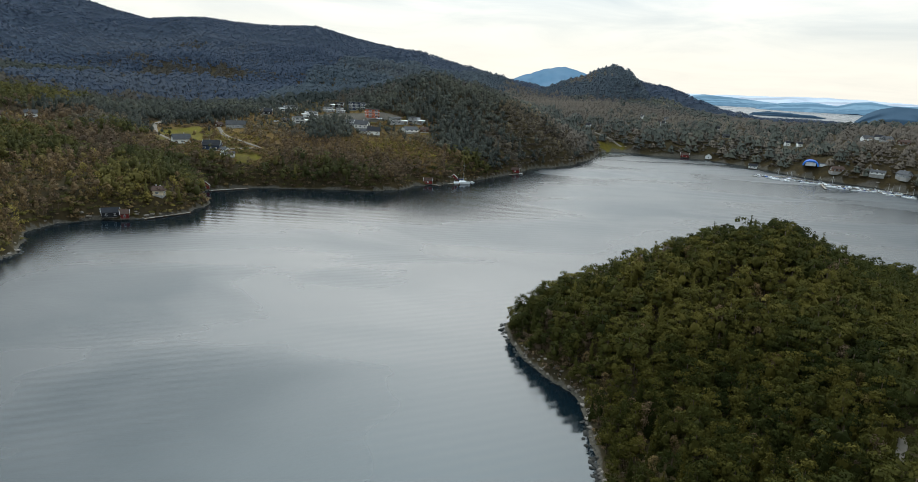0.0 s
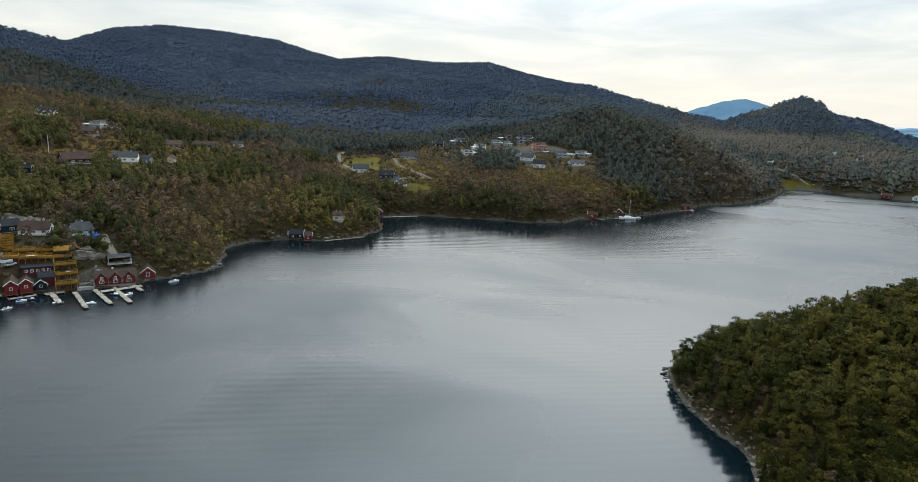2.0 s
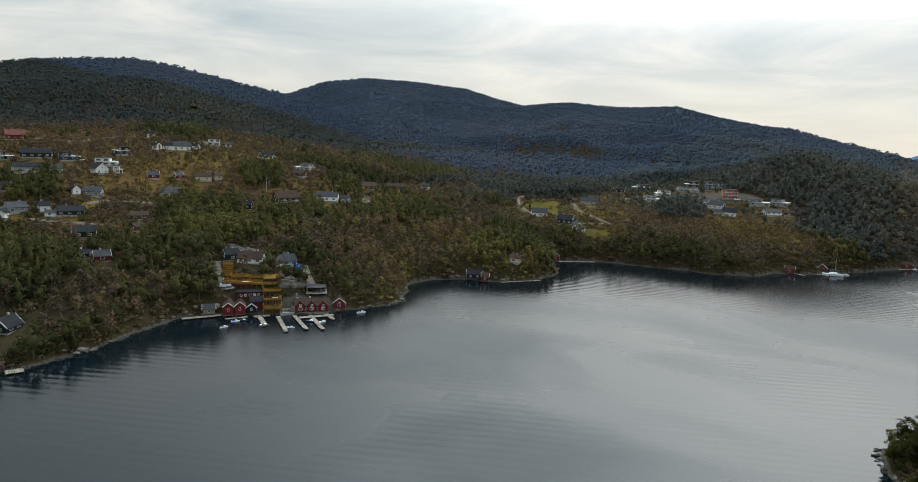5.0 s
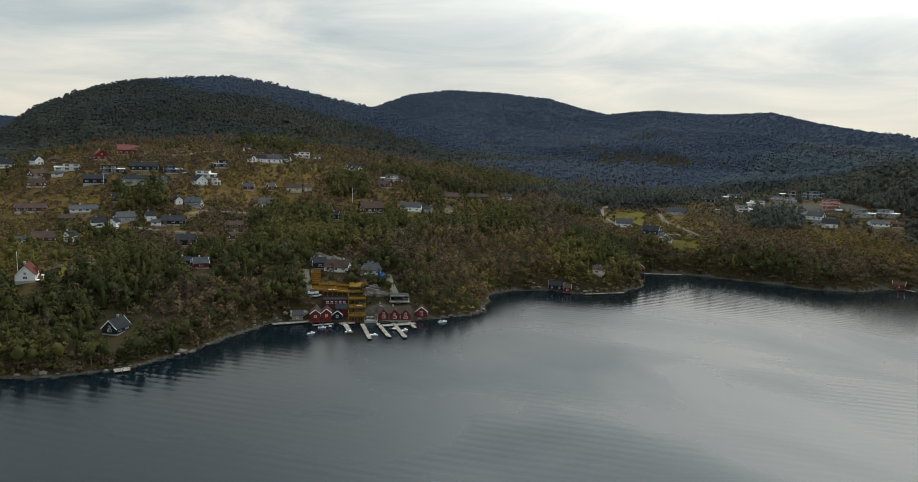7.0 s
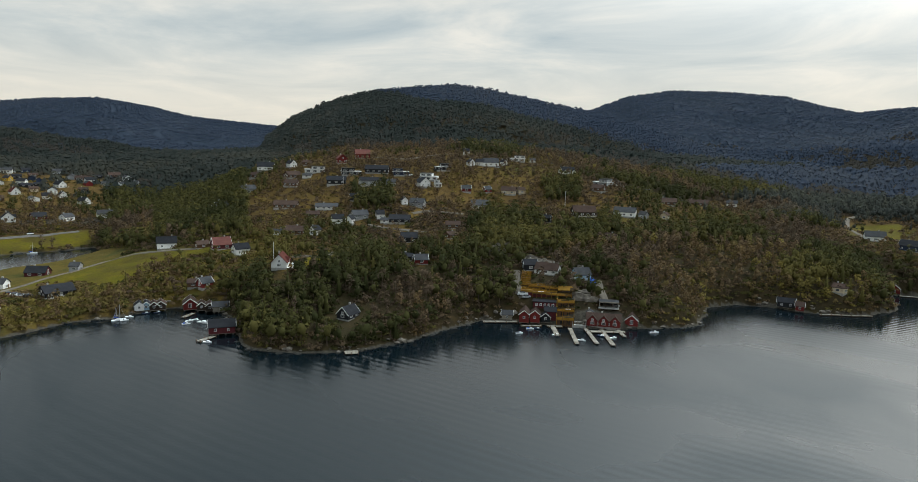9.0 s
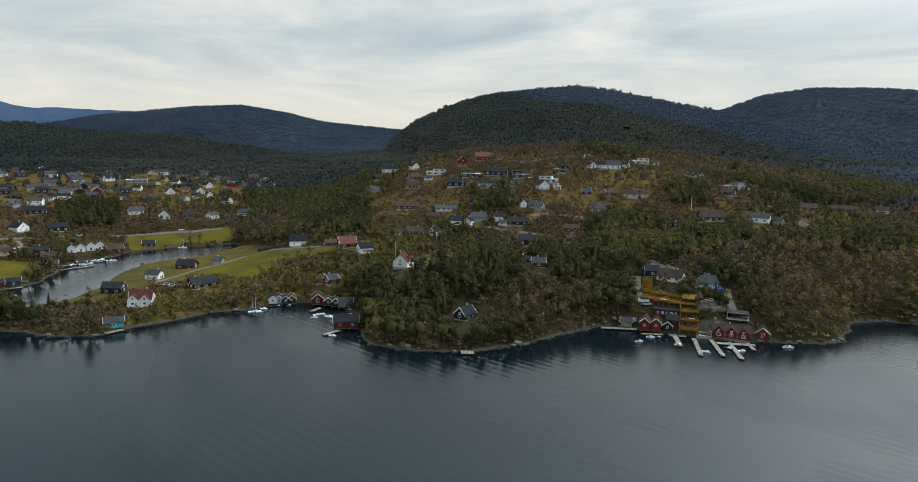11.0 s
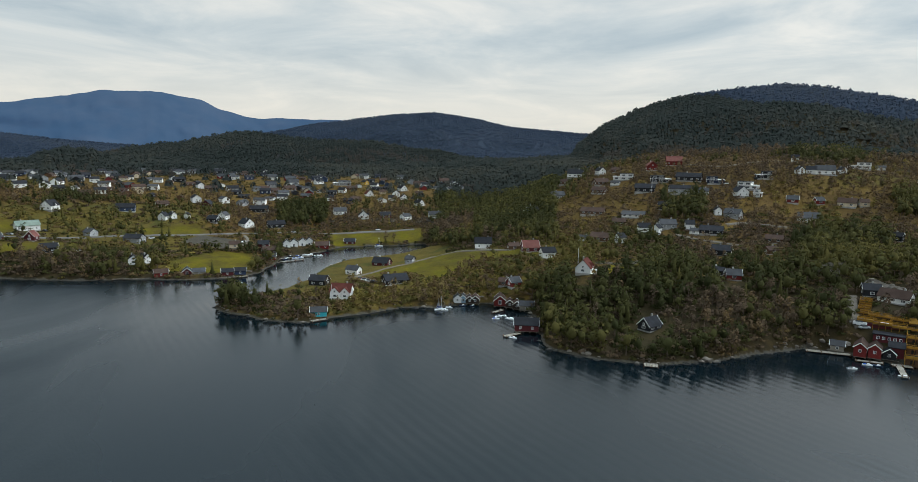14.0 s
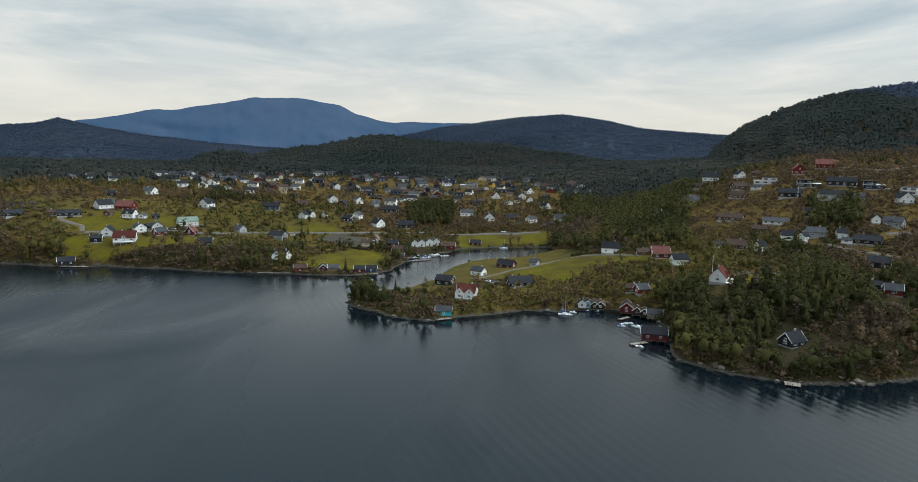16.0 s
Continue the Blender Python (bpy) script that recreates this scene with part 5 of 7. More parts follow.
house(-730, -98, 94, 16.9, 8.0, "brown")
house(-750, -81, 100, 13.8, 8.0, "white_low")
house(-796, -52, 104, 9.7, 5.9, "white_dark")
house(-739, -46, 109, 7.9, 4.8, "white_low")

DISTRICT = "new housing estate"
house(-207, 485, 16, 12.1, 7.3, "white_grey")
house(-183, 481, 25, 11.9, 7.2, "navy")
house(-173, 478, 0, 6.2, 4.6, "white_low")
house(-166, 471, 3, 5.2, 4.6, "white_low")
house(-197, 574, 18, 15.8, 8.0, "grey")
house(-213, 577, 37, 5.7, 4.6, "white_low")
house(-190, 640, 27, 10.2, 6.2, "dark")
house(-180, 679, 32, 18.2, 8.0, "modern_grey")
house(-174, 675, 8, 6.4, 4.6, "modern_black")
house(-149, 642, 12, 13.1, 7.9, "modern_white")
house(-150, 610, 22, 13.4, 8.0, "modern_white")
house(-163, 606, 9, 6.7, 4.6, "white_low")
house(-135, 618, 13, 9.7, 5.9, "modern_white")
house(-137, 673, 14, 9.5, 5.7, "modern_grey")
house(-124, 667, -1, 7.3, 4.6, "modern_grey")
house(-135, 706, 10, 13.2, 8.0, "modern_black")
house(-110, 681, 2, 15.8, 8.0, "block_navy")
house(-99, 686, 1, 7.4, 4.6, "modern_black")
house(-87, 627, 9, 11.6, 7.0, "block_orange")
house(-101, 605, 12, 11.3, 6.8, "modern_grey")
house(-92, 598, 6, 12.0, 7.3, "white_grey")
house(-79, 579, 27, 10.7, 6.5, "white_dark")
house(-88, 581, 3, 7.2, 4.6, "white_low")
house(-61, 616, 13, 16.1, 8.0, "modern_grey")
house(-45, 626, 10, 13.4, 8.0, "modern_grey")
house(-49, 598, 19, 12.9, 7.8, "white_low")
house(-37, 603, 12, 7.4, 4.6, "white_low")
house(-269, 682, 39, 10.1, 6.1, "dark")
house(-167, 361, 115, 4.8, 3.7, "cream")

DISTRICT = "far shore houses"
house(155, 950, 0, 10.3, 6.2, "white_dark")
house(184, 1342, 0, 10.3, 6.2, "white_low")
house(163, 885, -15, 6.9, 4.6, "white_dark")
house(257, 985, -21, 9.3, 5.6, "white_grey")
house(388, 1386, -8, 13.2, 8.0, "grey")
house(420, 1390, -11, 13.3, 8.0, "grey")
house(292, 971, -4, 10.8, 6.6, "grey")
house(274, 936, -11, 11.9, 7.2, "white_dark")
house(392, 1115, -22, 8.1, 4.9, "white_dark")
house(326, 873, -39, 10.0, 6.0, "white_dark")
house(325, 833, -20, 9.6, 5.8, "white_low")
house(403, 1162, -33, 7.5, 4.6, "white_low")
house(608, 1555, -13, 10.2, 6.2, "white_dark")
house(368, 762, -7, 6.5, 4.6, "white_dark")
house(377, 752, -22, 6.4, 4.6, "white_dark")
house(431, 718, -24, 12.8, 7.7, "white_grey")
house(434, 689, -48, 13.7, 8.0, "grey")
house(439, 712, -15, 7.7, 4.6, "white_dark")
house(437, 666, -23, 11.0, 6.6, "brown")
house(388, 862, -18, 7.2, 4.6, "brown")
house(304, 917, -19, 6.6, 4.6, "brown")
house(221, 883, -31, 5.6, 4.6, "brown")
house(371, 658, -20, 13.9, 8.0, "brown")
house(394, 629, -45, 14.8, 8.0, "white_low")
house(406, 609, -51, 13.5, 8.0, "grey")


# ---- shore: boathouses, boats and piers ----
boathouse(-229.6, 196.4, 137, 11.0, 4.4, "red", 1.6)
boathouse(-227.2, 200.8, 137, 11.0, 4.4, "red", 1.6)
boathouse(-224.2, 204.6, 137, 8.5, 4.4, "dark", 1.05)
boathouse(-199, 235, 130, 7.8, 5.6, "red")
boathouse(-235.2, 190.4, 51, 4.8, 4.0, "grey")
boathouse(-324, 69, 168, 8.4, 6.0, "red")
boathouse(-319, 73, 167, 5.6, 4.0, "brown")
boathouse(-316, 76, 167, 5.6, 4.0, "brown")
boathouse(-312, 80, 76, 7.0, 4.5, "grey")
boathouse(-276, 71, 76, 10.4, 6.4, "red_dark")
boathouse(-331, 48, 172, 5.6, 4.0, "white")
boathouse(-331, 51, 171, 5.6, 4.0, "blue")
boathouse(-329, 54, 171, 5.6, 4.0, "brown")
boathouse(-329, 57, 170, 5.9, 4.2, "brown")
boathouse(-308, -21, 94, 7.3, 4.5, "turquoise")
boathouse(-410, -120, 106, 7.7, 4.8, "red")
boathouse(-413, -106, 194, 7.5, 5.3, "red_dark")
boathouse(-413, -99, 103, 6.9, 4.5, "grey")
boathouse(-411, -82, 101, 6.8, 4.5, "red_dark")
boathouse(-414, -75, 100, 6.8, 4.5, "navy")
boathouse(-511, -58, 186, 7.7, 5.5, "white", 2.0)
boathouse(-515, -53, 186, 7.7, 5.5, "white", 2.0)
boathouse(-519, -47, 185, 7.8, 5.6, "white", 2.0)
boathouse(-522, -42, 185, 7.8, 5.6, "white", 2.0)
boathouse(-517, -32, 94, 10.2, 6.3, "red")
boathouse(-538, -11, 91, 8.6, 5.4, "red_dark")
boathouse(-415, -277, 124, 9.8, 6.1, "dark")
boathouse(-183, 337, 29, 8.3, 5.1, "dark")
boathouse(-175, 336, 28, 4.0, 4.5, "red")
boathouse(-171, 434, 112, 8.2, 5.8, "red")
boathouse(-26, 502, 3, 6.3, 4.5, "red")
boathouse(-7, 525, 91, 9.1, 6.5, "red")
boathouse(47, 590, -5, 7.4, 4.6, "red")
boathouse(256, 834, -17, 9.3, 5.8, "white")
boathouse(269, 808, -18, 9.1, 5.6, "red")
boathouse(296, 803, 70, 10.6, 7.6, "white")
boathouse(316, 723, -24, 8.4, 5.2, "white")
motorboat(-215.4, 181.6, 75, 3.6)
motorboat(-218.9, 190.7, 54, 3.6)
motorboat(-217.3, 193.7, 37, 3.6)
motorboat(-194.0, 198.1, 28, 3.6)
motorboat(-194.2, 210.3, 9, 4.2)
motorboat(-189.8, 212.8, 74, 3.6)
motorboat(-186.4, 235.6, 63, 4.4)
motorboat(-303.2, 63.9, 104, 4.0)
motorboat(-303.7, 67.0, 33, 3.6)
motorboat(-297.3, 68.5, 32, 5.6)
motorboat(-322.9, 42.6, 63, 3.6)
motorboat(-267.0, 62.9, 52, 3.6)
motorboat(-391.9, -71.8, 93, 3.6)
motorboat(-412.1, -148.4, 131, 4.7)
motorboat(52.2, 589.7, -47, 4.8)
motorboat(7.6, 524.5, -7, 4.7)
motorboat(-317.5, 39.8, 93, 3.6)
motorboat(-298.8, 61.7, 77, 3.6)
motorboat(-205.3, 194.1, 39, 3.6)
motorboat(-326.3, 50.0, 83, 3.6)
motorboat(-325.6, 54.9, 118, 3.6)
motorboat(-482.9, -61.6, 100, 3.8)
motorboat(-484.5, -59.6, 77, 3.8)
motorboat(-474.0, -54.8, 123, 4.3)
motorboat(-478.9, -54.3, 95, 3.6)
motorboat(-486.7, -53.0, 53, 3.6)
motorboat(-476.4, -48.3, 97, 4.4)
motorboat(-487.4, -47.4, 123, 3.6)
motorboat(-479.7, -44.7, 122, 4.5)
motorboat(-491.1, -43.0, 108, 4.2)
motorboat(-485.2, -40.6, 95, 3.6)
motorboat(-493.0, -39.3, 125, 4.8)
motorboat(-486.5, -35.8, 104, 3.6)
motorboat(-487.1, -33.4, 102, 4.6)
motorboat(-489.1, -31.4, 81, 3.8)
motorboat(293.6, 664.8, -3, 5.9)
motorboat(300.7, 672.5, 17, 5.5)
motorboat(295.4, 657.4, -68, 7.3)
motorboat(304.0, 664.5, -35, 7.1)
motorboat(303.6, 659.9, -18, 6.8)
motorboat(301.4, 650.6, -69, 9.2)
motorboat(305.8, 655.9, -51, 8.6)
motorboat(307.4, 651.6, -14, 5.9)
sailboat(304.8, 640.7, -38, 9.0)
motorboat(306.8, 633.7, -70, 5.1)
sailboat(311.6, 636.2, -37, 6.9)
motorboat(311.7, 632.8, -17, 6.3)
sailboat(320.3, 646.0, 1, 6.9)
motorboat(323.1, 646.7, -32, 5.4)
motorboat(323.0, 637.2, -17, 6.4)
motorboat(325.0, 634.1, -68, 6.0)
motorboat(326.0, 636.5, 1, 8.1)
sailboat(324.3, 627.4, 11, 6.1)
motorboat(326.1, 624.7, -65, 8.4)
motorboat(331.9, 625.0, 12, 6.1)
sailboat(330.6, 623.0, -4, 6.1)
motorboat(334.7, 620.5, -25, 5.2)
sailboat(337.5, 624.0, -70, 6.1)
motorboat(340.7, 625.4, -11, 9.2)
motorboat(341.9, 617.0, -8, 9.0)
motorboat(339.1, 607.7, -34, 7.1)
sailboat(337.2, 602.6, -57, 8.8)
motorboat(341.8, 605.3, -46, 8.4)
motorboat(346.9, 606.7, -51, 7.8)
motorboat(342.1, 596.3, -54, 9.0)
motorboat(346.1, 594.6, -5, 7.8)
motorboat(357.0, 609.5, -64, 9.3)
motorboat(354.9, 605.8, -53, 7.8)
motorboat(350.7, 589.7, -61, 5.8)
motorboat(363.5, 606.4, -75, 8.9)
motorboat(356.0, 589.1, -63, 8.7)
motorboat(364.5, 598.9, 9, 7.9)
motorboat(359.7, 586.0, -54, 6.9)
motorboat(366.5, 597.6, 4, 7.6)
motorboat(364.8, 585.7, -74, 5.5)
sailboat(367.0, 585.5, -11, 5.0)
motorboat(374.0, 592.3, -24, 7.4)
motorboat(372.8, 586.1, -24, 6.0)
motorboat(377.6, 588.8, -3, 5.5)
sailboat(374.0, 579.0, -2, 6.8)
motorboat(380.5, 585.6, -49, 8.8)
sailboat(371.3, 569.1, -19, 6.6)
motorboat(371.9, 566.7, -47, 5.6)
sailboat(380.9, 575.2, -12, 7.3)
motorboat(387.2, 579.9, -79, 6.3)
motorboat(379.6, 565.0, -1, 6.9)
sailboat(378.7, 560.8, -46, 6.3)
motorboat(385.6, 564.0, -3, 7.8)
sailboat(381.3, 556.6, -36, 6.8)
sailboat(-318.6, 37.8, 98, 5.9)
sailboat(0.1, 515.8, 8, 13.0)
sailboat(-532.9, 12.1, 94, 6.2)
sailboat(-325.6, 37.5, 143, 3.6)
dock((-210.0, 206.6), (-190.3, 191.9), 1.9)
dock((-205.8, 212.3), (-186.3, 199.5), 1.9)
dock((-200.8, 217.2), (-181.1, 203.7), 1.9)
dock((-215.3, 201.1), (-203.6, 193.2), 2.2)
dock((-196.4, 223.3), (-187.8, 217.9), 1.8)
dock((-238.0, 178.6), (-230.2, 192.8), 3.0)
dock((-217.2, 199.6), (-213.9, 205.6), 3.0)
dock((-201.6, 209.9), (-192.8, 223.9), 3.0)
dock((-223.9, 189.6), (-219.3, 197.9), 2.0)
dock((-268.6, 59.7), (-272.9, 67.1), 2.4)
dock((-309.5, 62.6), (-314.9, 68.3), 2.0)
dock((-296.9, 73.0), (-298.9, 79.9), 2.0)
dock((-411.5, -280.0), (-413.7, -261.7), 2.5)
dock((-406.6, -146.4), (-409.2, -124.6), 2.5)
dock((-407.6, -87.3), (-408.7, -77.5), 3.0)
dock((-408.7, -77.5), (-411.6, -70.5), 3.0)
dock((-300.6, -23.9), (-304.5, -17.3), 2.5)
dock((-166.2, 429.0), (-145.9, 445.5), 2.2)
dock((-24.1, 503.0), (-16.2, 498.3), 2.0)
dock((41.7, 579.2), (54.0, 589.1), 2.0)
dock((-13.1, 511.7), (-1.7, 509.8), 2.0)
dock((-472.1, -61.5), (-489.3, -32.7), 2.0)
dock((-459.8, -58.2), (-469.4, -42.0), 2.0)
dock((289.2, 659.3), (326.6, 664.2), 2.5)
dock((324.3, 659.4), (354.4, 613.3), 2.5)
dock((341.5, 630.5), (326.2, 590.9), 2.0)
dock((354.4, 613.3), (384.5, 559.5), 2.5)
dock((371.3, 605.0), (398.9, 581.4), 2.5)
dock((-166.0, 338.6), (-150.4, 359.9), 1.4)
dock((-226.9, 104.0), (-224.9, 108.9), 4.0)


# ---- the harbour under construction ----
DISTRICT = "harbour buildings"
house(-204.6, 222.4, 43, 15.0, 7.0, "harbour_red", 1.3)
house(-212, 221, 133, 5.0, 4.0, "white_low", 4.2)
house(-253, 231, 56, 12.0, 7.0, "brown_hip")
house(-263, 227, 49, 7.0, 5.5, "dark")
house(-237, 239, 45, 8.0, 6.0, "sky_blue")


def building_site():
    """A long building going up in ochre formwork: decks that step and bend down the slope over dark red walls."""
    s = empty("building_site", -226, 207, 0.0, 47, "stepped building under construction in ochre formwork above dark red walls", "building")
    SITES.extend([(-226, 207, 9), (-231, 211, 8), (-238, 207, 6), (-244, 211, 5), (-251, 217, 4), (-222, 212, 7)])
    rnd = random.Random(4)

    def deck(u0, u1, v0, v1, z, rim=1.0, props=2.4, sides="flbr"):
        """A formwork platform with boarded parapets, joists and props."""
        cu, cv, w, d = (u0 + u1) / 2, (v0 + v1) / 2, u1 - u0, v1 - v0
        n = max(2, round(w / 1.9))
        for k in range(n):
            part("deck_board", box(u0 + (k + 0.5) * w / n, cv, z + rnd.uniform(-0.03, 0.03), w / n * 0.94, d, 0.16), FORMWORK if k % 3 else BROWN, s)
        for side, (x, y, sx, sy) in {"f": (cu, v0, w + 0.2, 0.12), "b": (cu, v1, w + 0.2, 0.12), "l": (u0, cv, 0.12, d), "r": (u1, cv, 0.12, d)}.items():
            if side in sides:
                part("parapet", box(x, y, z + rim * 0.35, sx, sy, rim * 0.7), FORMWORK, s)
                part("guard_rail", box(x, y, z + rim, sx, sy, 0.14), FORMWORK, s)
        for k in range(max(2, round(w / 2.4)) + 1):
            x = u0 + w * k / max(2, round(w / 2.4))
            part("prop", box(x, v0 + 0.15, z - props / 2, 0.16, 0.16, props), FORMWORK, s)
            part("post", box(x, v0, z + rim * 0.55, 0.12, 0.12, rim * 1.1), BROWN, s)
        part("joist", box(cu, v0 + 0.3, z - 0.28, w, 0.16, 0.34), BROWN, s)

    # the flight of formwork steps up the bank
    for k in range(7):
        deck(-13.8, -9.2, 14.8 + 2.4 * k, 17.2 + 2.4 * k, 13.6 + 0.58 * k, 0.7, 1.8, "fl")
    # the long upper terrace in two tiers, bending as it follows the slope
    deck(-13.0, -7.4, 6.0, 11.4, 12.2, 1.2, 3.4)
    deck(-7.4, -0.8, 5.2, 10.4, 11.8, 1.2, 3.4, "fb")
    deck(-0.8, 4.2, 4.8, 10.0, 11.5, 1.1, 3.2, "fb")
    deck(4.2, 11.2, 5.4, 10.6, 11.2, 1.2, 3.0)
    deck(-9.6, -1.6, 11.6, 15.4, 13.6, 1.0, 2.4, "fbl")
    deck(-1.6, 5.0, 11.0, 14.6, 13.2, 1.0, 2.4, "fb")
    hut = gable_roof(6.0, 4.4, 0.9, 2.2, 0.5, 0.3)
    bmesh.ops.translate(hut, verts=hut.verts, vec=(8.2, 12.4, 12.2))
    part("formwork_roof", hut, FORMWORK, s)
    part("wall", box(8.2, 12.4, 12.2, 5.6, 4.0, 2.4), BROWN, s)
    part("hatch", box(8.2, 7.8, 11.4, 3.2, 1.8, 0.3), BLACK, s)
    part("hatch", box(-3.4, 7.6, 12.1, 2.8, 1.1, 0.5), WHITE, s)
    # a black sheet on the deck stands for the dark of the stairwell
    part("stair_opening", box(-10.4, 8.6, 12.32, 2.4, 2.0, 0.12), BLACK, s)
    # dark red walls under the terrace
    part("wall", box(-3.0, 8.4, 9.6, 19.0, 4.6, 3.8), OXRED, s)
    part("wall", box(7.6, 8.4, 9.2, 6.6, 4.4, 3.6), OXRED, s)
    part("wall", box(-1.4, 1.8, 6.2, 10.6, 5.8, 5.8), OXRED, s)
    part("flat_roof", box(-1.4, 1.8, 9.25, 11.2, 6.4, 0.3), R_DARK, s)
    for k in range(5):
        link_mesh("window", WIN["small"], s, pose(-5.0 + 1.9 * k, -1.13, 7.9))
    part("annex_wall", box(1.6, -3.2, 3.8, 5.0, 4.4, 4.4), OXRED, s)
    annex = gable_roof(5.2, 4.8, 0.0, 1.6, 0.4, 0.25)
    bmesh.ops.translate(annex, verts=annex.verts, vec=(1.6, -3.2, 6.0))
    part("annex_roof", annex, R_DARK, s)
    # three floors stepping down to the quay
    for k in range(3):
        v, z = 1.8 - 4.4 * k, 9.3 - 3.0 * k
        part("wall", box(8.5, v + 0.4, z - 1.6, 7.2, 3.6, 3.0), BROWN, s)
        deck(4.6, 12.4, v - 2.3, v + 2.1, z, 1.4 if k < 2 else 1.7, 2.6, "flr")
        # black panels on the walls stand for the shade inside two openings
        for i in range(2):
            part("opening", box(7.0 + 2.9 * i, v - 1.44, z - 1.5, 1.4, 0.10, 1.5), BLACK, s)
    part("hatch", box(9.6, -2.4, 6.55, 2.6, 1.6, 0.4), WHITE, s)
    for k in range(6):                                   # raking boards along the stepped side
        b = box(0, 0, 0, 0.12, 2.6, 1.2)
        bmesh.ops.rotate(b, verts=b.verts, cent=(0, 0, 0), matrix=Matrix.Rotation(math.atan2(3.0, 4.4), 3, "X"))
        bmesh.ops.translate(b, verts=b.verts, vec=(4.4, -8.4 + 2.2 * k, 2.9 + 1.5 * k))
        part("raking_board", b, FORMWORK, s)
    for i in (4.8, 8.5, 12.2):                           # piles at the water's edge
        part("pile", box(i, -8.6, 0.2, 0.35, 0.35, 5.0), BROWN, s)
    return s


building_site()


def rock_outcrop(x, y, size, tall, seed):
    """Bare grey rock standing out of the slope, cracked into ledges."""
    rnd = random.Random(seed)
    bm = bmesh.new()
    bmesh.ops.create_icosphere(bm, subdivisions=3, radius=1.0)
    off = Vector((rnd.uniform(0, 50), rnd.uniform(0, 50), 0))
    for v in bm.verts:
        n = noise.fractal(v.co * 1.4 + off, 1.0, 2.0, 4)
        v.co *= 1.0 + 0.38 * n
        v.co.x *= 1.4
        v.co.z = round(v.co.z * 4 + n) / 4 * 0.6 + v.co.z * 0.4       # ledges
    me = bpy.data.meshes.new("rock_outcrop")
    bm.to_mesh(me); bm.free()
    me.materials.append(ROCK)
    ob = new("rock_outcrop", me)
    ob.matrix_world = Matrix.LocRotScale((x, y, level(x, y) - 0.3), Euler((0, 0, radians(45 + rnd.uniform(-30, 30)))), (size, size * 0.8, tall))
    SITES.append((x, y, size * 0.8))
    return tagged(ob, "bare grey rock outcrop on the slope above the harbour", "rock", "rock outcrops")


for k, (px, py, size, tall) in enumerate(((-220, 222, 3.4, 2.6), (-216, 226, 2.8, 2.2), (-223, 227, 2.4, 1.8), (-291, 227, 3.2, 4.6), (-298, 239, 3.6, 4.0),
                                          (-275, 237, 4.2, 3.2), (-268, 241, 3.4, 2.6), (-261, 243, 3.0, 2.4), (-246, 248, 3.0, 2.4), (-241, 203, 2.4, 1.6))):
    rock_outcrop(px, py, size, tall, k)


def garage(x, y, z, yaw):
    """A flat-roofed car shelter cut into the bank."""
    g = empty("garage", x, y, z, yaw, "low grey flat-roofed garage with an open dark front", "garage", "harbour buildings")
    SITES.append((x, y, 5))
    part("roof", box(0, 0, 2.7, 9.0, 6.0, 0.3), R_GREY, g)
    part("fascia", box(0, -3.03, 2.65, 9.1, 0.1, 0.5), PLANK, g)
    part("back_wall", box(0, 2.7, 1.1, 8.6, 0.3, 2.9), CONCRETE, g)
    for sx in (-1, 1):
        part("side_wall", box(sx * 4.2, 0.2, 1.1, 0.3, 5.0, 2.9), CONCRETE, g)
    part("floor", box(0, 0, -0.2, 9.4, 6.4, 0.5), CONCRETE, g)
    for k in (-1.4, 1.4):
        part("post", box(k, -2.7, 1.2, 0.2, 0.2, 2.7), BROWN, g)


def quay_steps(x, y, yaw):
    """Concrete landings that climb from the quay."""
    q = empty("quay_steps", x, y, 0.0, yaw, "grey concrete landings stepping up from the quay", "steps")
    SITES.append((x, y, 5))
    for k in range(5):
        part("landing", box(0.25 * (k % 2), 1.9 * k - 3, 0.55 + 0.62 * k, 6.0 - 0.5 * k, 2.1, 1.5 + 1.25 * k), CONCRETE, q)
    for k in (-1, 1):
        part("wall", box(k * 3.0, 0.6, 1.6, 0.3, 8.0, 3.4), CONCRETE, q)
    part("railing", box(2.9, -3.9, 1.9, 0.06, 0.06, 1.2), METAL, q)


garage(-208.5, 229.5, 8.0, 45)
quay_steps(-212.2, 214.4, 47)


def tent():
    t = empty("tent", -230, 240, level(-230, 240), 44, "bright blue domed tarpaulin tent beside the houses", "tent")
    bm = bmesh.new()
    bmesh.ops.create_uvsphere(bm, u_segments=12, v_segments=8, radius=2.2)
    for v in bm.verts:
        v.co.z = max(v.co.z, -0.2) * 1.1
    part("canopy", bm, CANVAS_B, t)
    SITES.append((-230, 240, 5))


tent()


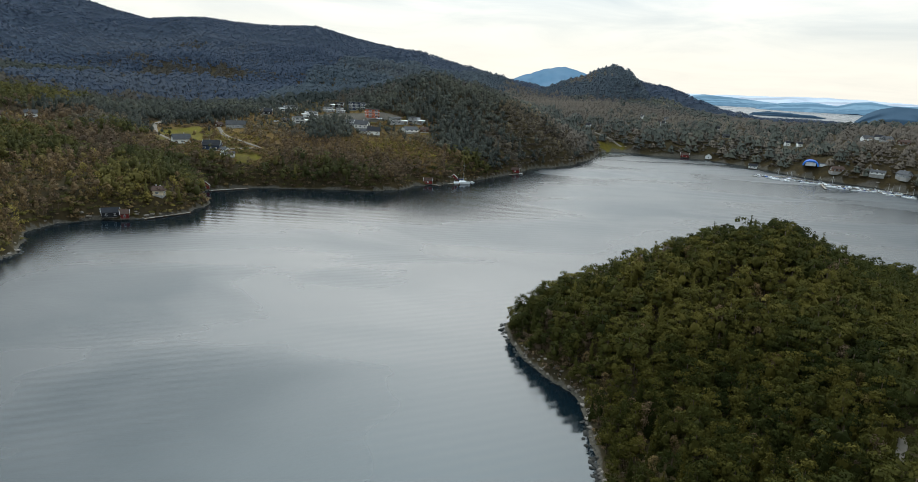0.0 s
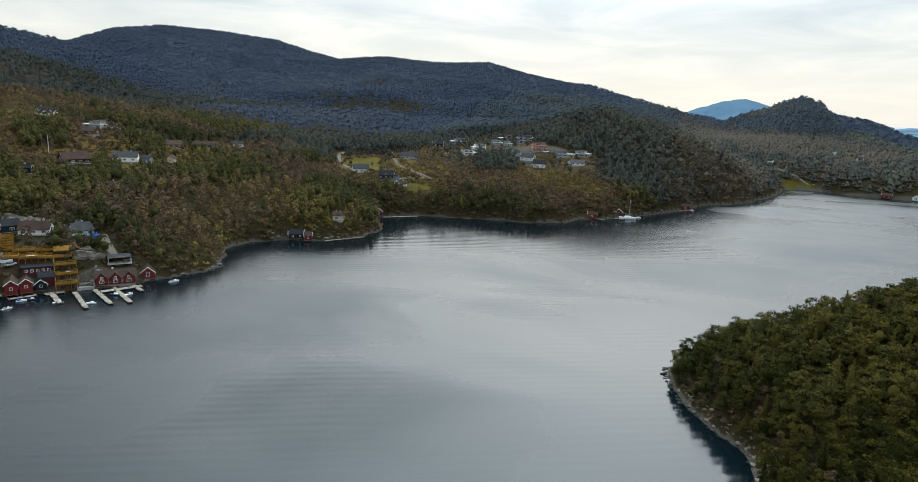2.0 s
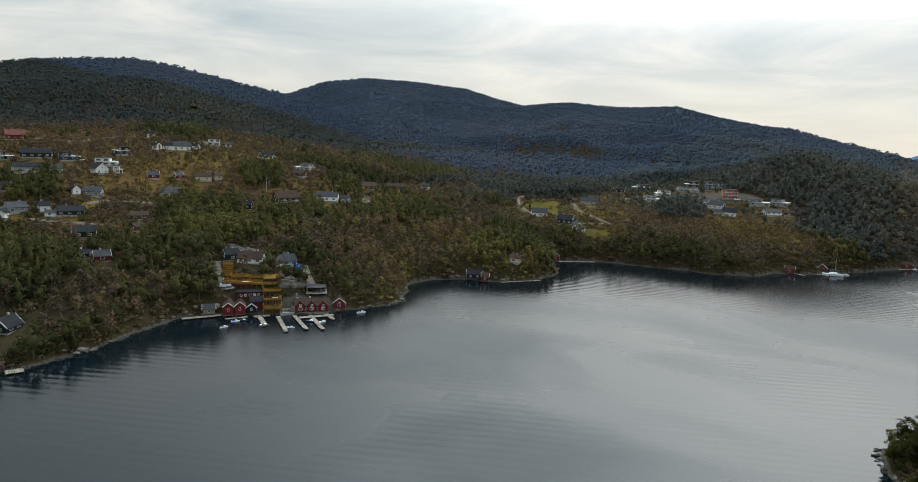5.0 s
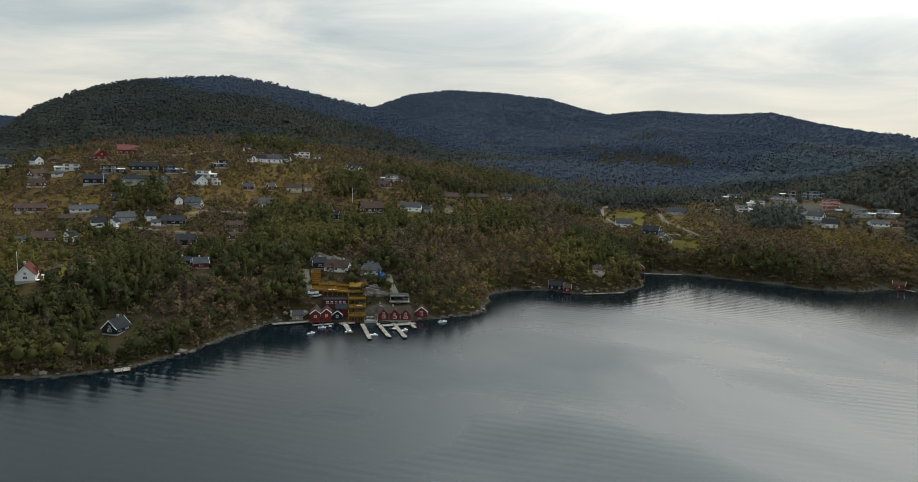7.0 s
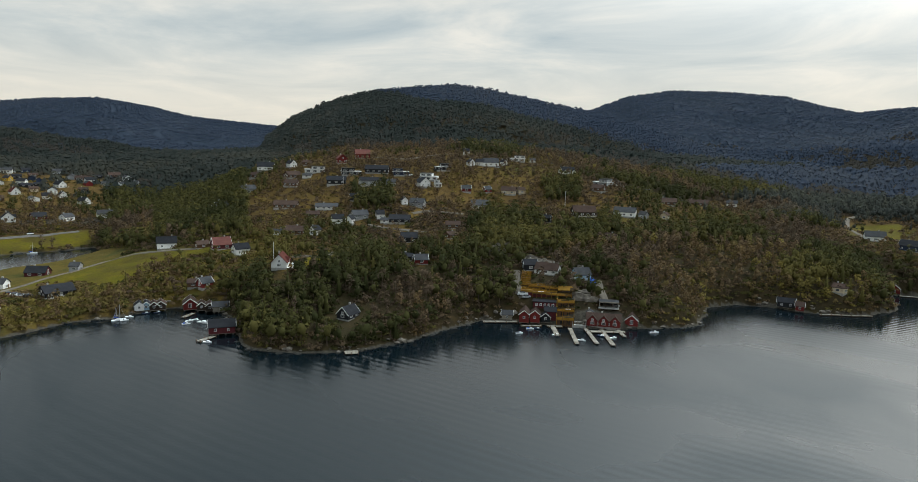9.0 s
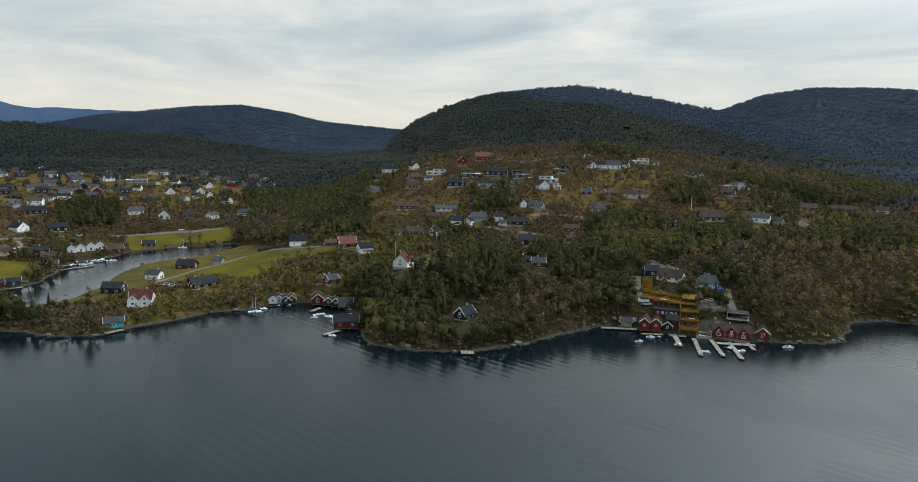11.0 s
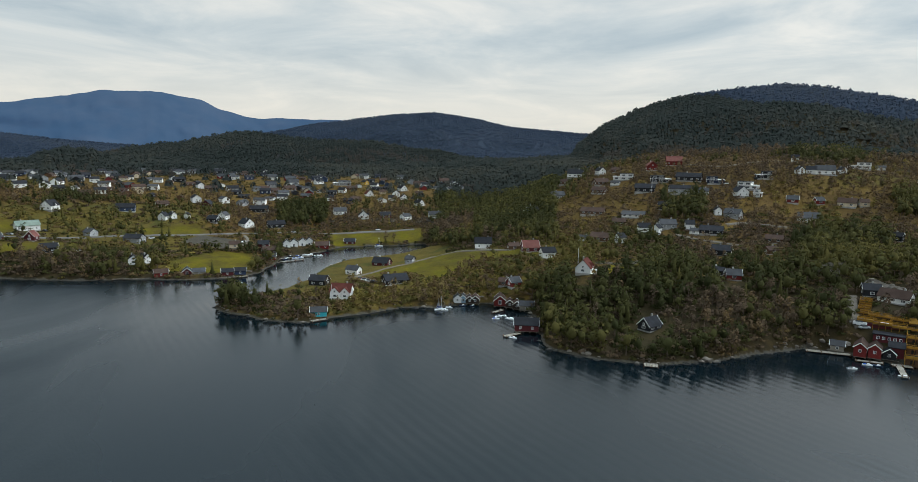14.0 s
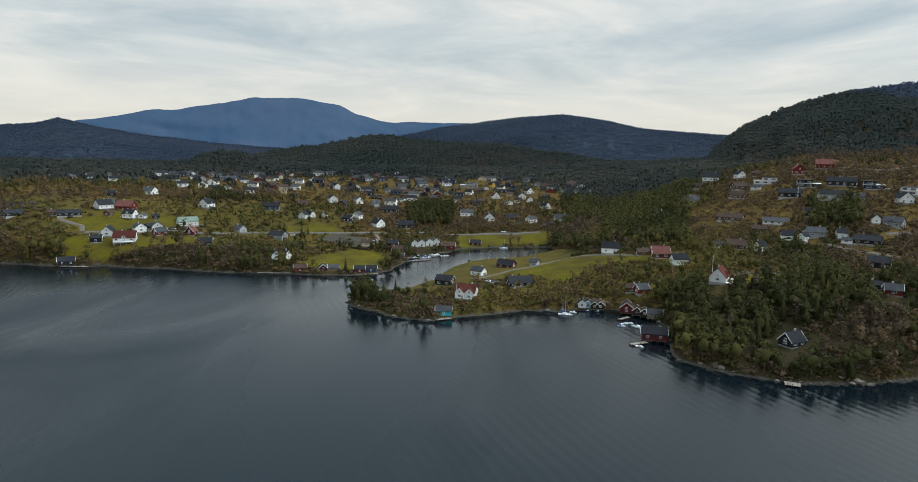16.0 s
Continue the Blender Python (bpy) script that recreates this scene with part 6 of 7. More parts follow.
def boat_hall():
    """The marina's arched hall."""
    x, y = 358, 684
    SITES.append((x, y, 18))
    h = empty("boat_hall", x, y, max(1.0, level(x, y)), -28, "blue arched boat hall with a white front at the marina", "hall")
    def arch(r0, length, y0, thick):
        bm = bmesh.new()
        rows = []
        for k in range(13):
            a = math.pi * k / 12
            rows.append([bm.verts.new((math.cos(a) * r, yy, math.sin(a) * r * 0.72)) for r, yy in ((r0, y0), (r0, y0 + length), (r0 - thick, y0 + length), (r0 - thick, y0))])
        for p, q in zip(rows, rows[1:]):
            for i in range(4):
                j = (i + 1) % 4
                bm.faces.new((p[i], q[i], q[j], p[j]))
        bm.faces.new(rows[0]); bm.faces.new(rows[-1][::-1])
        bmesh.ops.recalc_face_normals(bm, faces=bm.faces)
        return bm
    part("roof", arch(7.5, 16, -8, 0.4), CANVAS_B, h)
    part("trim", arch(7.8, 1.0, -9.0, 1.6), BRIGHT_BLUE, h)
    part("gate", box(0, -7.6, 1.8, 9.5, 0.3, 3.6), GELCOAT, h)
    part("side_building", box(12, -3, 1.5, 8, 7, 3.0), WHITE, h)
    part("side_roof", box(12, -3, 3.2, 8.8, 7.8, 0.35), R_GREY, h)


boat_hall()


def flagpole(x, y, tall):
    p = empty("flagpole", x, y, level(x, y), 0, "white painted flagpole in a garden", "flagpole", "flagpoles in the gardens")
    part("pole", box(0, 0, tall / 2, 0.22, 0.22, tall, taper=0.5), GELCOAT, p)
    part("base", box(0, 0, 0.2, 0.6, 0.6, 0.8), CONCRETE, p)


flagpole(-354, 337, 11); flagpole(-331, 112, 11); flagpole(-329, -16, 9); flagpole(-470, 214, 12); flagpole(-505, 130, 10)


# ---- parked cars ----
CAR_PAINT = {"white": GELCOAT, "silver": METAL, "black": BLACK, "red": REDB, "blue": NAVY}


def car(x, y, yaw, colour, van=False):
    """A parked car, its nose along its own x."""
    c = empty("van" if van else "car", x, y, level(x, y) + 0.05, yaw, f"{colour} {'van' if van else 'hatchback car'} parked on gravel", "van" if van else "car", "parked cars")
    SITES.append((x, y, 3.0))
    length, h = (5.2, 1.3) if van else (4.3, 0.75)
    body = bmesh.new()
    add_box(body, 0, 0, 0.35 + h / 2, length, 1.8, h, taper=0.95)
    bmesh.ops.bevel(body, geom=body.edges[:], offset=0.12, segments=2, affect="EDGES")
    part("body", body, CAR_PAINT[colour], c)
    part("cabin", box(-0.25, 0, 0.35 + h + 0.28, length * 0.52, 1.6, 0.6, taper=0.8), GLASS, c)
    for i in (-1, 1):
        for j in (-1, 1):
            w = bmesh.new()
            bmesh.ops.create_cone(w, cap_ends=True, segments=12, radius1=0.33, radius2=0.33, depth=0.22)
            bmesh.ops.rotate(w, verts=w.verts, cent=(0, 0, 0), matrix=Matrix.Rotation(radians(90), 3, "X"))
            bmesh.ops.translate(w, verts=w.verts, vec=(i * length * 0.31, j * 0.82, 0.33))
            part("wheel", w, BLACK, c)


car(-372.4, 0.5, 64, "white")
car(-369.3, 2.8, 94, "silver")
car(-366.8, 5.5, 76, "black")
car(-376.3, -1.9, 101, "red")
car(-490.6, -234.7, 128, "white")
car(-472.8, -232.4, 73, "silver")
car(-497.9, -222.0, 65, "black")
car(-506.0, -153.4, 141, "white")
car(-456.3, -182.8, 88, "white", True)
car(-452.8, -263.5, 94, "white")
car(-471.6, -309.3, 173, "black")
car(-238.9, 202.7, 47, "white", True)
car(-236.5, 202.9, 83, "silver")
car(-237.3, 233.8, 43, "white", True)
car(-209.7, 231.0, 56, "black")
car(-207.4, 232.5, 7, "silver")
car(-463.9, 269.6, 73, "white")
car(-460.9, 292.7, 94, "black")
car(-456.7, 353.1, 55, "silver")
car(-319.8, 119.6, 94, "white")
car(-386.0, 181.6, 82, "silver")
car(-170.5, 469.3, -24, "white", True)
car(-169.5, 600.5, 42, "white")
car(-126.3, 624.0, 21, "silver")
car(-79.5, 621.7, -13, "white", True)
car(-49.1, 614.4, -42, "black")
car(-515.0, -90.4, 137, "white")
car(-556.2, -57.4, 93, "silver")
car(-575.5, 12.7, 111, "white")


# ---- the town on the plateau ----
def far_house(x, y, yaw, L, B, style):
    wall, roof, eave, rise, label = STYLES[style]
    eave, rise = eave * 0.74, rise * 0.85
    SITES.append((x, y, L * 0.55))
    h = empty("house", x, y, level(x, y) + 0.1, yaw, label, "house", "town on the plateau")
    ridge = eave + rise * B
    part("wall", gable_prism(L, B, eave, ridge, -2.0), wall, h)
    part("roof", gable_roof(L, B, eave, ridge, 0.4), roof, h)
    link_mesh("window", WIN["wide"], h, pose(-L * 0.25, -B / 2 - 0.03, 1.7))
    link_mesh("window", WIN["wide"], h, pose(L * 0.22, -B / 2 - 0.03, 1.7))
    link_mesh("window", WIN["small"], h, pose(L / 2 + 0.03, 0, 1.7, 0, 0, 90))


def town():
    rng = random.Random(8)
    xs, ys = [p[0] for p in TOWN], [p[1] for p in TOWN]
    done, tries = 0, 0
    while done < 185 and tries < 9000:
        tries += 1
        x, y = rng.uniform(min(xs), max(xs)), rng.uniform(min(ys), max(ys))
        if not inside(TOWN, np.array([x]), np.array([y]))[0] or any((x - a) ** 2 + (y - b) ** 2 < 11.5 ** 2 for a, b, r in SITES):
            continue
        st = rng.choice(("white_dark", "white_low", "white_grey", "white_dark", "dark", "dark_low", "grey", "brown", "brown", "red", "cream", "navy"))
        L = rng.uniform(8, 12.5)
        far_house(round(x, 1), round(y, 1), math.degrees(math.atan2(-x, y)) + rng.choice((0, 0, 90)) + rng.uniform(-22, 22), L, min(8.5, L * 0.65), st)
        done += 1


town()


# ---- woods ----
def clump_tris(rng, centres, radius, per, size, squash=0.62):
    """Leaf triangles round clump centres, turned outwards from each clump."""
    n = len(centres) * per
    c = np.repeat(centres, per, 0)
    d = rng.normal(size=(n, 3)); d /= np.linalg.norm(d, axis=1)[:, None]
    d[:, 2] = np.abs(d[:, 2]) * rng.choice([1, 1, 1, -0.6], n)
    p = c + d * radius * np.array([1, 1, squash]) * rng.uniform(0.65, 1.05, (n, 1))
    t1 = np.cross(d, rng.normal(size=(n, 3))); t1 /= np.linalg.norm(t1, axis=1)[:, None] + 1e-9
    t2 = np.cross(d, t1)
    s = size * rng.uniform(0.7, 1.3, (n, 1))
    return np.stack([p + t1 * s, p - t1 * s * 0.5 + t2 * s * 0.87 - d * s * 0.35, p - t1 * s * 0.5 - t2 * s * 0.87 - d * s * 0.35], 1)


def trunk_tris(h, r, sides, lean=(0, 0)):
    tri = []
    for k in range(sides):
        a, b = 2 * math.pi * k / sides, 2 * math.pi * (k + 1) / sides
        A, B = (math.cos(a) * r, math.sin(a) * r, -0.6), (math.cos(b) * r, math.sin(b) * r, -0.6)
        C, D = (math.cos(b) * r * 0.35 + lean[0], math.sin(b) * r * 0.35 + lean[1], h), (math.cos(a) * r * 0.35 + lean[0], math.sin(a) * r * 0.35 + lean[1], h)
        tri += [(A, B, C), (A, C, D)]
    return np.array(tri, float)


def core_tris(rng, cx, cz, rx, rz):
    """A rough dark mass inside a crown."""
    g = (1 + 5 ** 0.5) / 2
    v = np.array([(-1, g, 0), (1, g, 0), (-1, -g, 0), (1, -g, 0), (0, -1, g), (0, 1, g), (0, -1, -g), (0, 1, -g), (g, 0, -1), (g, 0, 1), (-g, 0, -1), (-g, 0, 1)]) / 1.9
    v = v * rng.uniform(0.75, 1.1, (12, 1)) * np.array([rx, rx, rz]) + np.array([cx, 0, cz])
    f = [(0, 11, 5), (0, 5, 1), (0, 1, 7), (0, 7, 10), (0, 10, 11), (1, 5, 9), (5, 11, 4), (11, 10, 2), (10, 7, 6), (7, 1, 8), (3, 9, 4), (3, 4, 2), (3, 2, 6), (3, 6, 8), (3, 8, 9), (4, 9, 5), (2, 4, 11), (6, 2, 10), (8, 6, 7), (9, 8, 1)]
    return v[np.array(f)]


def pine_template(rng, h, clumps, per, radius, size, low=0.27, heart=0.46):
    """A Scots pine: bare lower trunk, uneven flat-topped crown."""
    R = h * rng.uniform(0.26, 0.34)
    u = rng.uniform(0, 1, clumps)
    ang = np.arange(clumps) * 2.4 + rng.uniform(0, 6)
    z = h * (low + (0.97 - low) * u)
    rr = R * np.sqrt(np.clip(1 - ((u - 0.35) / 0.72) ** 2, 0.04, 1)) * rng.uniform(0.45, 1.0, clumps)
    cen = np.stack([np.cos(ang) * rr, np.sin(ang) * rr, z], 1)
    core = core_tris(rng, 0, h * (low + 0.97) / 2 - 0.4, R * heart, h * (0.97 - low) * (heart * 0.6))
    return np.concatenate([clump_tris(rng, cen, radius, per, size), core]), trunk_tris(h * 0.86, h * 0.018 + 0.04, 5 if clumps > 15 else 3, rng.uniform(-0.4, 0.4, 2))


def fir_template(rng, h, clumps, per, radius, size):
    """A dense young spruce: a narrow cone of needle clumps."""
    u = (np.arange(clumps) + rng.uniform(0, 1, clumps)) / clumps
    ang = np.arange(clumps) * 2.4
    rr = h * 0.17 * (1 - u) ** 0.8 * rng.uniform(0.6, 1.05, clumps)
    cen = np.stack([np.cos(ang) * rr, np.sin(ang) * rr, h * (0.08 + 0.90 * u)], 1)
    T = clump_tris(rng, cen, radius, per, size, 0.6)
    k = np.repeat(1.15 - 0.75 * u, per)[:, None, None]
    c = np.repeat(cen, per, 0)[:, None]
    a = np.arange(7) * 2 * math.pi / 7
    ring = np.stack([np.cos(a) * h * 0.13, np.sin(a) * h * 0.13, np.full(7, h * 0.06)], 1)
    cone = np.array([(ring[i], ring[(i + 1) % 7], (0, 0, h * 0.95)) for i in range(7)])
    return np.concatenate([c + (T - c) * k, cone]), trunk_tris(h * 0.9, h * 0.016 + 0.03, 3)


def birch_template(rng, h, clumps, per, radius, size):
    """A birch or alder in early leaf: thin upright crown with gaps."""
    u = rng.uniform(0, 1, clumps)
    ang = rng.uniform(0, 6.28, clumps)
    rr = h * 0.24 * np.sin(np.clip(u * 0.85 + 0.15, 0, 1) * math.pi) * rng.uniform(0.3, 1.0, clumps)
    cen = np.stack([np.cos(ang) * rr, np.sin(ang) * rr, h * (0.25 + 0.72 * u)], 1)
    return clump_tris(rng, cen, radius, per, size, 1.0), trunk_tris(h * 0.9, h * 0.012 + 0.03, 3)


def blob_template(rng, h, n):
    """A far tree: a ragged cone or dome of a few facets."""
    conic = rng.uniform() < 0.6
    R = h * (0.50 if conic else 0.60)
    a = np.arange(n) * 2 * math.pi / n + rng.uniform(0, 6)
    ring = np.stack([np.cos(a) * R * rng.uniform(0.7, 1.2, n), np.sin(a) * R * rng.uniform(0.7, 1.2, n), h * rng.uniform(0.02, 0.25, n)], 1)
    mid = ring * np.array([0.6, 0.6, 1]) + np.array([0, 0, h * (0.42 if conic else 0.62)])
    top = np.array([R * rng.uniform(-0.1, 0.1), 0, h])
    tri = []
    for k in range(n):
        j = (k + 1) % n
        tri += [(ring[k], ring[j], mid[k]), (mid[k], mid[j] * 0.98, top)]
    return np.array(tri)


def scatter(rng, cell, r0, r1, az0=-40.0, az1=131.0):
    """Jittered points over the land between two ranges."""
    g = np.arange(-r1, r1, cell)
    X, Y = np.meshgrid(g, g)
    X = (X + rng.uniform(-0.5, 0.5, X.shape) * cell).ravel(); Y = (Y + rng.uniform(-0.5, 0.5, Y.shape) * cell).ravel()
    r, a = np.hypot(X, Y), np.degrees(np.arctan2(-X, Y))
    k = (r > r0) & (r < r1) & (a > az0) & (a < az1)
    return X[k], Y[k]


def cover_at(x, y, garden=1.0):
    heath, open_ = np.zeros(len(x)), np.zeros(len(x), bool)
    for poly in HEATHS:
        d = edge_distance(poly, x, y)
        heath = np.maximum(heath, np.clip(0.5 + np.where(inside(poly, x, y), d, -d) / 30, 0, 1))
    for poly in FIELDS + BARE + GLADES:
        open_ |= inside(poly, x, y)
    for w, line in ROADS:
        open_ |= edge_distance(line, x, y, False) < w * 0.5 + 1.8
    near = np.hypot(x, y) < 900
    idx = np.nonzero(near)[0]
    for sx, sy, sr in SITES:
        r = math.hypot(sx, sy)
        for k in (0.0, 0.75, 1.5):       # the garden lies open towards the fjord
            cx, cy = sx - sx / r * sr * k, sy - sy / r * sr * k
            open_[idx] |= (x[idx] - cx) ** 2 + (y[idx] - cy) ** 2 < (sr * (1 - 0.2 * k) * garden) ** 2
    return heath, open_


def crown_normals(tris, lift):
    """Soft normals that round a crown as one mass; the triangles are turned to face the same way."""
    T = tris.reshape(-1, 3)
    centre = np.array([0, 0, T[:, 2].min() + 0.40 * np.ptp(T[:, 2])])
    n = (T - centre) / (np.ptp(T, axis=0) + 1e-6)
    n /= np.linalg.norm(n, axis=1)[:, None] + 1e-6
    n[:, 2] += lift
    n = (n / (np.linalg.norm(n, axis=1)[:, None] + 1e-6)).reshape(-1, 3, 3)
    face = np.cross(tris[:, 1] - tris[:, 0], tris[:, 2] - tris[:, 0])
    turn = (face * n.mean(1)).sum(1) < 0
    tris, n = tris.copy(), n.copy()
    tris[turn], n[turn] = tris[turn][:, ::-1], n[turn][:, ::-1]
    face /= np.linalg.norm(face, axis=1)[:, None] + 1e-9
    face[turn] *= -1
    n = n + 0.35 / (1 + lift) * face[:, None]
    return tris, (n / (np.linalg.norm(n, axis=2)[:, :, None] + 1e-6)).reshape(-1, 3)


def merge(name, placements, templates, mat_leaf, label, with_trunk=True, category="forest", lift=0.75):
    """One mesh from many placed templates. placements: x, y, z, scale, turn, which, tint."""
    V, M, Tn, Nn = [], [], [], []
    for w in range(len(templates)):
        P = placements[placements[:, 5].astype(int) == w]
        if not len(P):
            continue
        leaf, trunk = templates[w]
        for tris, mi in ((leaf, 0), (trunk, 1)):
            if tris is None or (mi and not with_trunk):
                continue
            c, s = np.cos(P[:, 4]), np.sin(P[:, 4])
            tris, soft = crown_normals(tris, lift)
            T = tris.reshape(-1, 3)
            Nn.append(np.stack([soft[None, :, 0] * c[:, None] - soft[None, :, 1] * s[:, None], soft[None, :, 0] * s[:, None] + soft[None, :, 1] * c[:, None],
                                np.repeat(soft[None, :, 2], len(P), 0)], -1).reshape(-1, 3))
            x = (T[None, :, 0] * c[:, None] - T[None, :, 1] * s[:, None]) * P[:, 3:4] + P[:, 0:1]
            y = (T[None, :, 0] * s[:, None] + T[None, :, 1] * c[:, None]) * P[:, 3:4] + P[:, 1:2]
            z = T[None, :, 2] * P[:, 3:4] + P[:, 2:3]
            V.append(np.stack([x, y, z], -1).reshape(-1, 3))
            M.append(np.full(len(P) * len(tris), mi)); Tn.append(np.repeat(P[:, 6], len(T)))
    V, M, Tn = np.concatenate(V), np.concatenate(M), np.concatenate(Tn)
    me = grid_mesh(name, V, np.arange(len(V)).reshape(-1, 3), [mat_leaf, BARK])
    me.polygons.foreach_set("material_index", M.astype(np.int32))
    at = me.attributes.new("tint", "FLOAT", "POINT")
    at.data.foreach_set("value", Tn.astype(np.float32))
    if category in ("forest", "scrub", "undergrowth"):
        me.polygons.foreach_set("use_smooth", np.ones(len(me.polygons), bool))
        me.attributes.new("custom_normal", "FLOAT_VECTOR", "POINT").data.foreach_set("vector", np.concatenate(Nn).astype(np.float32).ravel())
    return tagged(new(name, me), label, category, kind="stuff")


def place(rng, x, y, n_templates, s0, s1, patch=60, spread=0.22):
    z = height(x, y)
    tint = np.clip(0.45 + 0.40 * fbm(x, y, patch, 2, 77) + rng.normal(0, spread, len(x)), 0, 1)
    return np.stack([x, y, z - 0.1, rng.uniform(s0, s1, len(x)), rng.uniform(0, 6.28, len(x)), rng.integers(0, n_templates, len(x)), tint], 1)


def lee_thin(rng, x, y, steps=40):
    """Thinner stands on the far side of the ridges, away from the fjord."""
    z = height(x, y) + 8
    r = np.hypot(x, y)
    hid = np.zeros(len(x), bool)
    for f in np.linspace(0.25, 0.985, steps):
        hid |= height_fast(x * f, y * f) > 80 + (z - 80) * f
    return ~hid | (rng.uniform(size=len(x)) < 0.22)


FAST = {}


def height_fast(x, y, cell=12.0, span=3200):
    """Heights from a coarse table, for looking along slopes."""
    if not FAST:
        g = np.arange(-span, span + 1, cell)
        X, Y = np.meshgrid(g, g, indexing="ij")
        m = (Y > -span * 0.75)
        H = np.zeros(X.shape)
        H[m] = height(X[m], Y[m])
        FAST["h"] = H
    i = np.clip(((x + span) / cell).astype(int), 0, FAST["h"].shape[0] - 1)
    j = np.clip(((y + span) / cell).astype(int), 0, FAST["h"].shape[1] - 1)
    return FAST["h"][i, j]


def plant():
    rng = np.random.default_rng(11)
    # woods across the water, out to 720 m
    pines = [pine_template(rng, rng.uniform(8.5, 12), 8, 10, 1.7, 0.56, 0.2, 0.58) for _ in range(9)] + [fir_template(rng, rng.uniform(10, 13), 11, 8, 1.1, 0.55) for _ in range(2)]
    birches = [birch_template(rng, rng.uniform(6, 10), 9, 8, 1.6, 0.58) for _ in range(6)]
    x, y = scatter(rng, 4.4, 215, 730)
    keep = ~inside(HEADLAND_NEAR, x, y)
    x, y = x[keep], y[keep]
    d = shore_side(x, y)
    heath, open_ = cover_at(x, y)
    gap = fbm(x, y, 38, 3, 55)
    thick = np.zeros(len(x), bool)
    for poly in THICKETS:
        thick |= inside(poly, x, y)
    grove = np.zeros(len(x), bool)
    for poly in GROVES:
        grove |= inside(poly, x, y)
    lea = np.zeros(len(x), bool)
    for poly in MEADOWS:
        lea |= inside(poly, x, y)
    town = inside(TOWN, x, y) & ~lea
    hedge = (x < -380) & (y < -95) & (d < 13)               # bare bushes along the western shore
    chance = np.where(grove, 0.95, np.where(thick | hedge, 0.70, np.where(lea | town, np.where(town, 0.30, 0.20), np.where(heath > 0.5, 0.52 + 0.46 * np.clip(gap, -0.8, 1), np.where((d < 62) | (np.hypot(x, y) > 560), np.clip(0.78 + 0.35 * gap, 0.3, 0.95), np.clip(0.50 + 0.55 * gap, 0.08, 0.9))))))
    keep = (d > 1.5) & ~open_ & (rng.uniform(size=len(x)) < chance)
    keep[keep] = lee_thin(rng, x[keep], y[keep])
    gx, gy = -327 + rng.normal(0, 5, 18), -60 + rng.normal(0, 6, 18)          # the small grove on the point
    ok = shore_side(gx, gy) > 2.5
    gx, gy = gx[ok], gy[ok]
    x, y, heath, d, thick, grove = x[keep], y[keep], heath[keep] * ~grove[keep], d[keep], (thick | hedge)[keep], grove[keep]
    leafy = fbm(x, y, 75, 3, 66) + np.where(y > 250, 0.12, 0.5) * thick - 2.0 * grove + 0.38 * (heath - 0.3) + 0.05 * np.exp(-d / 12)
    isb = leafy + rng.normal(0, 0.16, len(x)) > 0.14
    P = place(rng, x[~isb], y[~isb], len(pines), 0.7, 1.22)
    P[:, 3] *= np.where(heath[~isb] > 0.5, 0.7, 1.0)
    P = np.concatenate([P, place(rng, gx, gy, len(pines), 0.7, 1.0)])
    back = (np.hypot(P[:, 0], P[:, 1]) > 560) & (P[:, 0] > -350)
    merge("pine_wood", P[~back], pines, PINE, "dense dark pine and spruce woods on the slopes")
    coarse = [pine_template(rng, rng.uniform(8.5, 11), 6, 7, 1.9, 0.75, 0.2, 0.62) for _ in range(9)] + [fir_template(rng, rng.uniform(10, 13), 7, 6, 1.3, 0.75) for _ in range(2)]
    merge("slope_wood", P[back], coarse, HAZY_BAY_PINE, "dark conifer woods on the knoll behind the bay, greyed for haze")
    P = place(rng, x[isb], y[isb], len(birches), 0.6, 1.15)
    P[:, 3] *= np.where(heath[isb] > 0.5, 0.75, 1.0)
    back = (np.hypot(P[:, 0], P[:, 1]) > 560) & (P[:, 0] > -300)
    merge("birch_wood", P[~back], birches, BIRCH, "bare brownish birch and alder thickets in early spring")
    merge("slope_birches", P[back], birches, HAZY_BAY_BIRCH, "bare birches among the conifers behind the bay, greyed for haze")
    # heath scrub round the houses
    bushes = [(clump_tris(rng, np.array([[0, 0, 0.5], [0.8, 0.3, 0.4], [-0.5, 0.6, 0.35]]), 0.9, 8, 0.36, 0.6), None) for _ in range(4)]
    x, y = scatter(rng, 4.3, 215, 660)
    d = shore_side(x, y)
    heath, open_ = cover_at(x, y, 0.62)
    smooth = inside(MEADOWS[0], x, y) | inside(MEADOWS[-1], x, y)
    keep = (d > 1.5) & (heath > 0.35) & ~open_ & (rng.uniform(size=len(x)) < np.where(smooth, 0.32, 0.72))
    merge("heath_scrub", place(rng, x[keep], y[keep], 4, 0.5, 2.3), bushes, BIRCH, "low brown scrub and heather on open ground", False, "scrub")
    x, y = scatter(rng, 6.5, 215, 930)
    d = shore_side(x, y)
    heath, open_ = cover_at(x, y, 0.62)
    keep = (d > 2) & ((heath > 0.35) | inside(TOWN, x, y)) & ~open_ & (rng.uniform(size=len(x)) < np.where(fbm(x, y, 45, 3, 91) > 0.0, 0.8, 0.3))
    merge("juniper_scrub", place(rng, x[keep], y[keep], 4, 0.7, 2.2), bushes, BROWN_SCRUB, "olive juniper and garden shrubs between the houses", False, "scrub")
    # undergrowth along the wood's edge above the shore
    x, y = scatter(rng, 2.7, 215, 600)
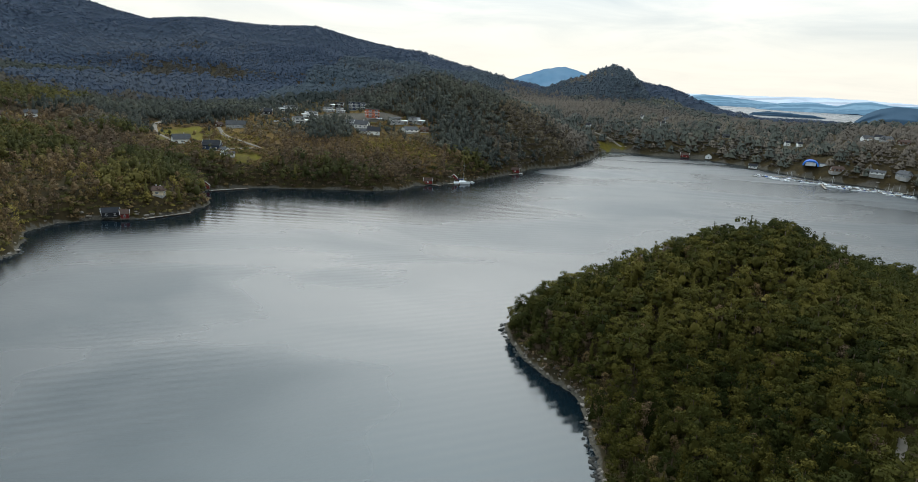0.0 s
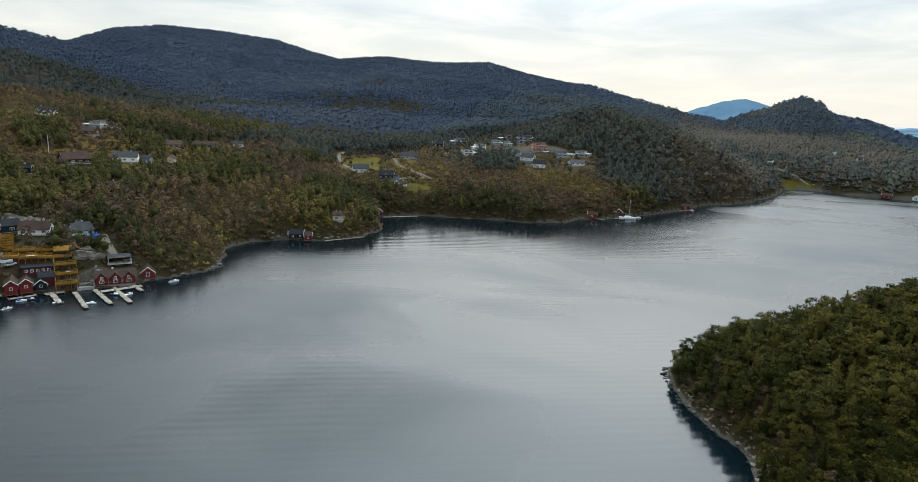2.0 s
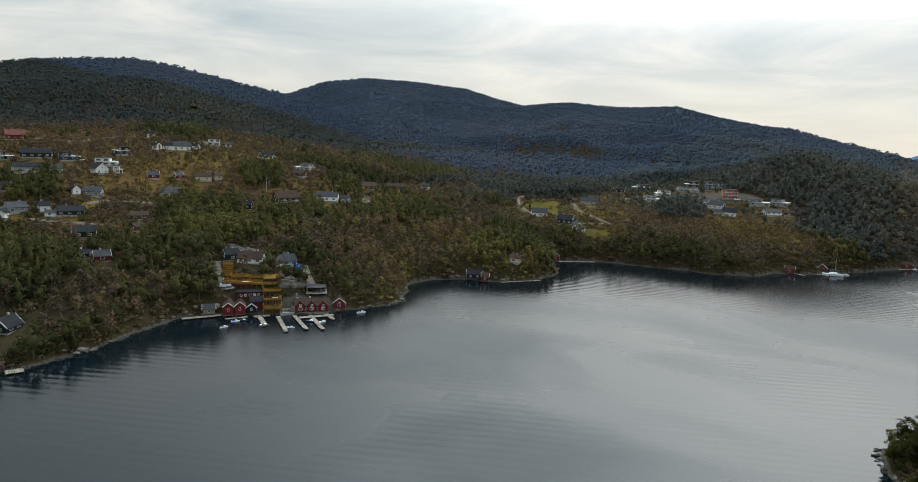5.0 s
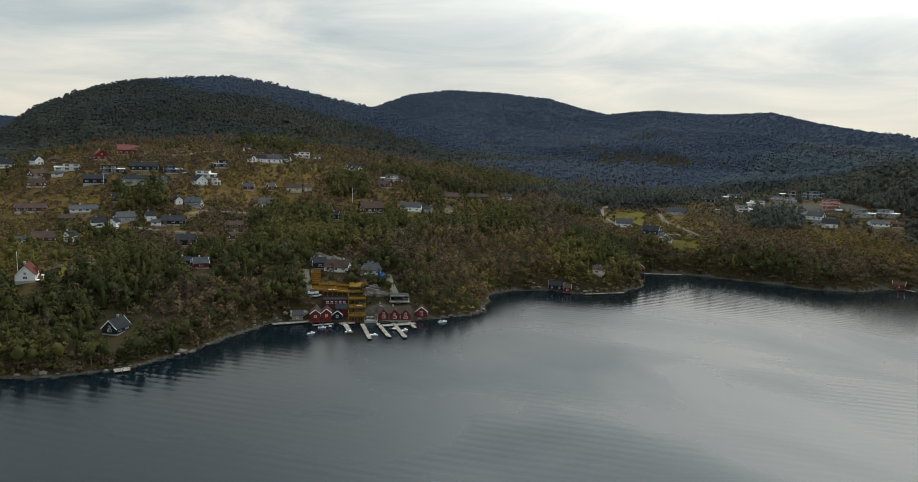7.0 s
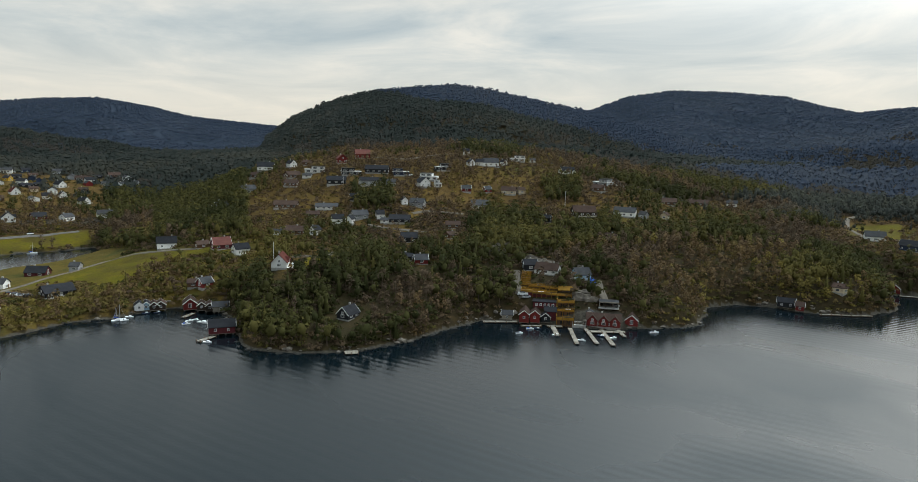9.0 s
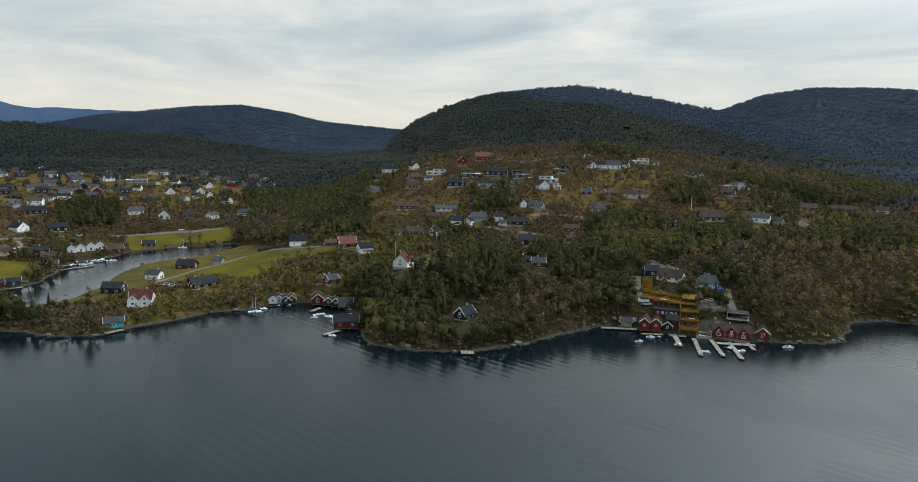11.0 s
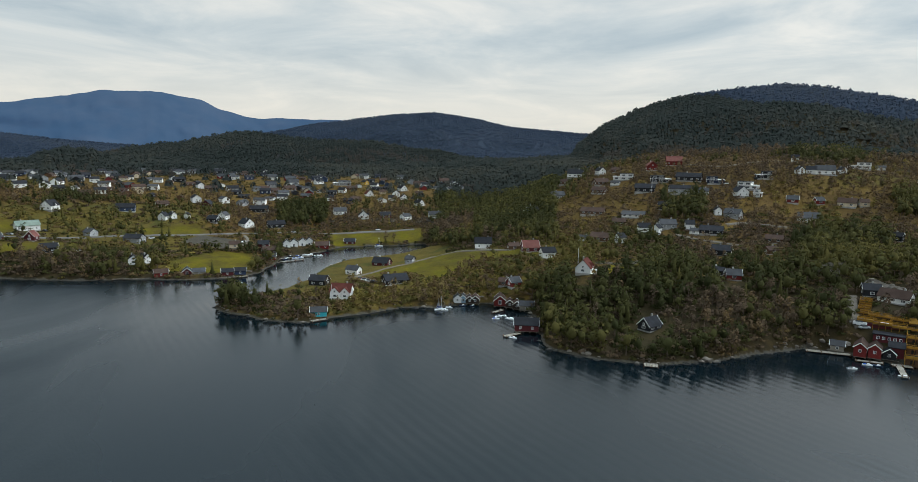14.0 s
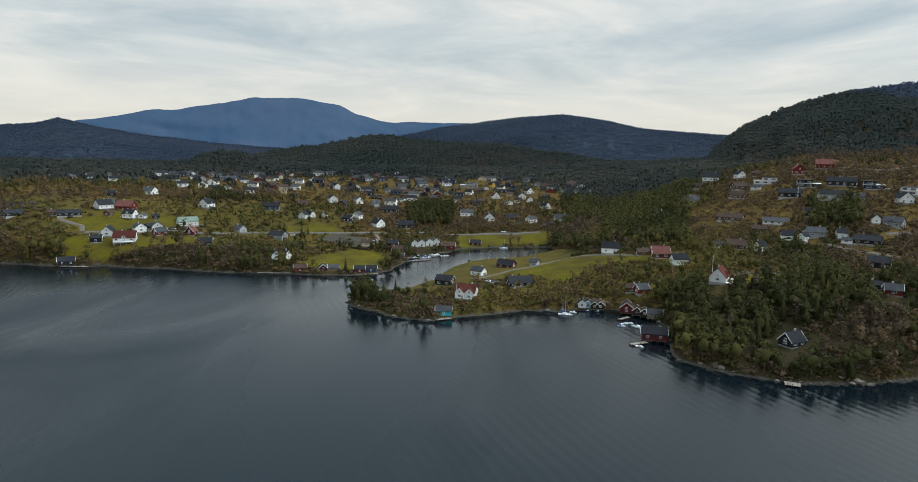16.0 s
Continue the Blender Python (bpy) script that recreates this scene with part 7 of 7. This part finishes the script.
    d = shore_side(x, y)
    keep = (d > 0.7) & ((d < 13) | (rng.uniform(size=len(x)) < 0.6) & (np.hypot(x, y) < 610) & ((d < 70) | (np.hypot(x, y) < 480)))
    x, y = x[keep], y[keep]
    heath, open_ = cover_at(x, y, 0.55)
    keep = ~open_ & (rng.uniform(size=len(x)) < 0.8)
    P = place(rng, x[keep], y[keep], 4, 0.8, 2.3)
    b = rng.uniform(size=len(P)) < 0.55
    merge("shore_undergrowth", P[b], bushes, BIRCH, "brown undergrowth at the wood's edge above the shore", False, "undergrowth")
    merge("shore_juniper", P[~b], bushes, PINE, "dark juniper bushes at the wood's edge above the shore", False, "undergrowth")
    x, y = scatter(rng, 4.6, 600, 1000)
    d = shore_side(x, y)
    keep = (d > 1.5) & (d < 75)
    x, y = x[keep], y[keep]
    heath, open_ = cover_at(x, y)
    keep = ~open_ & ~inside(TOWN, x, y)
    merge("slope_undergrowth", place(rng, x[keep], y[keep], 4, 1.4, 3.2), bushes, HAZY_BIRCH, "grey-brown undergrowth on the far slopes above the shore, lightened for haze", False, "undergrowth")
    # farther slopes
    blobs = [(blob_template(rng, rng.uniform(7, 11), 5), None) for _ in range(8)]
    x, y = scatter(rng, 7.0, 715, 1500)
    heath, open_ = cover_at(x, y)
    keep = (shore_side(x, y) > 3) & ~open_ & (rng.uniform(size=len(x)) < np.where(heath > 0.5, np.where(x > 0, 0.95, 0.22), 0.95))
    keep &= lee_thin(rng, x, y) & ~(inside(TOWN, x, y) & (rng.uniform(size=len(x)) < 0.5))
    P = place(rng, x[keep], y[keep], 8, 0.6, 1.15, 150, 0.16)
    b = (fbm(P[:, 0], P[:, 1], 120, 3, 88) + rng.normal(0, 0.25, len(P)) + ((P[:, 0] > 100) & (P[:, 2] < 55)) * 0.95 + ((P[:, 0] < 100) & (P[:, 1] > 300) & (P[:, 2] < 75)) * 0.4) > 0.72
    P[b, 6] = 0.15 + 0.6 * P[b, 6]
    b |= (P[:, 0] > 60) & (P[:, 2] < 60) & (rng.uniform(size=len(P)) < 0.45)
    away = np.hypot(P[:, 0], P[:, 1])
    back = ~b & (P[:, 1] > 600) & ((away > 1120) | (away > 800) & (P[:, 0] > -520))
    shore = ~b & (P[:, 0] > 60) & (P[:, 2] < 55)
    back &= ~shore
    east = P[:, 0] > -250
    merge("peak_forest", P[back & east], blobs, HAZY_PEAK_PINE, "conifer forest on the steep hill and the slopes behind, haze blue mixed into its green", False, lift=3.5)
    merge("valley_forest", P[back & ~east], blobs, HAZY_RIDGE_PINE, "dark conifer forest up the valley behind the bay, tinted blue for haze", False, lift=3.5)
    merge("far_shore_forest", P[shore], blobs, HAZY_BAY_PINE, "conifers on the far shore, their green greyed for haze", False, lift=3.5)
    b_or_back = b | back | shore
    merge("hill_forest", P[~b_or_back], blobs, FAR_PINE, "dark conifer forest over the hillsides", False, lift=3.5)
    domes = [(blob_template(rng, rng.uniform(6, 8), 5) * np.array([1.1, 1.1, 0.95]), None) for _ in range(8)]
    east = b & (P[:, 0] > 60)
    merge("far_shore_birches", P[east], domes, HAZY_BIRCH, "grey-brown bare birches on the far shore, lightened for haze", False, lift=3.5)
    merge("hill_birches", P[b & ~east], domes, SLOPE_BIRCH, "brownish birches among the hillside forest", False, lift=3.5)
    blobs = [(blob_template(rng, rng.uniform(7, 10), 4) * np.array([1.7, 1.7, 0.75]), None) for _ in range(5)]
    x, y = scatter(rng, 13.5, 1480, 3000)
    keep = (shore_side(x, y) > 5) & (rng.uniform(size=len(x)) < 0.95)
    keep &= lee_thin(rng, x, y)
    merge("far_forest", place(rng, x[keep], y[keep], 5, 0.75, 1.2, 240, 0.14), blobs, HAZY_RIDGE_PINE, "distant conifer forest on the ridges, tinted blue for haze", False, lift=3.5)


plant()


# ---- the wooded headland close by ----
def leaf_object(name, tris, mat):
    me = grid_mesh(name, tris.reshape(-1, 3), np.arange(len(tris) * 3).reshape(-1, 3), [mat])
    at = me.attributes.new("tint", "FLOAT", "POINT")
    at.data.foreach_set("value", np.full(len(tris) * 3, 0.5, np.float32))
    return me


def near_woods():
    rng = np.random.default_rng(5)
    kinds = [pine_template(rng, rng.uniform(8.5, 11), 17, 26, 1.26, 0.32) for _ in range(6)] + [fir_template(rng, rng.uniform(9, 12), 24, 18, 0.95, 0.30) for _ in range(2)]
    kinds += [birch_template(rng, rng.uniform(7, 9), 20, 20, 0.95, 0.24) for _ in range(2)]
    x, y = scatter(rng, 3.15, 95, 300, -39, 2)
    e = edge_distance(HEADLAND_NEAR, x, y)
    keep = inside(HEADLAND_NEAR, x, y) & (shore_side(x, y) > 0.8) & (rng.uniform(size=len(x)) < 0.96)
    for w, line in ROADS:
        keep &= edge_distance(line, x, y, False) > w * 0.5 + 1.5
    z, hid = height(x, y) + 9, np.zeros(len(x), bool)      # the far slope stands thin
    for k in np.linspace(0.6, 0.95, 12):
        hid |= height(x * k, y * k) + 3 > 80 + (z - 80) * k
    keep &= ~hid | (rng.uniform(size=len(x)) < 0.15)
    x, y, e = x[keep], y[keep], e[keep]
    P = place(rng, x, y, 6, 0.66, 1.08)
    r = rng.uniform(size=len(P))
    P[:, 5] = np.where(r < 0.06, 8 + (r < 0.03), np.where(r < 0.24, 6 + (r < 0.15), P[:, 5]))
    P[:, 3] *= np.clip(0.55 + e / 25, 0.55, 1.0)
    order = np.argsort(np.hypot(P[:, 0] - 60, P[:, 1] - 130))
    singles, rest = P[order[:290]], P[order[290:]]
    merge("headland_pines", rest[rest[:, 5] < 8], kinds, SHADED_PINE, "dense dark green pines covering the headland, darkened further for backlight")
    merge("headland_birches", rest[rest[:, 5] >= 8], kinds, BIRCH, "olive birches between the headland pines")
    low = [(clump_tris(rng, np.array([[0, 0, 0.5], [0.8, 0.3, 0.4], [-0.5, 0.6, 0.35]]), 0.85, 16, 0.24, 0.6), None) for _ in range(4)]
    bx, by = scatter(rng, 1.9, 95, 240, -39, 2)
    bd = shore_side(bx, by)
    near_edge = inside(HEADLAND_NEAR, bx, by) & (bd > 1.3) & (bd < 10)
    B = place(rng, bx[near_edge], by[near_edge], 4, 0.5, 1.5)
    half = rng.uniform(size=len(B)) < 0.6
    merge("headland_heather", B[half], low, BIRCH, "rusty heather and bare bushes above the headland rocks", False, "undergrowth")
    merge("headland_juniper", B[~half], low, SHADED_PINE, "dark juniper above the headland rocks, darkened further for backlight", False, "undergrowth")
    protos = []
    for k, (leaf, trunk) in enumerate(kinds):
        word = ("pine_tree", "spruce_tree", "birch_tree")[0 if k < 6 else 1 if k < 8 else 2]
        crown = leaf_object("crown", leaf, PINE_ONE if k < 8 else BIRCH_ONE)
        stem = grid_mesh("trunk", trunk.reshape(-1, 3), np.arange(len(trunk) * 3).reshape(-1, 3), [BARK])
        protos.append((word, crown, stem))
    text = {"pine_tree": "dark green Scots pine with a bare lower trunk, darkened further for backlight", "spruce_tree": "dark pointed spruce with drooping branches, darkened further for backlight", "birch_tree": "slender birch with thin olive foliage"}
    for px, py, pz, sc, turn, which, tint in singles:
        word, crown, stem = protos[int(which)]
        ob = new(word)
        ob.matrix_world = Matrix.Translation((px, py, pz)) @ Matrix.Rotation(turn, 4, "Z") @ Matrix.Scale(sc, 4)
        tagged(ob, text[word], "tree", "trees on the headland")
        link_mesh("trunk", stem, ob)
        link_mesh("crown", crown, ob)


def foliage_single(name):
    """The same leaves for single trees: the tint comes from the object."""
    m = bpy.data.materials[name].copy()
    nt = m.node_tree
    info = nt.nodes.new("ShaderNodeObjectInfo")
    ramp = next(n for n in nt.nodes if n.type == "VALTORGB" and n.inputs[0].is_linked and n.inputs[0].links[0].from_node.type == "ATTRIBUTE")
    nt.links.new(info.outputs["Random"], ramp.inputs[0])
    return m


PINE_ONE, BIRCH_ONE = foliage_single("shaded_pine_needles"), foliage_single("bare_birch_twigs")
near_woods()


# ---- shore rocks ----
def rock_mesh(rng, flat=0.55):
    bm = bmesh.new()
    bmesh.ops.create_icosphere(bm, subdivisions=1, radius=1.0)
    for v in bm.verts:
        v.co *= rng.uniform(0.72, 1.15)
        v.co.z *= flat
        v.co.x *= 1.25
    return bm


def shore_rocks():
    rng = np.random.default_rng(23)
    shapes = []
    for k in range(7):
        bm = rock_mesh(rng, rng.uniform(0.45, 0.75))
        me = bpy.data.meshes.new("boulder")
        bm.to_mesh(me); bm.free()
        me.materials.append(ROCK)
        shapes.append(me)
    def along(line, step):
        pts = []
        for (x0, y0), (x1, y1) in zip(line, line[1:]):
            n = max(1, int(math.hypot(x1 - x0, y1 - y0) / step))
            pts += [(x0 + (x1 - x0) * (k + 0.5) / n, y0 + (y1 - y0) * (k + 0.5) / n) for k in range(n)]
        return np.array(pts)
    near = along([(26, 222)] + NEAR_SHORE + [(34, 100)], 0.6)
    near = near + rng.normal(0, 0.9, near.shape)
    d = shore_side(near[:, 0], near[:, 1])
    for (px, py), dd in zip(near, d):
        if -1.6 < dd < 5:
            s = rng.uniform(0.25, 1.0) ** 1.2
            z = level(px, py) if dd > 0 else 0.0
            ob = new("boulder", shapes[rng.integers(0, 7)])
            ob.matrix_world = Matrix.LocRotScale((px, py, max(z, 0) - 0.15 * s), Euler((rng.uniform(-0.3, 0.3), rng.uniform(-0.3, 0.3), rng.uniform(0, 6.28))), (s * rng.uniform(0.9, 1.7), s, s * rng.uniform(0.7, 1.3)))
            tagged(ob, "pale weathered boulder at the foot of the headland", "boulder", "boulders along the headland shore")
    far = along(SHORE_PENINSULA, 0.7), along(SHORE_HEADLAND, 0.5), along(SHORE_EAST, 2.2), along(SHORE_MARINA, 5.0), along(SHORE_WEST, 3.5), along(SHORE_INLET, 3.0)
    pts = np.concatenate(far)
    pts = pts + rng.normal(0, 1.2, (len(pts), 2))
    d = shore_side(pts[:, 0], pts[:, 1])
    bare = fbm(pts[:, 0], pts[:, 1], 26, 3, 63) + rng.normal(0, 0.25, len(pts))
    pts = pts[(d > -1.5) & (d < 4.0) & (bare > -0.25)]
    P = np.stack([pts[:, 0], pts[:, 1], np.maximum(height(pts[:, 0], pts[:, 1]), 0) - 0.3, 0.35 + 1.5 * rng.uniform(0, 1, len(pts)) ** 2.2, rng.uniform(0, 6.28, len(pts)), rng.integers(0, 7, len(pts)), rng.uniform(size=len(pts))], 1)
    temps = []
    for me in shapes:
        me.calc_loop_triangles()
        co = np.array([v.co[:] for v in me.vertices])
        temps.append((co[np.array([t.vertices[:] for t in me.loop_triangles])], None))
    merge("shore_rocks", P, temps, ROCK, "pale rocks and ledges along the far shores", False, "rocks")


shore_rocks()


# ---- roads ----
def roads():
    for w, line in ROADS:
        P = np.array(line, float)
        seg = np.concatenate([[0], np.cumsum(np.hypot(*np.diff(P, axis=0).T))])
        s = np.arange(0, seg[-1], 2.0)
        C = np.stack([np.interp(s, seg, P[:, k]) for k in (0, 1)], 1)
        k = np.ones(9) / 9
        if len(C) > 20:
            C = np.stack([np.convolve(np.pad(C[:, i], 4, mode="edge"), k, "valid") for i in (0, 1)], 1)
        T = np.gradient(C, axis=0); T /= np.linalg.norm(T, axis=1)[:, None] + 1e-9
        Nn = np.stack([-T[:, 1], T[:, 0]], 1)
        cols = [C + Nn * w * u for u in (-0.62, -0.5, -0.17, 0.17, 0.5, 0.62)]
        zs = [height(c[:, 0], c[:, 1]) + (0.35 if 0 < i < 5 else -0.5) for i, c in enumerate(cols)]
        n = len(C)
        V = np.concatenate([np.column_stack([c, z]) for c, z in zip(cols, zs)])
        F = [(i * n + j, i * n + j + 1, (i + 1) * n + j + 1, (i + 1) * n + j) for i in range(5) for j in range(n - 1)]
        tagged(new("road", grid_mesh("road", V, F, [GRAVEL if w < 3.5 or w > 5 else ASPHALT])), "narrow pale gravel road over the slope", "road", kind="structure")


roads()
